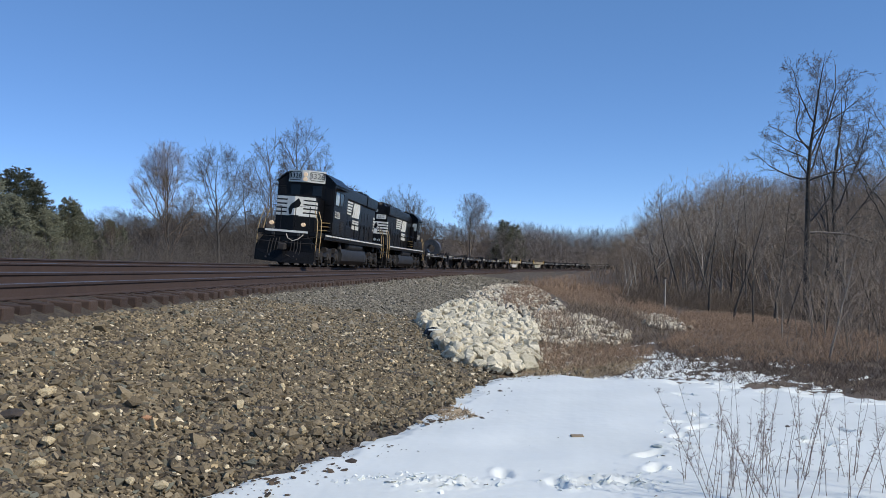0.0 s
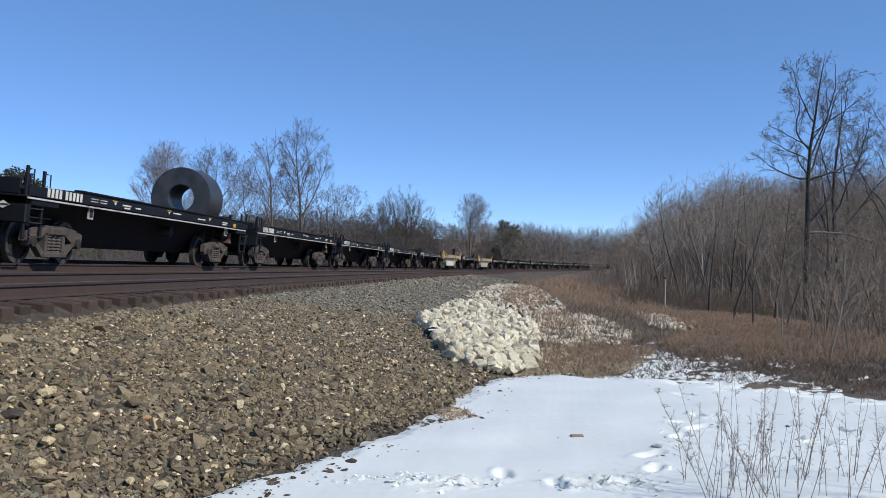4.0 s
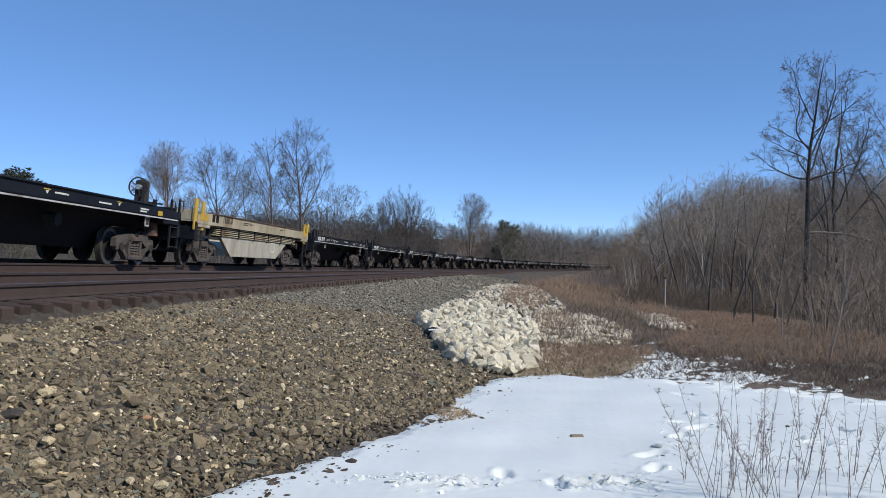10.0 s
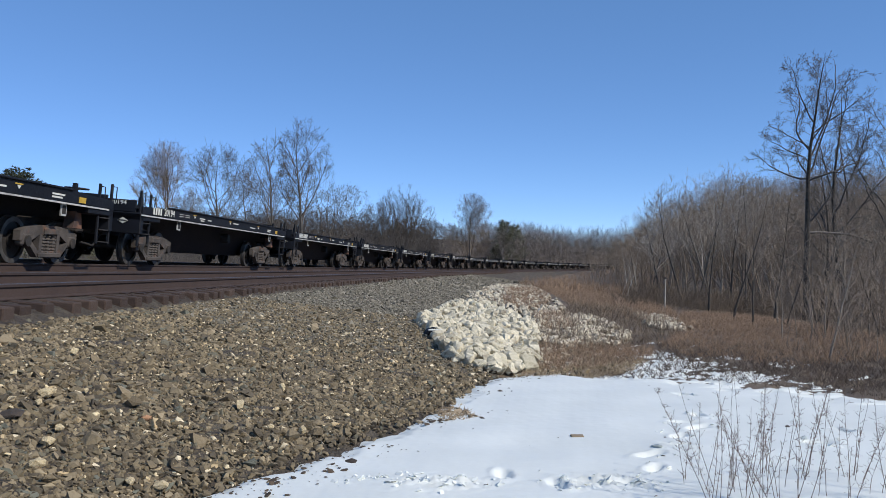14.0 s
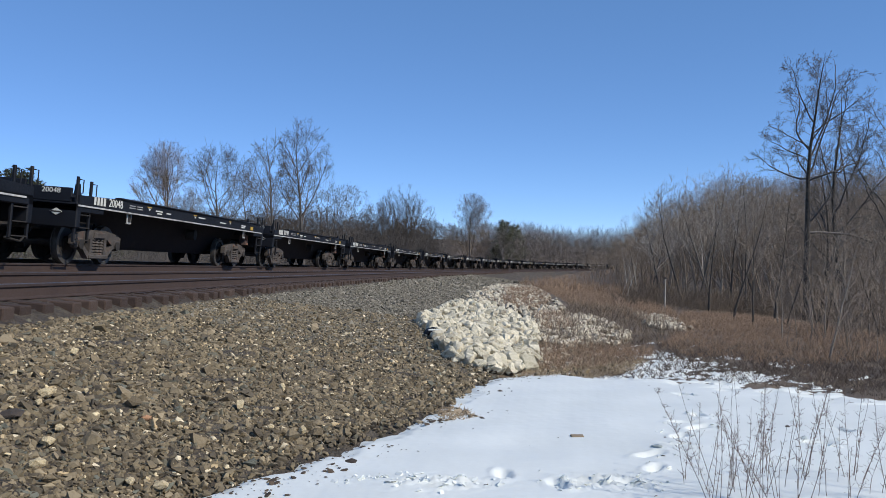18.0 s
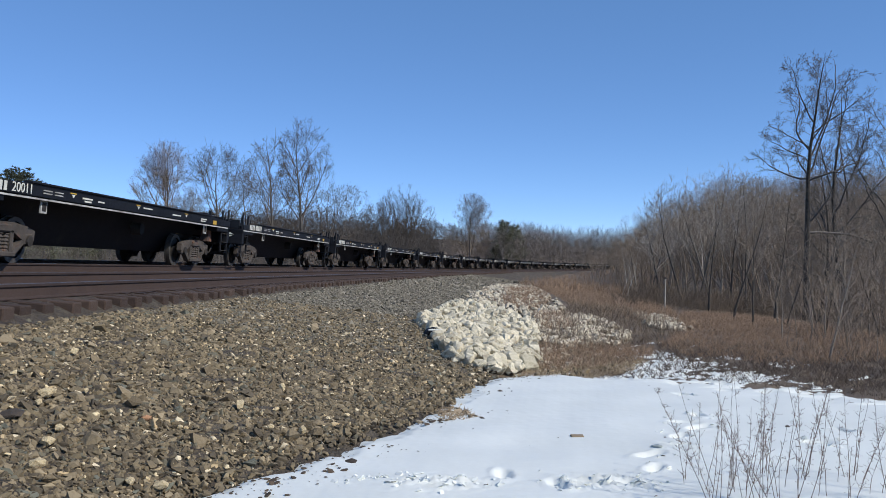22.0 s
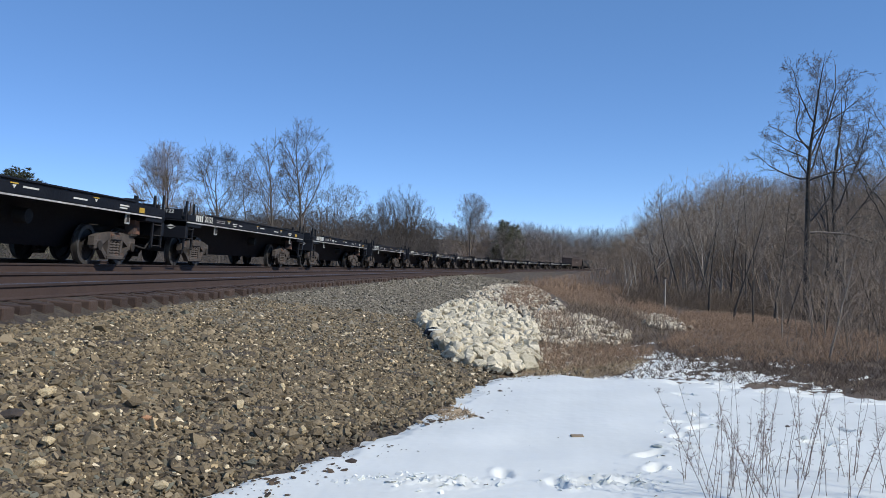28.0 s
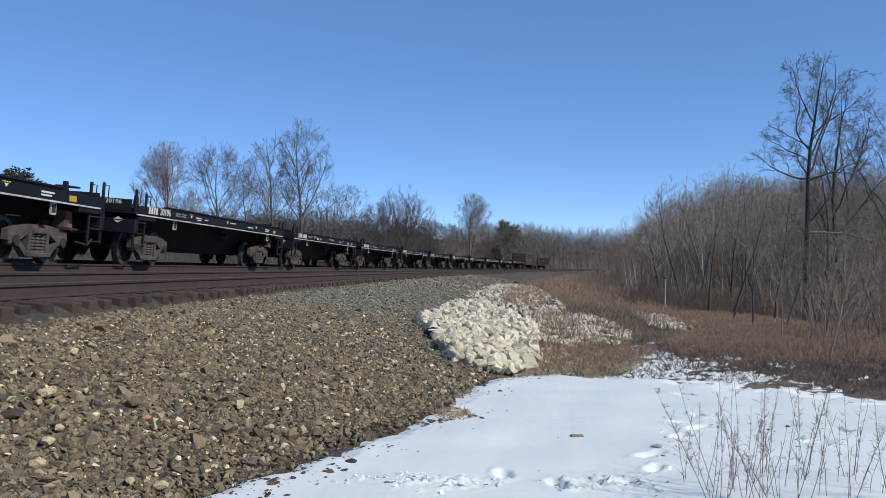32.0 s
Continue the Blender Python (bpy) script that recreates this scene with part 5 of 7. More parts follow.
def coil_car_black():
    t = thing("coil_car", Matrix(), "empty black coil car with white-edged side sills", "railcar", "empty coil cars of the train")
    well = Build()
    prof = [(-4.1, 0.36), (4.1, 0.36), (4.5, 0.95), (6.6, 0.98), (6.6, 1.32), (-6.6, 1.32), (-6.6, 0.98), (-4.5, 0.95)]
    for s in (-1, 1):
        w = Build()
        n = len(prof)
        w.add([(s * (0.30 + 0.46 * (z - 0.36) / 0.96 + d), y, z) for d in (0.0, 0.05) for y, z in prof],
              [tuple(range(n)), tuple(range(n, 2 * n))] + [(i, (i + 1) % n, n + (i + 1) % n, n + i) for i in range(n)])
        wo = part("well_side", w, M_CARBLACK, t)
    well.prism([(-0.32, 0.36), (0.32, 0.36), (0.34, 0.46), (0.2, 0.55), (-0.2, 0.55), (-0.34, 0.46)], 1, -4.2, 4.2)
    part("trough", well, M_CARBLACK, t)
    part("centre_sill", Build().box(-0.35, 0.35, -6.7, 6.7, 0.72, 1.05, 0.03), M_GRIME, t)
    for s in (-1, 1):
        sill = Build()
        sill.prism([(-6.95, 1.28), (6.95, 1.28), (6.95, 1.50), (5.0, 1.56), (-5.0, 1.56), (-6.95, 1.50)], 0, *sorted((s * 1.34, s * 1.46)))
        sill.box(*sorted((s * 0.72, s * 1.46)), -6.95, 6.95, 1.285, 1.33)
        so = part("side_sill", sill, M_CARBLACK, t)
        part("top_lip", Build().box(*sorted((s * 1.30, s * 1.50)), -5.0, 5.0, 1.558, 1.60, 0.01), M_CARBLACK, so)
        part("white_edge", Build().box(*sorted((s * 1.455, s * 1.478)), -7.0, 6.7, 1.264, 1.298), M_OLDWHITE, so, "dirty white lower edge")
        if s > 0:
            for k, y in enumerate((-3.4, -0.2, 3.0)):
                q = Build().box(*sorted((s * 1.458, s * 1.468)), y - 0.13, y + 0.13, 1.488, 1.512)
                part("reflector", q, M_YELLOW, so, "yellow reflector")
                q = Build()
                q.prism([(y - 0.07, 1.472), (y + 0.07, 1.472), (y, 1.405)], 0, *sorted((s * 1.458, s * 1.47)))
                part("load_mark", q, M_WHITE, so, "small white triangle")
            for k, (y, w, z) in enumerate(((-3.0, 0.45, 1.42), (-2.3, 0.3, 1.40), (0.1, 0.55, 1.44), (2.0, 0.6, 1.40), (4.2, 0.5, 1.42), (4.2, 0.4, 1.36), (-2.9, 0.3, 1.36))):
                part("lettering_bar", Build().box(*sorted((s * 1.458, s * 1.466)), y, y + w, z, z + 0.035), M_WHITE, so, "small white lettering bar")
            for e in (1,):
                part("reflector", Build().box(*sorted((s * 1.458, s * 1.468)), e * 5.45 - 0.15, e * 5.45 + 0.15, 1.335, 1.455), M_YELLOW, so, "yellow end reflector")
            for y in (-4.35, 4.85):
                part("routing_frame", Build().box(*sorted((s * 1.36, s * 1.39)), y - 0.11, y + 0.11, 1.02, 1.27), M_OLDWHITE, so, "white-edged document frame")
                part("routing_board", Build().box(*sorted((s * 1.385, s * 1.396)), y - 0.075, y + 0.075, 1.06, 1.24), M_GRIME, so)
            for k in range(4):
                part("lettering_bar", Build().box(*sorted((s * 1.458, s * 1.466)), -4.55 + (k % 2) * 0.42, -4.22 + (k % 2) * 0.42, 1.395 + (k // 2) * 0.055, 1.418 + (k // 2) * 0.055), M_OLDWHITE, so, "small white lettering bar")
        part("bolster_bracket", Build().prism([(5.70, 0.80), (6.10, 0.80), (6.02, 1.16), (5.78, 1.16)], 0, *sorted((s * 0.95, s * 1.18))), M_RUST, t, "rust-orange bracket over the truck")
        part("brake_valve", Build().tube([(s * 0.74, 1.2, 0.95), (s * 1.0, 1.2, 0.95)], [0.17, 0.15], 12), M_GRIME, t, smooth=True)
    part("deck_cover", Build().box(-1.34, 1.34, -6.95, -5.3, 1.33, 1.44, 0.02), M_CARBLACK, t)
    part("deck_cover", Build().box(-1.34, 1.34, 5.3, 6.95, 1.33, 1.44, 0.02), M_CARBLACK, t)
    for e in (-1, 1):
        plat = end_works(t, e, HALF, 1.42, M_CARBLACK, M_CARBLACK, 1.89)
        if e < 0:
            part("placard", Build().prism([(0.87, 1.12), (1.0, 1.045), (1.13, 1.12), (1.0, 1.195)], 1, -7.015, -7.0), M_WHITE, plat, "white diamond placard")
            part("placard_band", Build().box(0.885, 1.115, -7.02, -7.012, 1.105, 1.135), M_GRIME, plat)
        for s in (-1, 1):
            y = 5.15 if e > 0 else -7.02
            part("corner_bracket", Build().prism([(y, 1.44), (y + 0.36, 1.44), (y + 0.25, 1.56), (y + 0.22, 1.74), (y + 0.14, 1.74), (y + 0.11, 1.56)], 0, *sorted((s * 1.30, s * 1.38))), M_CARBLACK, t)
        truck(t, 5.0 if e > 0 else -5.15)
    hb = part("brake_box", Build().box(0.40, 0.72, 6.02, 6.34, 1.43, 1.62, 0.05), M_GRIME, t)
    wh = Build().tube([(0.95 + 0.25 * math.cos(k * 0.3307), 6.18 + 0.25 * math.sin(k * 0.3307), 1.68) for k in range(20)], 0.017, 5)
    for k in range(5):
        a = k * 1.2566
        wh.tube([(0.95, 6.18, 1.66), (0.95 + 0.24 * math.cos(a), 6.18 + 0.24 * math.sin(a), 1.68)], 0.012, 4)
    wh.tube([(0.95, 6.18, 1.43), (0.95, 6.18, 1.70)], 0.035, 8)
    part("hand_wheel", wh, M_GRIME, hb, smooth=True)
    return t


def coil_car_cream():
    t = thing("coil_car", Matrix(), "weathered cream coil car with ribbed sides and yellow ladders", "railcar", "cream coil cars of the train")
    for s in (-1, 1):
        top = Build()
        top.prism([(-6.9, 1.30), (6.9, 1.30), (6.9, 1.55), (5.6, 1.645), (-5.6, 1.645), (-6.9, 1.55)], 0, *sorted((s * 1.34, s * 1.46)))
        to = part("top_chord", top, M_TAN, t, "rust-stained cream top chord")
        part("top_lip", Build().box(*sorted((s * 1.28, s * 1.50)), -5.6, 5.6, 1.643, 1.675, 0.01), M_RUST, to)
        for k in range(5):
            z = 1.00 + k * 0.062
            part("side_rib", Build().box(*sorted((s * 1.20, s * 1.37)), -5.0, 5.0, z, z + 0.034, 0.008), M_TAN, t)
        part("rib_backing", Build().box(*sorted((s * 1.10, s * 1.22)), -5.2, 5.2, 0.96, 1.31), M_GRIME, t)
        for k in range(6):
            part("rib_bracket", Build().box(*sorted((s * 1.2, s * 1.395)), -4.6 + k * 1.8, -4.5 + k * 1.8, 0.96, 1.31), M_GRIME, t)
        pan = Build()
        pan.prism([(-3.3, 0.36), (2.3, 0.36), (3.65, 0.94), (3.65, 1.0), (-4.35, 1.0), (-4.35, 0.94)], 0, *sorted((s * 1.22, s * 1.32)))
        po = part("side_panel", pan, M_TANLOW, t, "chalky cream lower panel")
        q = Build()
        q.box(*sorted((s * 1.318, s * 1.328)), 1.45, 2.0, 0.60, 0.98)
        part("document_frame", q, M_WHITE, po)
        part("document_frame_inner", Build().box(*sorted((s * 1.326, s * 1.334)), 1.50, 1.95, 0.65, 0.93), M_TANLOW, po)
        part("brake_valve", Build().tube([(s * 1.0, 5.6, 0.95), (s * 1.3, 5.6, 0.95)], [0.16, 0.14], 12), M_GRIME, t, smooth=True)
        for y in (-6.4, 6.3):
            part("end_patch", Build().box(*sorted((s * 1.458, s * 1.466)), y - 0.35, y + 0.35, 1.40, 1.60), M_YELLOW, to, "yellow end patch")
        for k, (y, w, z) in enumerate(((-2.6, 0.55, 1.52), (-2.6, 0.45, 1.46), (-1.9, 0.3, 1.50), (2.1, 0.4, 1.5))):
            part("lettering_bar", Build().box(*sorted((s * 1.458, s * 1.466)), y, y + w, z, z + 0.035), M_GRIME, to, "dark lettering bar")
        for k in range(2):
            y = -5.7 + k * 0.34
            part("lettering_bar", Build().box(1.458, 1.466, y, y + 0.24, 1.40, 1.63), M_GRIME, to, "dark lettering bar")
    part("trough", Build().prism([(-1.2, 0.36), (1.2, 0.36), (1.2, 0.5), (0.3, 0.9), (-0.3, 0.9), (-1.2, 0.5)], 1, -3.4, 2.4), M_TANLOW, t)
    part("centre_sill", Build().box(-0.35, 0.35, -6.7, 6.7, 0.72, 1.05, 0.03), M_GRIME, t)
    part("deck_cover", Build().box(-1.34, 1.34, -6.9, -4.6, 1.26, 1.36, 0.02), M_TAN, t)
    part("deck_cover", Build().box(-1.34, 1.34, 4.6, 6.9, 1.26, 1.36, 0.02), M_TAN, t)
    for e in (-1, 1):
        plat = end_works(t, e, HALF, 1.46, M_TAN, M_YELLOW, 2.02)
        part("end_board", Build().box(-1.28, 1.28, e * 6.6 - 0.03, e * 6.6 + 0.03, 1.36, 1.68, 0.01), M_TAN, plat)
        truck(t, 4.75 if e > 0 else -5.15)
    return t


def gondola(half, height, mat, label):
    t = thing("gondola_car", Matrix(), label, "railcar", "cars at the train's end")
    for s in (-1, 1):
        so = part("side", Build().box(*sorted((s * 1.36, s * 1.42)), -half + 0.7, half - 0.7, 1.05, height, 0.01), mat, t)
        part("top_rail", Build().box(*sorted((s * 1.34, s * 1.5)), -half + 0.7, half - 0.7, height - 0.12, height, 0.02), mat, so)
        for k in range(11):
            y = -half + 0.9 + k * (2 * half - 1.8) / 10
            part("side_post", Build().box(*sorted((s * 1.41, s * 1.5)), y - 0.06, y + 0.06, 1.0, height - 0.1, 0.01), mat, so)
        part("panel_mark", Build().box(*sorted((s * 1.418, s * 1.426)), -0.5, 0.3, 1.8, 2.2), M_WHITE, so, "white lettering bar")
    for e in (-1, 1):
        part("end", Build().box(-1.42, 1.42, *sorted((e * (half - 0.72), e * (half - 0.62))), 1.05, height, 0.01), mat, t)
        coupler(t, e * (half - 0.7), e * half, 0.88)
        truck(t, e * (half - 2.3))
    part("floor_pan", Build().box(-1.4, 1.4, -half + 0.7, half - 0.7, 0.95, 1.10), M_GRIME, t)
    return t


lead = locomotive(-1, -1.75, "3326", "black diesel locomotive with white nose stripes, headlights on", 1.0, 0.3, 0.75)
TRAIN.append((lead, 36.5))
second = locomotive(1, -3.1, "3517", "black diesel locomotive running long hood first", -0.45)
TRAIN.append((second, 56.3))

black_car, cream_car = coil_car_black(), coil_car_cream()
joints = [66.2, 81.5, 96.6, 111.8, 127.2, 142.6, 157.7, 173.1, 188.1, 203.6] + [219.07 + 15.577 * i for i in range(31)]
# cars are not all of one length
joints = [j + float(np.interp(j, (219, 265, 303, 350, 403, 484, 515, 560, 670), (0, -0.05, -0.2, -0.78, -0.55, -0.5, -0.25, -0.2, 0))) for j in joints]
for i, d in ((9, -0.1), (10, -0.25), (11, -0.25), (12, -0.3), (13, -0.35), (14, -0.5), (15, -0.05), (20, -0.1), (21, -0.35), (22, -0.42), (23, -0.2), (24, -0.2), (25, -0.2), (26, -0.25), (27, -0.2), (28, -0.2), (29, -0.15), (30, -0.1)):
    joints[i] += d
READ = {15: "20048", 18: "20131", 29: "20105", 22: "20149", 6: "20101", 10: "20045", 2: "20119", 8: "20191", 9: "20059", 11: "20194", 14: "20112", 16: "20190", 19: "20011", 26: "20122", 28: "20115", 30: "20196", 5: "165526", 7: "165828"}
bar_set = Build()
for k in range(5):
    bar_set.box(1.460, 1.468, -5.63 + k * 0.15, -5.54 + k * 0.15, 1.345, 1.52)
bar_set = bar_set.mesh("lettering_bar", M_WHITE)
mark_bars = Build()
for k in range(4):
    mark_bars.box(1.460, 1.468, -6.32 + k * 0.15, -6.23 + k * 0.15, 1.345, 1.52)
mark_bars = mark_bars.mesh("lettering_bar", M_WHITE)
cars = []
for i in range(len(joints) - 1):
    cream = i in (5, 7)
    used = [c for c in cars if c[1] == cream]
    src = cream_car if cream else black_car
    cars.append((copy_thing(src, Matrix()) if used else src, cream, (joints[i] + joints[i + 1]) / 2))
for i, (car, cream, mid) in enumerate(cars):
    TRAIN.append((car, mid))
    if cream:
        part("number", letters(READ[i], 0.24, M_GRIME, "+x", (1.462, -4.25, 1.52), width=0.95), None, car, "dark painted number")
        continue
    part("lettering_bar", mark_bars, None, car, "white lettering bars")
    if i in READ:
        part("number", letters(READ[i], 0.11, M_WHITE, "-y", (0.85, -7.004, 1.56), width=1.1), None, car, "small white number on the end plate")
        part("number", letters(READ[i], 0.185, M_WHITE, "+x", (1.464, -5.27, 1.432), width=1.1), None, car, "white painted number")
    else:
        part("lettering_bar", bar_set, None, car, "white lettering bars")
# the tall hand brake of one black car
stand = part("brake_stand", Build().box(0.80, 1.14, 5.25, 5.45, 1.35, 2.22, 0.05), M_GRIME, cars[6][0])
wh = Build().ring((0.95, 5.13, 2.02), 1, 0.225, 0.255, 0.015, 20)
for k in range(5):
    a = k * 1.2566
    wh.tube([(0.95, 5.13, 2.02), (0.95 + 0.23 * math.cos(a), 5.13, 2.02 + 0.23 * math.sin(a))], 0.012, 4)
part("hand_wheel", wh, M_GRIME, stand, smooth=True)
part("hub", Build().tube([(0.95, 5.10, 2.02), (0.95, 5.26, 2.02)], 0.07, 12), M_PANE, stand, "pale green hub", smooth=True)
# spray paint on the first cream car's panel
r9 = random.Random(9)
y = -3.0
for k in range(9):
    w = r9.uniform(0.40, 0.56)
    q = Build()
    q.prism([(y, 0.44 + r9.uniform(0, 0.08)), (y + w * 0.45, 0.40 + r9.uniform(0, 0.06)), (y + w * 0.55, 0.55), (y + w * 0.7, 0.42 + r9.uniform(0, 0.1)), (y + w, 0.46), (y + w * 0.96, 0.90), (y + w * 0.6, 0.97), (y + w * 0.5, 0.80 + r9.uniform(0, 0.1)), (y + w * 0.3, 0.97), (y + 0.02, 0.93)], 0, 1.322, 1.327)
    part("spray_paint", q, M_GRAFFITI, cars[5][0], "white spray-painted shape")
    y += w + r9.uniform(0.01, 0.05)
# its tall hand brake stand
tall_stand = part("brake_stand", Build().box(0.55, 0.85, 5.45, 5.65, 1.36, 2.46, 0.04), M_GRIME, cars[5][0])
part("stand_cap", Build().box(0.50, 0.95, 5.40, 5.70, 2.46, 2.54, 0.02), M_NEEDLE, tall_stand, "dull green cap")
wh = Build().ring((0.70, 5.36, 2.22), 1, 0.225, 0.255, 0.015, 20)
wh.tube([(0.70, 5.33, 2.22), (0.70, 5.46, 2.22)], 0.05, 10)
part("hand_wheel", wh, M_GRIME, tall_stand, smooth=True)
tagged(cars[5][0], "weathered cream coil car with white spray paint on its side")
# the one loaded coil on its saddle
for e in (-1, 1):
    part("coil_saddle", Build().prism([(-0.75, 0.44), (0.75, 0.44), (0.75, 1.62), (0.45, 1.30), (0.0, 1.12), (-0.45, 1.30), (-0.75, 1.62)], 1, 5.05 + e * 0.4 - 0.1, 5.05 + e * 0.4 + 0.1), M_GRIME, cars[0][0])
coil = Build().ring((0, 0, 0), 1, 0.43, 0.98, 0.60, 40)
for k in range(3):
    coil.ring((0, -0.602, 0), 1, 0.56 + k * 0.13, 0.566 + k * 0.13, 0.004, 36)
coil_ob = solid("steel_coil", coil, M_STEELCOIL, "one dark rolled steel coil riding in the first coil car", "steel coil", smooth=True)
for half, height, mat, label, mid in ((8.2, 3.2, M_GONDOLA, "high brown-black ribbed gondola near the train's end", 694.6), (8.3, 2.75, M_TANK, "low grey gondola with a white mark at the train's end", 711.2)):
    TRAIN.append((gondola(half, height, mat, label), mid))


# ---- bare trees ----
def grow(r, out, p, d, length, radius, level, spec, aim=None):
    """One stem and its side shoots, held inside the crown's dome; out collects (level, points, radii)."""
    n = spec["segs"][level]
    bend, lift = spec["bend"][level], spec["lift"][level]
    wide, low, high = spec["dome"]
    pts, rad = [p.copy()], [radius]
    q = d.copy()
    edge = r.uniform(0.55, 1.08)
    for i in range(n):
        q = (q + Vector((r.gauss(0, bend), r.gauss(0, bend), r.gauss(0, bend * 0.7) + lift))).normalized()
        if aim:
            q = q.lerp(aim, 1.6 / n).normalized()
        p = p + q * (length / n)
        pts.append(p.copy())
        rad.append(max(radius * (1 - (i + 1) / n * (0.72 if level else 0.975)), spec["thin"]))
        over = (p.x * p.x + p.y * p.y) / (wide * wide) + ((p.z - (low + high) / 2) / ((high - low) / 2)) ** 2
        if over > edge and p.z > low and (level or spec.get("stems", 1) > 1):
            break
    out.append((level, pts, rad))
    if level + 1 >= spec["levels"]:
        return
    m = len(pts) - 1
    k = max(1, int(round(spec["kids"][level] * r.uniform(0.8, 1.2) * (0.15 + 0.85 * m / n))))
    lo = spec["bare"] if level == 0 else 0.25
    turn = r.uniform(0, 6.283)
    for j in range(k):
        t = lo + (1 - lo) * (j + r.uniform(0.1, 0.9)) / k
        u = min(t * m, m - 0.01)
        i, fr = int(u), u - int(u)
        base = pts[i].lerp(pts[i + 1], fr)
        if level and (base.x * base.x + base.y * base.y) / (wide * wide) + ((base.z - (low + high) / 2) / ((high - low) / 2)) ** 2 > 0.97:
            continue
        here = (pts[i + 1] - pts[i]).normalized()
        turn += 2.4 + r.gauss(0, 0.5)
        one = here.orthogonal().normalized()
        side = one * math.cos(turn) + here.cross(one) * math.sin(turn)
        ang = r.uniform(*spec["angle"][level])
        w = (here * math.cos(ang) + side * math.sin(ang)).normalized()
        ln = length * spec["ratio"][level] * (1.15 - spec.get("cone", 0.5) * t if level == 0 else 1.1 - 0.45 * t) * r.uniform(0.65, 1.3)
        grow(r, out, base, w, ln, max(rad[i] * spec["shrink"] * r.uniform(0.75, 1.1), spec["thin"]), level + 1, spec)


def tree_mesh(seed, height, spec, trunk_mat, twig_mat):
    """Trunk mesh, crown mesh and the height they reach. spec's dome is in parts of the height."""
    r = random.Random(seed)
    spec = dict(spec, dome=tuple(v * height for v in spec["dome"]))
    out = []
    stems = spec.get("stems", 1)
    for k in range(stems):
        lean = Vector((r.gauss(0, spec["lean"]), r.gauss(0, spec["lean"]), 1)).normalized()
        grow(r, out, Vector((r.gauss(0, 0.2) * (stems > 1), r.gauss(0, 0.2) * (stems > 1), -0.3)), lean, height * r.uniform(0.85, 1.0), height * spec["girth"], 0, spec)
    for t, ang, end, length in spec.get("limbs", ()):
        # heavy limbs of an old tree: height on the trunk, lean from upright where it leaves and where it ends, length
        pts = out[0][1]
        u = min(t * (len(pts) - 1), len(pts) - 1.01)
        base = pts[int(u)].lerp(pts[int(u) + 1], u - int(u))
        d, aim = (Vector((math.sin(radians(w)), r.uniform(-0.3, 0.3), math.cos(radians(w)))).normalized() for w in (ang, end))
        grow(r, out, base, d, length * height, out[0][2][int(u)] * 0.55, 1, spec, aim)
    trunk = Build()
    vs, fs, base = [], [], 0
    for level, pts, rad in out:
        if level == 0:
            trunk.tube(pts, rad, 8 if len(pts) > 6 else 5, caps=False)
            continue
        n = 5 if level == 1 and rad[0] > 0.03 else 3
        ring = [(math.cos(6.2832 * j / n), math.sin(6.2832 * j / n)) for j in range(n)]
        for i, p in enumerate(pts):
            e = (pts[min(i + 1, len(pts) - 1)] - pts[max(i - 1, 0)]).normalized()
            a = e.orthogonal().normalized()
            c = e.cross(a)
            for u, w in ring:
                vs.append(p + (a * u + c * w) * rad[i])
        for i in range(len(pts) - 1):
            for j in range(n):
                fs.append((base + i * n + j, base + i * n + (j + 1) % n, base + (i + 1) * n + (j + 1) % n, base + (i + 1) * n + j))
        base += len(pts) * n
    return trunk.mesh("trunk", trunk_mat, True), quick_mesh("crown", np.array(vs), fs, twig_mat), max(v.z for v in vs)


BROAD = dict(levels=5, cone=0.35, segs=(10, 8, 6, 4, 2), kids=(15, 10, 9, 7), bare=0.26, angle=((0.6, 1.05), (0.5, 0.95), (0.45, 0.9), (0.4, 0.9)), ratio=(0.52, 0.50, 0.45, 0.45), shrink=0.55,
             bend=(0.06, 0.11, 0.13, 0.15, 0.18), lift=(0.03, 0.07, 0.04, 0.03, 0.02), thin=0.0068, girth=0.0125, lean=0.03, dome=(0.36, 0.10, 1.0))
TALL = dict(BROAD, kids=(17, 8, 9, 7), bare=0.30, dome=(0.25, 0.12, 1.0), ratio=(0.38, 0.50, 0.45, 0.45), angle=((0.5, 0.9), (0.45, 0.9), (0.45, 0.9), (0.4, 0.9)), lift=(0.03, 0.09, 0.05, 0.03, 0.02))
LOW = dict(BROAD, kids=(11, 9, 8, 5), bare=0.15, dome=(0.56, 0.02, 1.0), ratio=(0.72, 0.5, 0.45, 0.45), angle=((0.7, 1.15), (0.5, 1.0), (0.45, 0.9), (0.4, 0.9)))
FAN = dict(BROAD, stems=19, thin=0.0055, levels=4, segs=(9, 6, 4, 2), kids=(11, 8, 7), ratio=(0.34, 0.5, 0.5), lean=0.36, girth=0.008, bare=0.2, angle=((0.25, 0.6), (0.3, 0.7), (0.3, 0.7)),
           bend=(0.04, 0.08, 0.10, 0.12), lift=(0.02, 0.05, 0.04, 0.03), cone=0.5, dome=(0.39, -0.1, 1.0))
ROUND = dict(BROAD, stems=3, kids=(18, 12, 10, 7), bare=0.14, lean=0.10, cone=0.30, thin=0.0062, girth=0.0125, angle=((0.40, 0.80), (0.35, 0.8), (0.35, 0.8), (0.35, 0.8)), ratio=(0.50, 0.48, 0.45, 0.45), dome=(0.335, 0.05, 1.0))
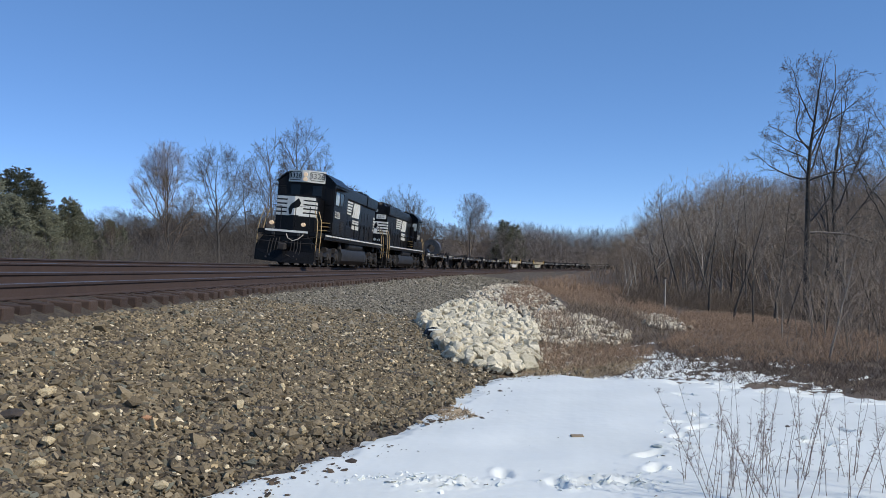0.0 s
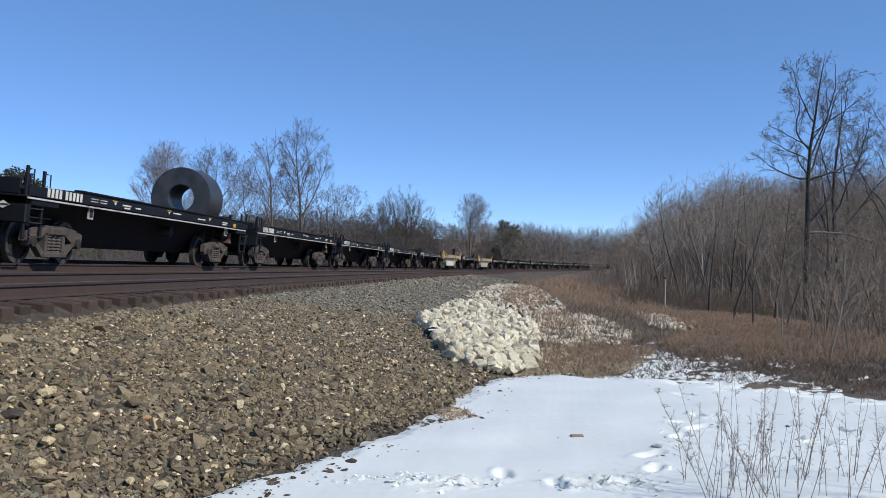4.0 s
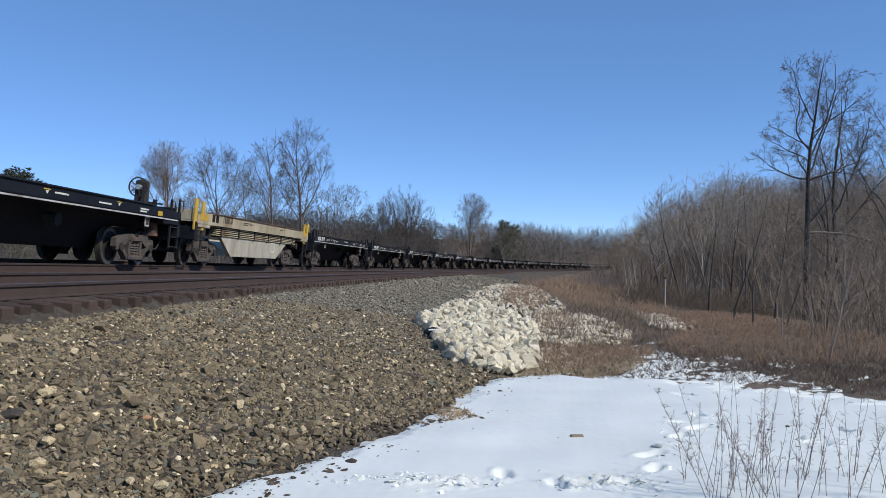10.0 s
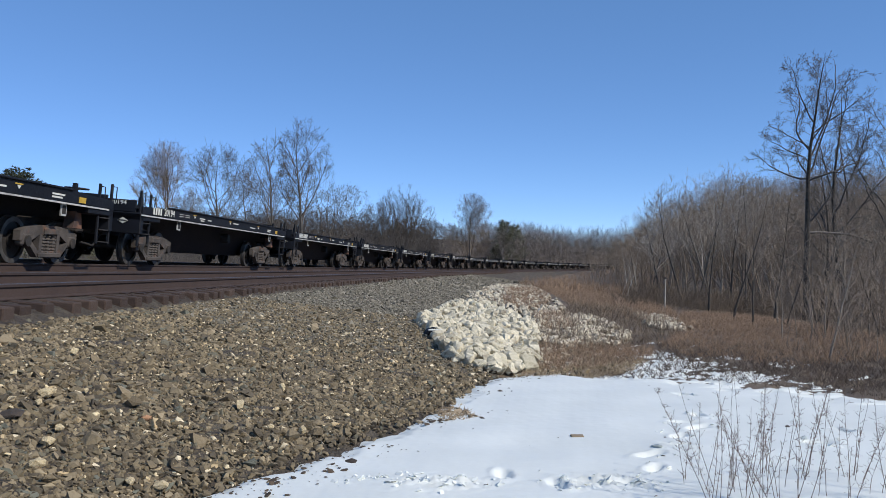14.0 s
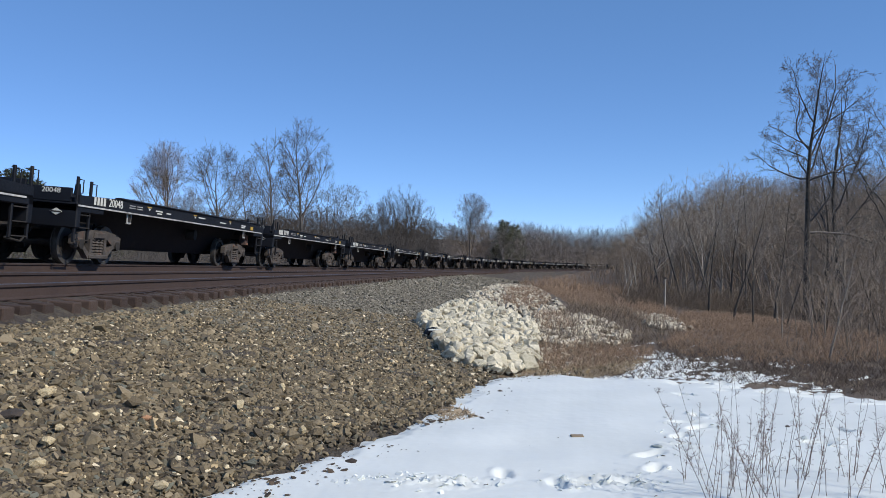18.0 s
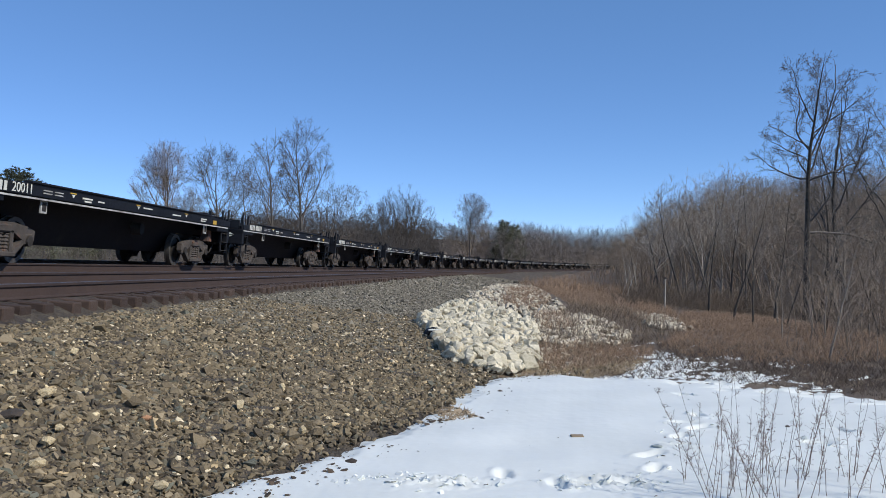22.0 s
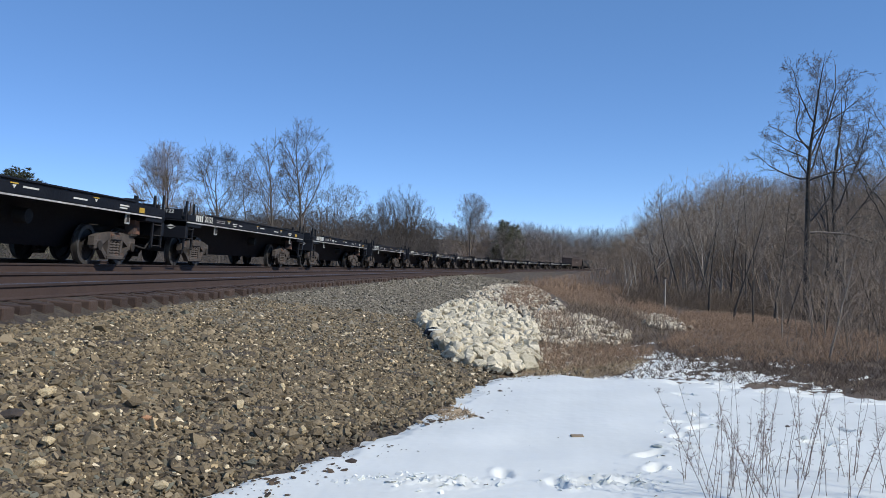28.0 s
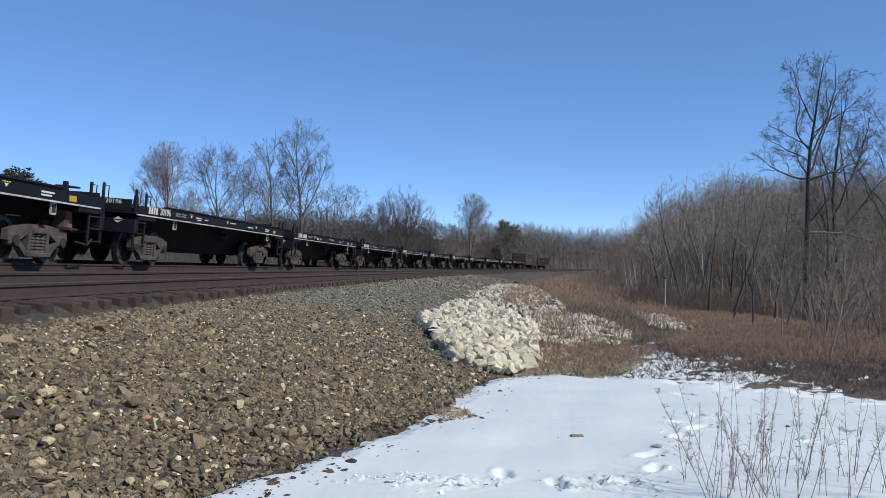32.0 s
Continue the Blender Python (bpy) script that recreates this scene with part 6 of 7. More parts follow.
OLD = dict(BROAD, levels=5, thin=0.0048, segs=(9, 9, 7, 4, 3), kids=(4, 8, 9, 7), bare=0.60, bend=(0.06, 0.19, 0.20, 0.22, 0.2), angle=((0.35, 0.7), (0.45, 1.0), (0.4, 0.9), (0.35, 0.8)), girth=0.0140, shrink=0.55,
           ratio=(0.26, 0.42, 0.46, 0.45), lean=0.01, dome=(0.36, 0.15, 1.02), lift=(0.02, 0.02, 0.04, 0.02, 0.0))
WOOD = dict(levels=4, segs=(8, 6, 4, 2), kids=(13, 8, 7), bare=0.20, cone=0.35, angle=((0.45, 0.95), (0.45, 0.95), (0.4, 0.9)), ratio=(0.42, 0.48, 0.48), shrink=0.5,
            bend=(0.06, 0.12, 0.15, 0.18), lift=(0.03, 0.07, 0.04, 0.02), thin=0.0085, girth=0.0115, lean=0.10, dome=(0.34, 0.05, 1.0))
TINY = dict(WOOD, levels=3, segs=(4, 2, 1), kids=(13, 8), thin=0.019, bare=0.15, ratio=(0.40, 0.55), angle=((0.4, 0.9), (0.4, 0.9)), bend=(0.05, 0.1, 0.1), lift=(0.02, 0.05, 0.02), dome=(0.36, -0.1, 1.0))
LIGHT = dict(WOOD, segs=(5, 3, 2, 1), kids=(10, 7, 4), thin=0.012, ratio=(0.42, 0.5, 0.6))
SAPLING = dict(WOOD, segs=(7, 4, 3, 2), kids=(11, 5, 4), bare=0.25, ratio=(0.26, 0.45, 0.42), bend=(0.06, 0.14, 0.18, 0.2), thin=0.0055, girth=0.0075, lean=0.09, dome=(0.26, 0.0, 1.02))
SHRUB = dict(WOOD, stems=5, levels=3, segs=(4, 2, 1), kids=(6, 3), bare=0.2, ratio=(0.36, 0.5), bend=(0.12, 0.2, 0.25), lift=(0.02, 0.05, 0.02), angle=((0.4, 0.9), (0.4, 1.0)), thin=0.006, girth=0.006, lean=0.40, dome=(0.6, -0.3, 1.0))


def tree(name, meshes, x, y, height, label, group="", turn=0.0, base=None):
    made = meshes[2]
    z = float(bank_z(np.float64(x), np.float64(y))) if base is None else base
    t = thing(name, Matrix.LocRotScale((x, y, z - 0.05), Euler((0, 0, turn)), (height / made,) * 3), label, "tree", group)
    part("trunk", meshes[0], None, t)
    part("crown", meshes[1], None, t)
    return t


def joined_trees(name, kinds, pos, height, mat, label, seed, category="woods"):
    """Many turned and scaled copies of a few trees in one mesh."""
    r = np.random.RandomState(seed)
    pick = r.randint(0, len(kinds), len(pos))
    vs, fs, base = [], [], 0
    for k, (trunk, crown, made) in enumerate(kinds):
        i = np.where(pick == k)[0]
        if not len(i):
            continue
        V, F, at = [], [], 0
        for me in (trunk, crown):
            co = np.empty(len(me.vertices) * 3, np.float32)
            me.vertices.foreach_get("co", co)
            ix = np.empty(len(me.loops), np.int32)
            me.loops.foreach_get("vertex_index", ix)
            V.append(co.reshape(-1, 3))
            F.append(ix.reshape(-1, 4) + at)
            at += len(co) // 3
        V, F = np.concatenate(V), np.concatenate(F)
        a = r.uniform(0, 6.283, len(i))
        sc = height[i] / made
        c, s = np.cos(a) * sc, np.sin(a) * sc
        X = V[None, :, 0] * c[:, None] - V[None, :, 1] * s[:, None]
        Y = V[None, :, 0] * s[:, None] + V[None, :, 1] * c[:, None]
        v = np.stack([X, Y, V[None, :, 2] * sc[:, None]], -1) + pos[i][:, None, :]
        vs.append(v.reshape(-1, 3))
        fs.append((F[None] + (np.arange(len(i)) * len(V))[:, None, None] + base).reshape(-1, 4))
        base += len(i) * len(V)
    return tagged(new(name, quick_mesh(name, np.concatenate(vs), np.concatenate(fs), mat)), label, category, kind="stuff")


def at_bearing(px, dist):
    """A place at that distance ahead, px being the bearing as steps of 1/1500 right of the view's axis."""
    return px / 1500 * dist, dist


broad = [tree_mesh(101 + i, 14, BROAD, M_BARK, M_TWIG) for i in range(2)]
tall = [tree_mesh(205 + i, 15, TALL, M_BARK, M_TWIG) for i in range(2)]
low_tree = [tree_mesh(108 + i, 9, LOW, M_BARK, M_TWIG) for i in range(2)]
fan = [tree_mesh(111 + i, 12, FAN, M_BARK, M_TWIG) for i in range(2)]
round_tree = tree_mesh(115, 13, ROUND, M_BARK, M_TWIG_WOOD)
old = [tree_mesh(121, 17, dict(OLD, limbs=((0.56, -106, -40, 0.20), (0.57, -22, -30, 0.11), (0.67, -40, -74, 0.16), (0.66, -46, -10, 0.24), (0.76, -38, -22, 0.21), (0.57, 26, 8, 0.36), (0.55, 66, 88, 0.19), (0.63, 38, 14, 0.32), (0.72, 45, 30, 0.20), (0.36, 90, 128, 0.32), (0.40, 50, 30, 0.14))), M_BARK_DARK, M_TWIG_DARK),
       tree_mesh(122, 17, dict(OLD, limbs=((0.36, -34, -12, 0.30), (0.50, 30, 12, 0.40), (0.58, -30, -12, 0.32), (0.66, 40, 20, 0.26), (0.30, 75, 40, 0.30), (0.42, 62, 20, 0.30))), M_BARK_DARK, M_TWIG_DARK)]
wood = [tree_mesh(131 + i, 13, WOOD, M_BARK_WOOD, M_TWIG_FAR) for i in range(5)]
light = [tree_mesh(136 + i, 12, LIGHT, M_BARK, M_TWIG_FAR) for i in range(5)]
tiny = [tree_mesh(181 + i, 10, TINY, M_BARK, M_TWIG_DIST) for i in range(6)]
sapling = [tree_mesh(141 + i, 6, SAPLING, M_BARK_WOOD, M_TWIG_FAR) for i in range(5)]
shrub = [tree_mesh(146 + i, 2, SHRUB, M_BARK, M_TWIG_FAR) for i in range(5)]
pale = [tree_mesh(151 + i, 8, dict(SAPLING, kids=(8, 4, 3)), M_BIRCH, M_TWIG_FAR) for i in range(2)]


def top_height(top_px, dist, base):
    return (478 - top_px) / 1500 * dist + EYE - base


LONE = [(-486, 90, 243, [round_tree], 0, "dense round-crowned bare tree beyond the tracks"), (-398, 84, 240, broad, 0, "bare spreading tree beyond the tracks"),
        (-305, 88, 222, tall, 1, "bare tree with a bare lower trunk beyond the tracks"), (-247, 92, 204, tall, 0, "tall bare tree beyond the tracks"),
        (-184, 100, 322, low_tree, 0, "low bare spreading tree beyond the tracks"), (-69, 140, 324, fan, 1, "bushy bare tree at the field's edge"),
        (48, 190, 338, [round_tree], 0, "round-headed bare tree at the far field's edge"), (-345, 110, 296, broad, 1, "slender bare tree beyond the tracks"),
        (-590, 80, 360, broad, 1, "small bare tree beside the pines"), (-120, 150, 350, broad, 0, "small bare tree at the field's edge"),
        (-275, 95, 320, low_tree, 1, "bare tree beyond the tracks"), (-20, 200, 385, broad, 1, "small bare tree at the field's edge")]
for px, dist, top, kind, i, label in LONE:
    x, y = at_bearing(px, dist)
    base = float(bank_z(np.float64(x), np.float64(y)))
    tree("bare_tree", kind[i], x, y, top_height(top, dist, base), label, turn=px * 0.7)
for px, dist, top, i, turn in ((640, 37, 104, 0, -0.40), (664, 38, 255, 1, 2.6), (720, 39, 132, 1, -0.45), (700, 60, 200, 1, 2.4), (776, 38, 165, 1, 3.6)):
    x, y = at_bearing(px, dist)
    base = float(bank_z(np.float64(x), np.float64(y)))
    tree("old_bare_tree", old[i], x, y, top_height(top, dist, base), "tall old bare tree with crooked limbs above the woods", turn=turn)

rng = random.Random(77)
WOOD_PX = (265, 310, 370, 470, 560, 640, 800, 1000)
WOOD_TOP = (428, 400, 355, 302, 300, 292, 280, 280)
for i in range(260):
    dist = 28 + 190 * rng.random() ** 1.3
    px = rng.uniform(265, 860)
    x, y = at_bearing(px, dist)
    if dist < 44 and 590 < px < 800:
        continue
    if x < 14 + 0.08 * y or offset_of(x, y)[0] < 14:
        continue
    top = float(np.interp(px, WOOD_PX, WOOD_TOP)) + rng.uniform(-4, 55)
    base = float(bank_z(np.float64(x), np.float64(y)))
    h = min(top_height(top, dist, base), 19)
    tree("woodland_tree", wood[rng.randrange(5)], x, y, max(h, 5), "bare grey-brown woodland tree", "woodland trees", rng.uniform(0, 6.28))
head = [tree_mesh(191 + i, 12, dict(WOOD, kids=(15, 9, 8), thin=0.0062, girth=0.009, bare=0.30, ratio=(0.40, 0.46, 0.46), dome=(0.30, 0.1, 1.0)), M_BARK, M_TWIG_PALE) for i in range(3)]
for i, (px, dist, top) in enumerate(((392, 60, 330), (420, 50, 304), (450, 56, 288), (478, 48, 294), (508, 54, 284), (530, 50, 306), (560, 60, 300), (368, 70, 352))):
    x, y = at_bearing(px, dist)
    tree("woodland_tree", head[i % 3], x, y, top_height(top, dist, on_bank(x, y, 0)), "pale grey round-headed bare tree in the woods", "woodland trees", px * 0.3)
dark = [tree_mesh(171 + i, 12, dict(WOOD, kids=(9, 6, 5), girth=0.010, bare=0.35), M_BARK_DARK, M_TWIG_FAR) for i in range(3)]
for i, (px, dist, top) in enumerate(((470, 34, 330), (512, 30, 322), (548, 27, 345), (584, 33, 300), (606, 26, 400), (661, 29, 385), (676, 24, 430), (706, 31, 375), (724, 25, 420), (752, 28, 390), (772, 23, 410))):
    x, y = at_bearing(px, dist)
    tree("woodland_tree", dark[i % 3], x, y, top_height(top, dist, float(bank_z(np.float64(x), np.float64(y)))), "dark-trunked bare tree at the front of the woods", "woodland trees", px * 0.4)
for i in range(84):
    dist = 13.5 + 26 * rng.random()
    px = rng.uniform(330, 840)
    x, y = at_bearing(px, dist)
    if x < float(np.interp(y, (12, 16, 22, 30, 40), (6.2, 6.6, 8.5, 11, 14))):
        continue
    tree("sapling", sapling[rng.randrange(5)], x, y, max(1.2, top_height(rng.uniform(340, 560), dist, float(bank_z(np.float64(x), np.float64(y))))), "thin bare sapling at the edge of the woods", "edge saplings", rng.uniform(0, 6.28))


# ---- brush, grass and far woods ----
def stalks(name, pos, height, mat, label, seed, lean=0.35, thick=0.006, forks=2, category="brush"):
    """Many thin leaning stalks, each a bent three-sided blade with side twigs."""
    r = np.random.RandomState(seed)
    P = np.repeat(pos, forks + 1, axis=0)
    H = np.repeat(height, forks + 1) * np.tile([1.0] + [0.6] * forks, len(pos))
    n = len(P)
    d = np.stack([r.normal(0, lean, n), r.normal(0, lean, n), np.ones(n)], -1)
    d /= np.linalg.norm(d, axis=1)[:, None]
    start = P + d * (r.uniform(0, 0.35, n) * H * np.tile([0.0] + [1.0] * forks, len(pos)))[:, None]
    mid = start + d * (H * 0.55)[:, None]
    tip = mid + (d + r.normal(0, 0.25, (n, 3))) * (H * 0.45)[:, None]
    a = np.stack([d[:, 1], -d[:, 0] + 0.3, r.uniform(-0.2, 0.2, n)], -1)
    a /= np.linalg.norm(a, axis=1)[:, None] + 1e-9
    b = np.cross(d, a)
    vs = []
    for c, w in ((start, thick), (mid, thick * 0.75)):
        for j in range(3):
            vs.append(c + (a * math.cos(2.094 * j) + b * math.sin(2.094 * j)) * w)
    vs.append(tip)
    v = np.stack(vs, 1).reshape(-1, 3)
    f = []
    for j in range(3):
        k = (j + 1) % 3
        f += [(j, k, 3 + k), (j, 3 + k, 3 + j), (3 + j, 3 + k, 6)]
    f = (np.array(f)[None] + (np.arange(n) * 7)[:, None, None]).reshape(-1, 3)
    return tagged(new(name, quick_mesh(name, v, f, mat)), label, category, kind="stuff")


def area(shape, n, seed):
    r = np.random.RandomState(seed)
    xs, ys = np.array([p[0] for p in shape]), np.array([p[1] for p in shape])
    x, y = r.uniform(xs.min(), xs.max(), n * 5), r.uniform(ys.min(), ys.max(), n * 5)
    k = in_shape(x, y, shape)
    x, y = x[k][:n], y[k][:n]
    return np.stack([x, y, bank_z(x, y) - 0.03], -1), r


p, r = area([(4.9, 33), (8.6, 80), (19, 92), (13, 57), (9, 33), (7.0, 22), (5.6, 25)], 6500, 51)
stalks("bank_brush", p, r.uniform(0.15, 0.45, len(p)), M_BRUSH, "dense red-brown dry brush on the bank", 52, 0.6, 0.008)
p, r = area([(2.0, 17), (4.5, 30), (6.5, 30), (6.0, 21), (4, 17.5)], 620, 53)
stalks("bank_brush", p, r.uniform(0.2, 0.7, len(p)), M_BRUSH_GREY, "grey dead stalks between the rubble", 54, 0.5, 0.006)
p, r = area([(1.45, 13.5), (1.8, 16.2), (3.2, 17.4), (4.2, 16.5), (3.2, 14.6), (2.0, 13.3)], 1100, 87)
stalks("bank_brush", p, r.uniform(0.10, 0.36, len(p)), M_BRUSH, "red-brown stalks at the foot of the rubble", 88, 0.8, 0.004)
p, r = area([(1.85, 15.6), (2.0, 18.2), (3.1, 19.2), (3.3, 16.8)], 260, 89)
stalks("bank_brush", p, r.uniform(0.15, 0.42, len(p)), M_BRUSH_GREY, "grey dead stalks between the rubble", 90, 0.7, 0.005)
p, r = area([(2.1, 18.2), (2.4, 22.5), (3.2, 24), (3.0, 19.5)], 420, 91)
stalks("bank_brush", p, r.uniform(0.15, 0.40, len(p)), M_BRUSH, "low red-brown dry brush growing over the rubble", 92, 0.8, 0.007)
p, r = area([(1.7, 27), (2.2, 33), (3.6, 48), (6.6, 62), (5.2, 42), (3.6, 29.5), (2.5, 25)], 1500, 85)
stalks("bank_brush", p, r.uniform(0.12, 0.42, len(p)), M_BRUSH, "low red-brown dry brush growing over the rubble", 86, 0.8, 0.008)
p, r = area([(4.6, 18.2), (6.5, 23), (9, 32), (16, 40), (14, 26), (9, 16), (6, 14), (4.5, 16)], 8000, 55)
stalks("bank_brush", p, r.uniform(0.10, 0.34, len(p)), M_BRUSH, "red-brown brambles along the edge of the woods", 56, 0.8, 0.0045)
p, r = area([(1.6, 14), (3.0, 14.2), (5.0, 12.8), (6.0, 10.6), (9, 9), (9.5, 16), (6, 18.5), (3, 17.5)], 2300, 57)
stalks("field_weeds", p, r.uniform(0.06, 0.30, len(p)), M_WEED, "short dead weeds poking through patchy snow", 58, 0.6, 0.004)
p, r = area([(3.6, 12.6), (5.3, 11.2), (6.3, 8.6), (7.0, 7.0), (10, 7), (10, 12), (6, 15), (4, 14.5), (1.4, 12.8)], 3600, 83)
stalks("field_weeds", p, r.uniform(0.03, 0.16, len(p)), M_WEED, "dark scrubby weeds at the snow's ragged edge", 84, 0.9, 0.004)
p, r = area([(1.0, 12.4), (2.2, 12.6), (3.0, 13.6), (3.6, 15.0), (2.4, 16.2), (1.4, 13.8)], 2600, 59)
stalks("dry_grass", p, r.uniform(0.06, 0.2, len(p)), M_STRAW, "flattened straw-coloured grass by the snow's edge", 60, 1.2, 0.003)
p, r = area([(-0.14, 9.5), (0.02, 9.75), (0.30, 9.4), (0.32, 8.95), (0.0, 8.85)], 170, 61)
p[:, 2] = snow_z(p[:, 0], p[:, 1]) - 0.01
stalks("dry_grass", p, r.uniform(0.04, 0.12, len(p)), M_STRAW, "small tuft of straw grass in the snow", 62, 1.6, 0.0035)
scatter_stones("leaf_scraps", p + np.array([0, 0, 0.008]), 0.024 * np.exp(r.normal(0, 0.4, len(p))), M_STRAW, 63, "dead leaves and scraps round the straw tuft", 0.4, GRIT)
p, r = area([(6.4, 11), (16, 12), (40, 40), (60, 90), (40, 120), (20, 60), (10, 22), (7.0, 15)], 650, 63)
joined_trees("wood_floor_brush", shrub, p, r.uniform(0.5, 2.3, len(p)), M_TWIG_WOOD, "tangled grey-brown undergrowth in the woods", 64, "brush")
p, r = area([(-14, 10), (-60, 60), (-80, 120), (-20, 260), (10, 260), (-8, 60)], 2000, 65)
stalks("field_brush", p, r.uniform(0.4, 1.3, len(p)), M_WEED, "brown winter brush beyond the tracks", 66, 0.4, 0.018)
p, r = area([(-30, 70), (-90, 100), (-60, 150), (12, 260), (30, 260), (-2, 110)], 1200, 67)
stalks("hedgerow", p, r.uniform(1.5, 4.5, len(p)), M_TWIG_HAZE, "thicket of bare bushes along the field", 68, 0.35, 0.03, forks=4)

p, r = area([(5, 62), (16, 131), (30, 187), (60, 250), (80, 250), (45, 160), (24, 90), (13, 57)], 2600, 81)
stalks("bank_brush", p, r.uniform(0.4, 1.5, len(p)), M_BRUSH, "red-brown dry brush along the line", 82, 0.45, 0.02)
for px, dist, top in ((322, 46, 445), (330, 47, 436), (335, 45, 452), (341, 48, 440), (316, 60, 450)):
    x, y = at_bearing(px, dist)
    tree("pale_sapling", pale[px % 2], x, y, top_height(top, dist, float(bank_z(np.float64(x), np.float64(y)))), "pale-barked bare sapling at the edge of the woods", "edge saplings", px)
x, y = at_bearing(392, 34)
z = float(bank_z(np.float64(x), np.float64(y)))
marker = thing("marker_post", pose(x, y, z - 0.1, 0, 1.5, 0), "slim white marker post in the brush", "post")
part("pole", Build().tube([(0, 0, 0), (0, 0, 1.35 - z)], 0.024, 10), M_BIRCH, marker, smooth=True)
part("cap", Build().tube([(0, 0, 1.35 - z), (0, 0, 1.38 - z), (0, 0, 1.40 - z)], [0.055, 0.055, 0.02], 10), M_GRIME, marker, smooth=True)

# far woods: many small bare trees joined
def far_trees(name, pos, height, label, seed, forks=70, thick=0.10, mat=M_TWIG_HAZE, wide=0.08):
    r = np.random.RandomState(seed)
    n = len(pos)
    P = np.repeat(pos, forks + 1, axis=0)
    H = np.repeat(height, forks + 1)
    first = np.tile([1.0] + [0.0] * forks, n)
    t = r.uniform(0.10, 0.82, len(P)) * (1 - first)
    d = np.stack([r.normal(0, 0.55, len(P)), r.normal(0, 0.55, len(P)), np.abs(r.normal(0.75, 0.3, len(P)))], -1)
    d = d * (1 - first)[:, None] + np.array([0, 0, 1.0]) * first[:, None]
    d /= np.linalg.norm(d, axis=1)[:, None]
    ln = H * np.where(first > 0, 0.95, r.uniform(0.16, 0.36, len(P)) * (1.15 - 0.75 * t))
    a = P + np.stack([r.normal(0, wide, len(P)) * H * (1 - first), r.normal(0, wide, len(P)) * H * (1 - first), t * H], -1)
    b = a + d * ln[:, None]
    side = np.cross(d, np.stack([r.normal(0, 1, len(P)), r.normal(0, 1, len(P)), r.normal(0, 1, len(P))], -1))
    side /= np.linalg.norm(side, axis=1)[:, None]
    other = np.cross(d, side)
    w = (thick * np.where(first > 0, 1.0, 0.55) * np.repeat(height, forks + 1) / 10)[:, None]
    v = np.stack([a + side * w, a - side * 0.5 * w + other * 0.87 * w, a - side * 0.5 * w - other * 0.87 * w, b], 1).reshape(-1, 3)
    f = (np.array([(0, 1, 3), (1, 2, 3), (2, 0, 3)])[None] + (np.arange(len(P)) * 4)[:, None, None]).reshape(-1, 3)
    return tagged(new(name, quick_mesh(name, v, f, mat)), label, "woods", kind="stuff")


def bearings(n, px0, px1, d0, d1, seed):
    r = np.random.RandomState(seed)
    px, dist = r.uniform(px0, px1, n), r.uniform(d0, d1, n)
    x, y = px / 1500 * dist, dist
    k = (offset_of(x, y)[0] < -7) | (offset_of(x, y)[0] > 12)
    x, y, px, dist = x[k], y[k], px[k], dist[k]
    return np.stack([x, y, bank_z(x, y) - 0.2], -1), px, dist, r


pos, px, dist, r = bearings(1000, -320, 420, 240, 420, 71)
top = np.interp(px, (-320, -60, 40, 120, 200, 330), (412, 400, 390, 386, 396, 398)) + r.uniform(0, 38, len(px))
joined_trees("far_woods", tiny, pos, np.clip((478 - top) / 1500 * dist + EYE - pos[:, 2], 2.5, 25), M_TWIG_DIST, "brown leafless woods on the far rise, paled in colour for haze", 72)
pos, px, dist, r = bearings(1400, -900, -10, 100, 200, 73)
top = np.interp(px, (-900, -620, -400, -200, -60), (352, 368, 358, 358, 380)) + 66 * r.uniform(0, 1, len(px)) ** 0.8
joined_trees("far_woods", tiny, pos, np.clip((478 - top) / 1500 * dist + EYE - pos[:, 2], 1.5, 25), M_TWIG_HAZE, "brown leafless thicket beyond the field", 74)
pos, px, dist, r = bearings(620, -1000, -230, 42, 105, 77)
far_trees("field_thicket", pos, r.uniform(1.4, 3.6, len(px)), "low brown thicket beyond the tracks", 78, forks=60, thick=0.05)
pos, px, dist, r = bearings(260, 330, 620, 36, 75, 79)
joined_trees("edge_thicket", shrub, pos, r.uniform(0.6, 1.7, len(px)), M_BRUSH_GREY, "grey-brown thicket along the edge of the woods", 80)
pos, px, dist, r = bearings(480, 262, 900, 40, 220, 75)
k = pos[:, 0] > 13 + 0.10 * pos[:, 1]
pos, px, dist = pos[k], px[k], dist[k]
top = np.interp(px, (265, 310, 370, 470, 560, 640, 800), (432, 405, 360, 315, 315, 322, 315)) + r.uniform(18, 120, len(px))
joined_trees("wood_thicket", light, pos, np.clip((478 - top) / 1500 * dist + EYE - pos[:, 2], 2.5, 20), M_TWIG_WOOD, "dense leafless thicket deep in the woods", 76)


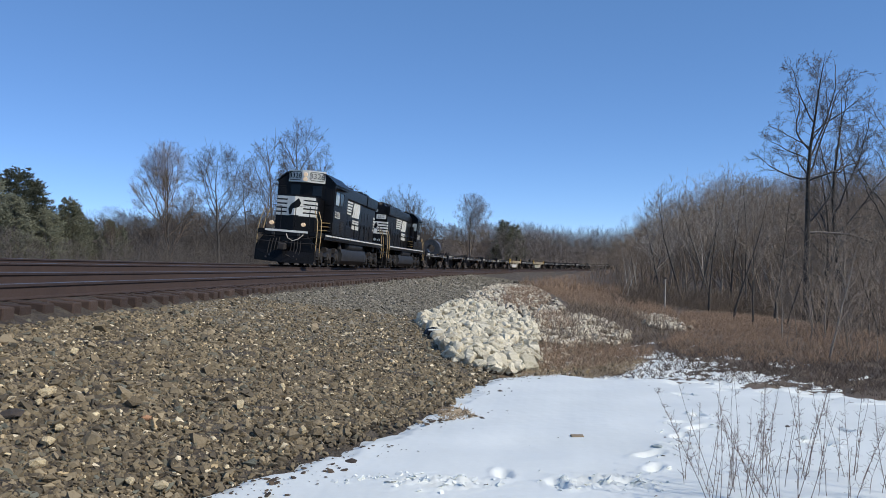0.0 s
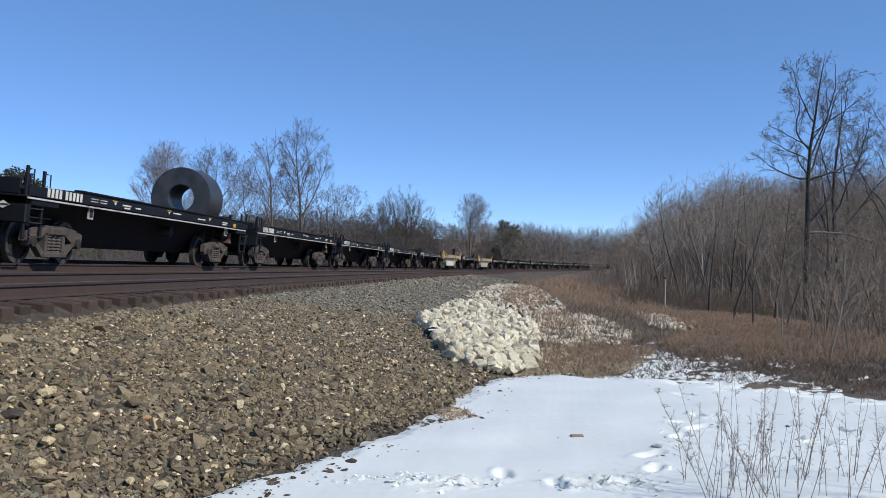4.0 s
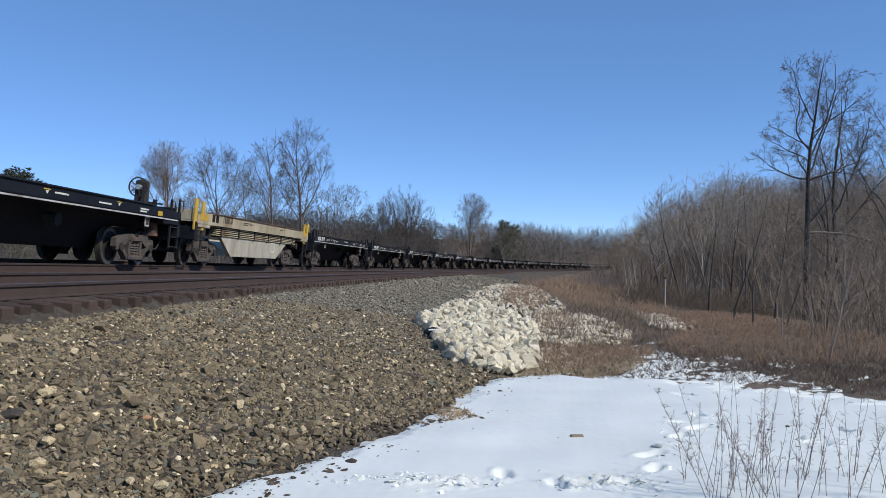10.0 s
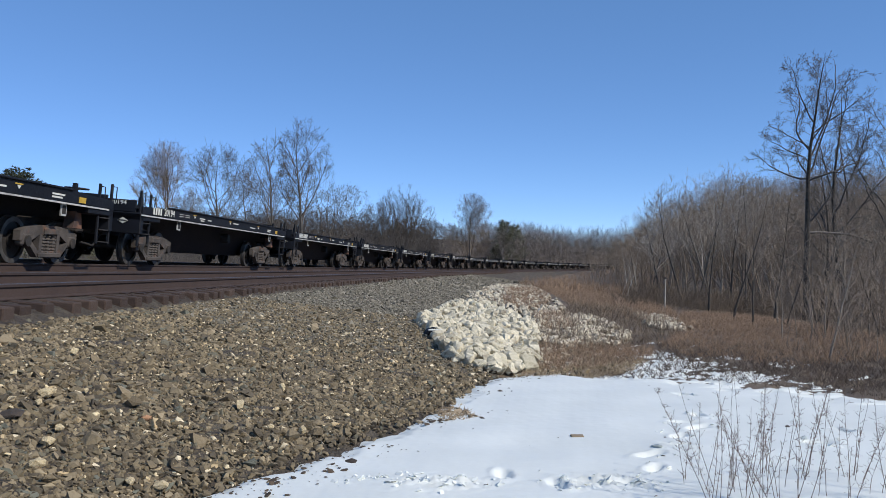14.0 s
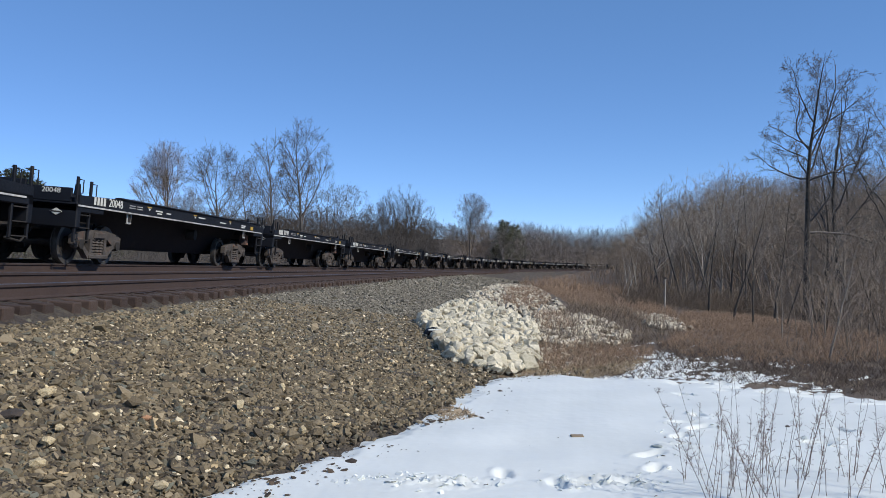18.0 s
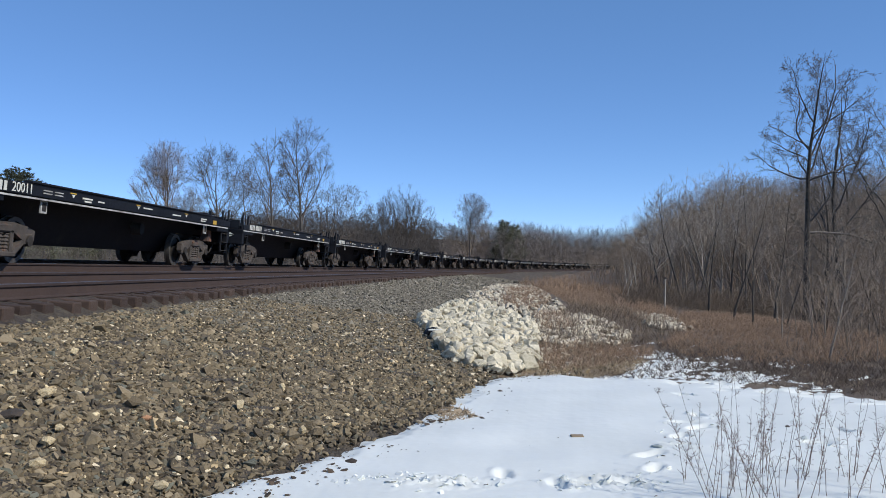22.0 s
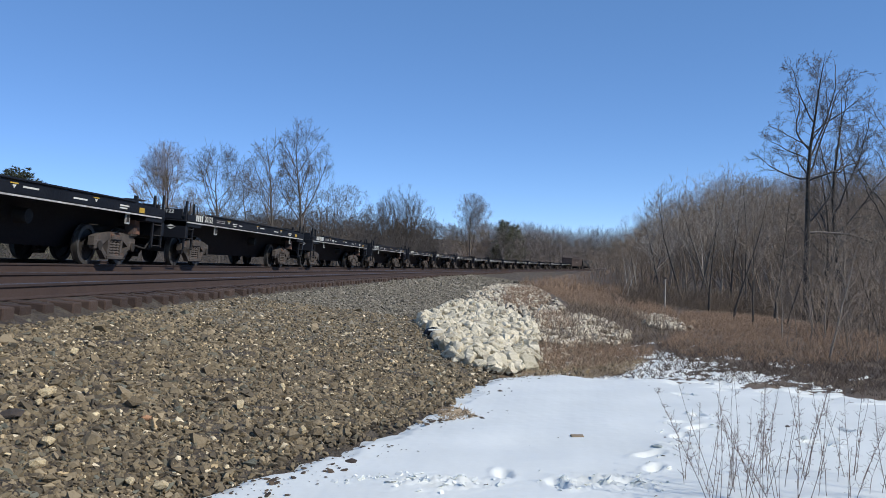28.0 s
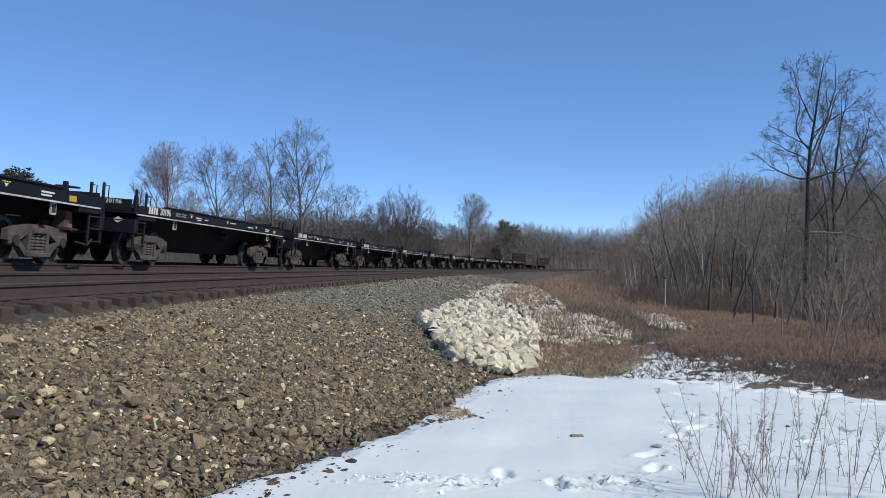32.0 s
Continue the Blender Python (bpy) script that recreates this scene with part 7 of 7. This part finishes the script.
# ---- pines ----
def pine_mesh(seed, h):
    r = random.Random(seed)
    trunk = Build().tube([(0, 0, -0.3), (0.05, 0, h * 0.5), (0, 0.05, h)], [h * 0.02, h * 0.012, 0.02], 7, False)
    P, D, L = [], [], []
    z = h * 0.06
    while z < h * 0.99:
        reach = h * 0.34 * (1 - z / h) ** 0.6 + 0.35
        for k in range(6):
            a = r.uniform(0, 6.28)
            ln = reach * r.uniform(0.55, 1.15)
            d = Vector((math.cos(a), math.sin(a), r.uniform(0.05, 0.35))).normalized()
            zb = z + r.gauss(0, h * 0.02)
            trunk.tube([(0, 0, zb), tuple(Vector((0, 0, zb)) + d * ln)], [0.03, 0.008], 3, False)
            for j in range(int(5 + ln * 6)):
                t = r.uniform(0.3, 1.05)
                P.append(Vector((0, 0, zb)) + d * ln * t + Vector((r.gauss(0, 0.18), r.gauss(0, 0.18), r.gauss(0, 0.16))))
                D.append((d + Vector((r.gauss(0, 0.6), r.gauss(0, 0.6), r.gauss(0.2, 0.4)))).normalized())
        z += h * 0.035
    vs, fs = [], []
    for p, d in zip(P, D):
        for k in range(5):
            e = (d + Vector((r.gauss(0, 0.6), r.gauss(0, 0.6), r.gauss(0, 0.6)))).normalized()
            s = e.orthogonal().normalized() * 0.055
            i = len(vs)
            vs += [p - s, p + s, p + e * r.uniform(0.25, 0.5)]
            fs.append((i, i + 1, i + 2))
    return trunk.mesh("trunk", M_BARK), quick_mesh("crown", np.array([v[:] for v in vs]), fs, M_NEEDLE), h


pines = [pine_mesh(161, 10), pine_mesh(162, 10)]
for px, dist, top, i in ((-742, 70, 302, 0), (-770, 64, 300, 1), (-722, 74, 322, 1), (-795, 62, 322, 0), (-664, 74, 352, 1), (-650, 78, 366, 0), (-690, 72, 378, 0), (-625, 82, 392, 1), (-590, 84, 390, 0), (-760, 60, 345, 1), (-705, 66, 370, 1), (-570, 88, 402, 1), (-640, 80, 400, 0), (-785, 58, 370, 0), (108, 260, 392, 0), (128, 265, 400, 1)):
    x, y = at_bearing(px, dist)
    base = float(bank_z(np.float64(x), np.float64(y)))
    t = tree("pine_tree", pines[i], x, y, top_height(top, dist, base), "dark olive-green pine beyond the tracks", turn=px * 0.9)


# ---- tall dry weeds at the camera's feet ----
def weed(seed, h, lean, fork):
    """A tall thin stem with fine short shoots."""
    q = random.Random(seed)
    b = Build()
    n = 7
    p, d = Vector((0, 0, -0.05)), Vector((lean, q.uniform(-0.1, 0.1), 1)).normalized()
    pts = [p.copy()]
    for i in range(n):
        d = (d + Vector((q.gauss(0, 0.05), q.gauss(0, 0.05), 0))).normalized()
        p = p + d * h / n
        pts.append(p.copy())
    b.tube(pts, [0.0026 * (1 - 0.65 * i / n) for i in range(n + 1)], 5, False)
    shoots = Build()
    for i in range(fork):
        t = q.uniform(0.3, 0.98)
        u = t * n
        k = min(int(u), n - 1)
        a = pts[k].lerp(pts[k + 1], u - k)
        e = (Vector((q.gauss(0, 1), q.gauss(0, 1), q.uniform(0.5, 1.6)))).normalized()
        ln = h * q.uniform(0.02, 0.095) * (1.1 - 0.6 * t)
        m = a + e * ln * 0.5
        c = m + (e + Vector((0, 0, 0.3))).normalized() * ln * 0.5
        shoots.tube([a, m, c], [0.0013, 0.001, 0.0007], 3, False)
        for j in range(2):
            s = a.lerp(c, q.uniform(0.3, 1.0))
            shoots.tube([s, s + Vector((q.gauss(0, 0.02), q.gauss(0, 0.02), q.uniform(0.0, 0.03)))], [0.0009, 0.0009], 3, False)
    return b.mesh("stem", M_STALK, True), shoots.mesh("branching_top", M_STALK)


q = random.Random(9)
WEEDS = [(1.80, 5.7, 0.92, -0.33, 44), (2.15, 5.75, 0.92, 0.0, 40), (2.18, 5.72, 0.75, -0.35, 44), (2.3, 5.6, 0.92, 0.12, 30), (2.36, 5.7, 0.9, 0.16, 28), (2.2, 5.55, 0.55, -0.5, 30), (2.9, 5.6, 0.7, 0.45, 24), (2.6, 5.5, 0.75, 0.5, 20)]
WEEDS += [(q.uniform(1.75, 3.5), q.uniform(5.4, 6.6), q.uniform(0.45, 0.98), q.gauss(0.04, 0.18), q.randint(3, 18)) for _ in range(70)]
for i, (x, y, h, lean, fork) in enumerate(WEEDS):
    a, b = weed(300 + i, h, lean, fork)
    w = thing("dry_weed", pose(x, y, 0.0), "thin dry brown weed stalk standing in the snow", "weed", "weeds in the snow")
    part("stem", a, None, w)
    tagged(part("branching_top", b, None, w), kind="stuff")


# ---- the train's run ----
SPEED, GAIN = 16.22, 0.0104


def motions():
    for ob, s in TRAIN:
        walk(ob, [(float(i), deck(s - SPEED * i - GAIN * i * i / 2)) for i in range(33)])
    walk(coil_ob, [(float(i), deck(78.7 - SPEED * i - GAIN * i * i / 2) @ pose(0, 0, 2.12)) for i in range(33)])


motions()
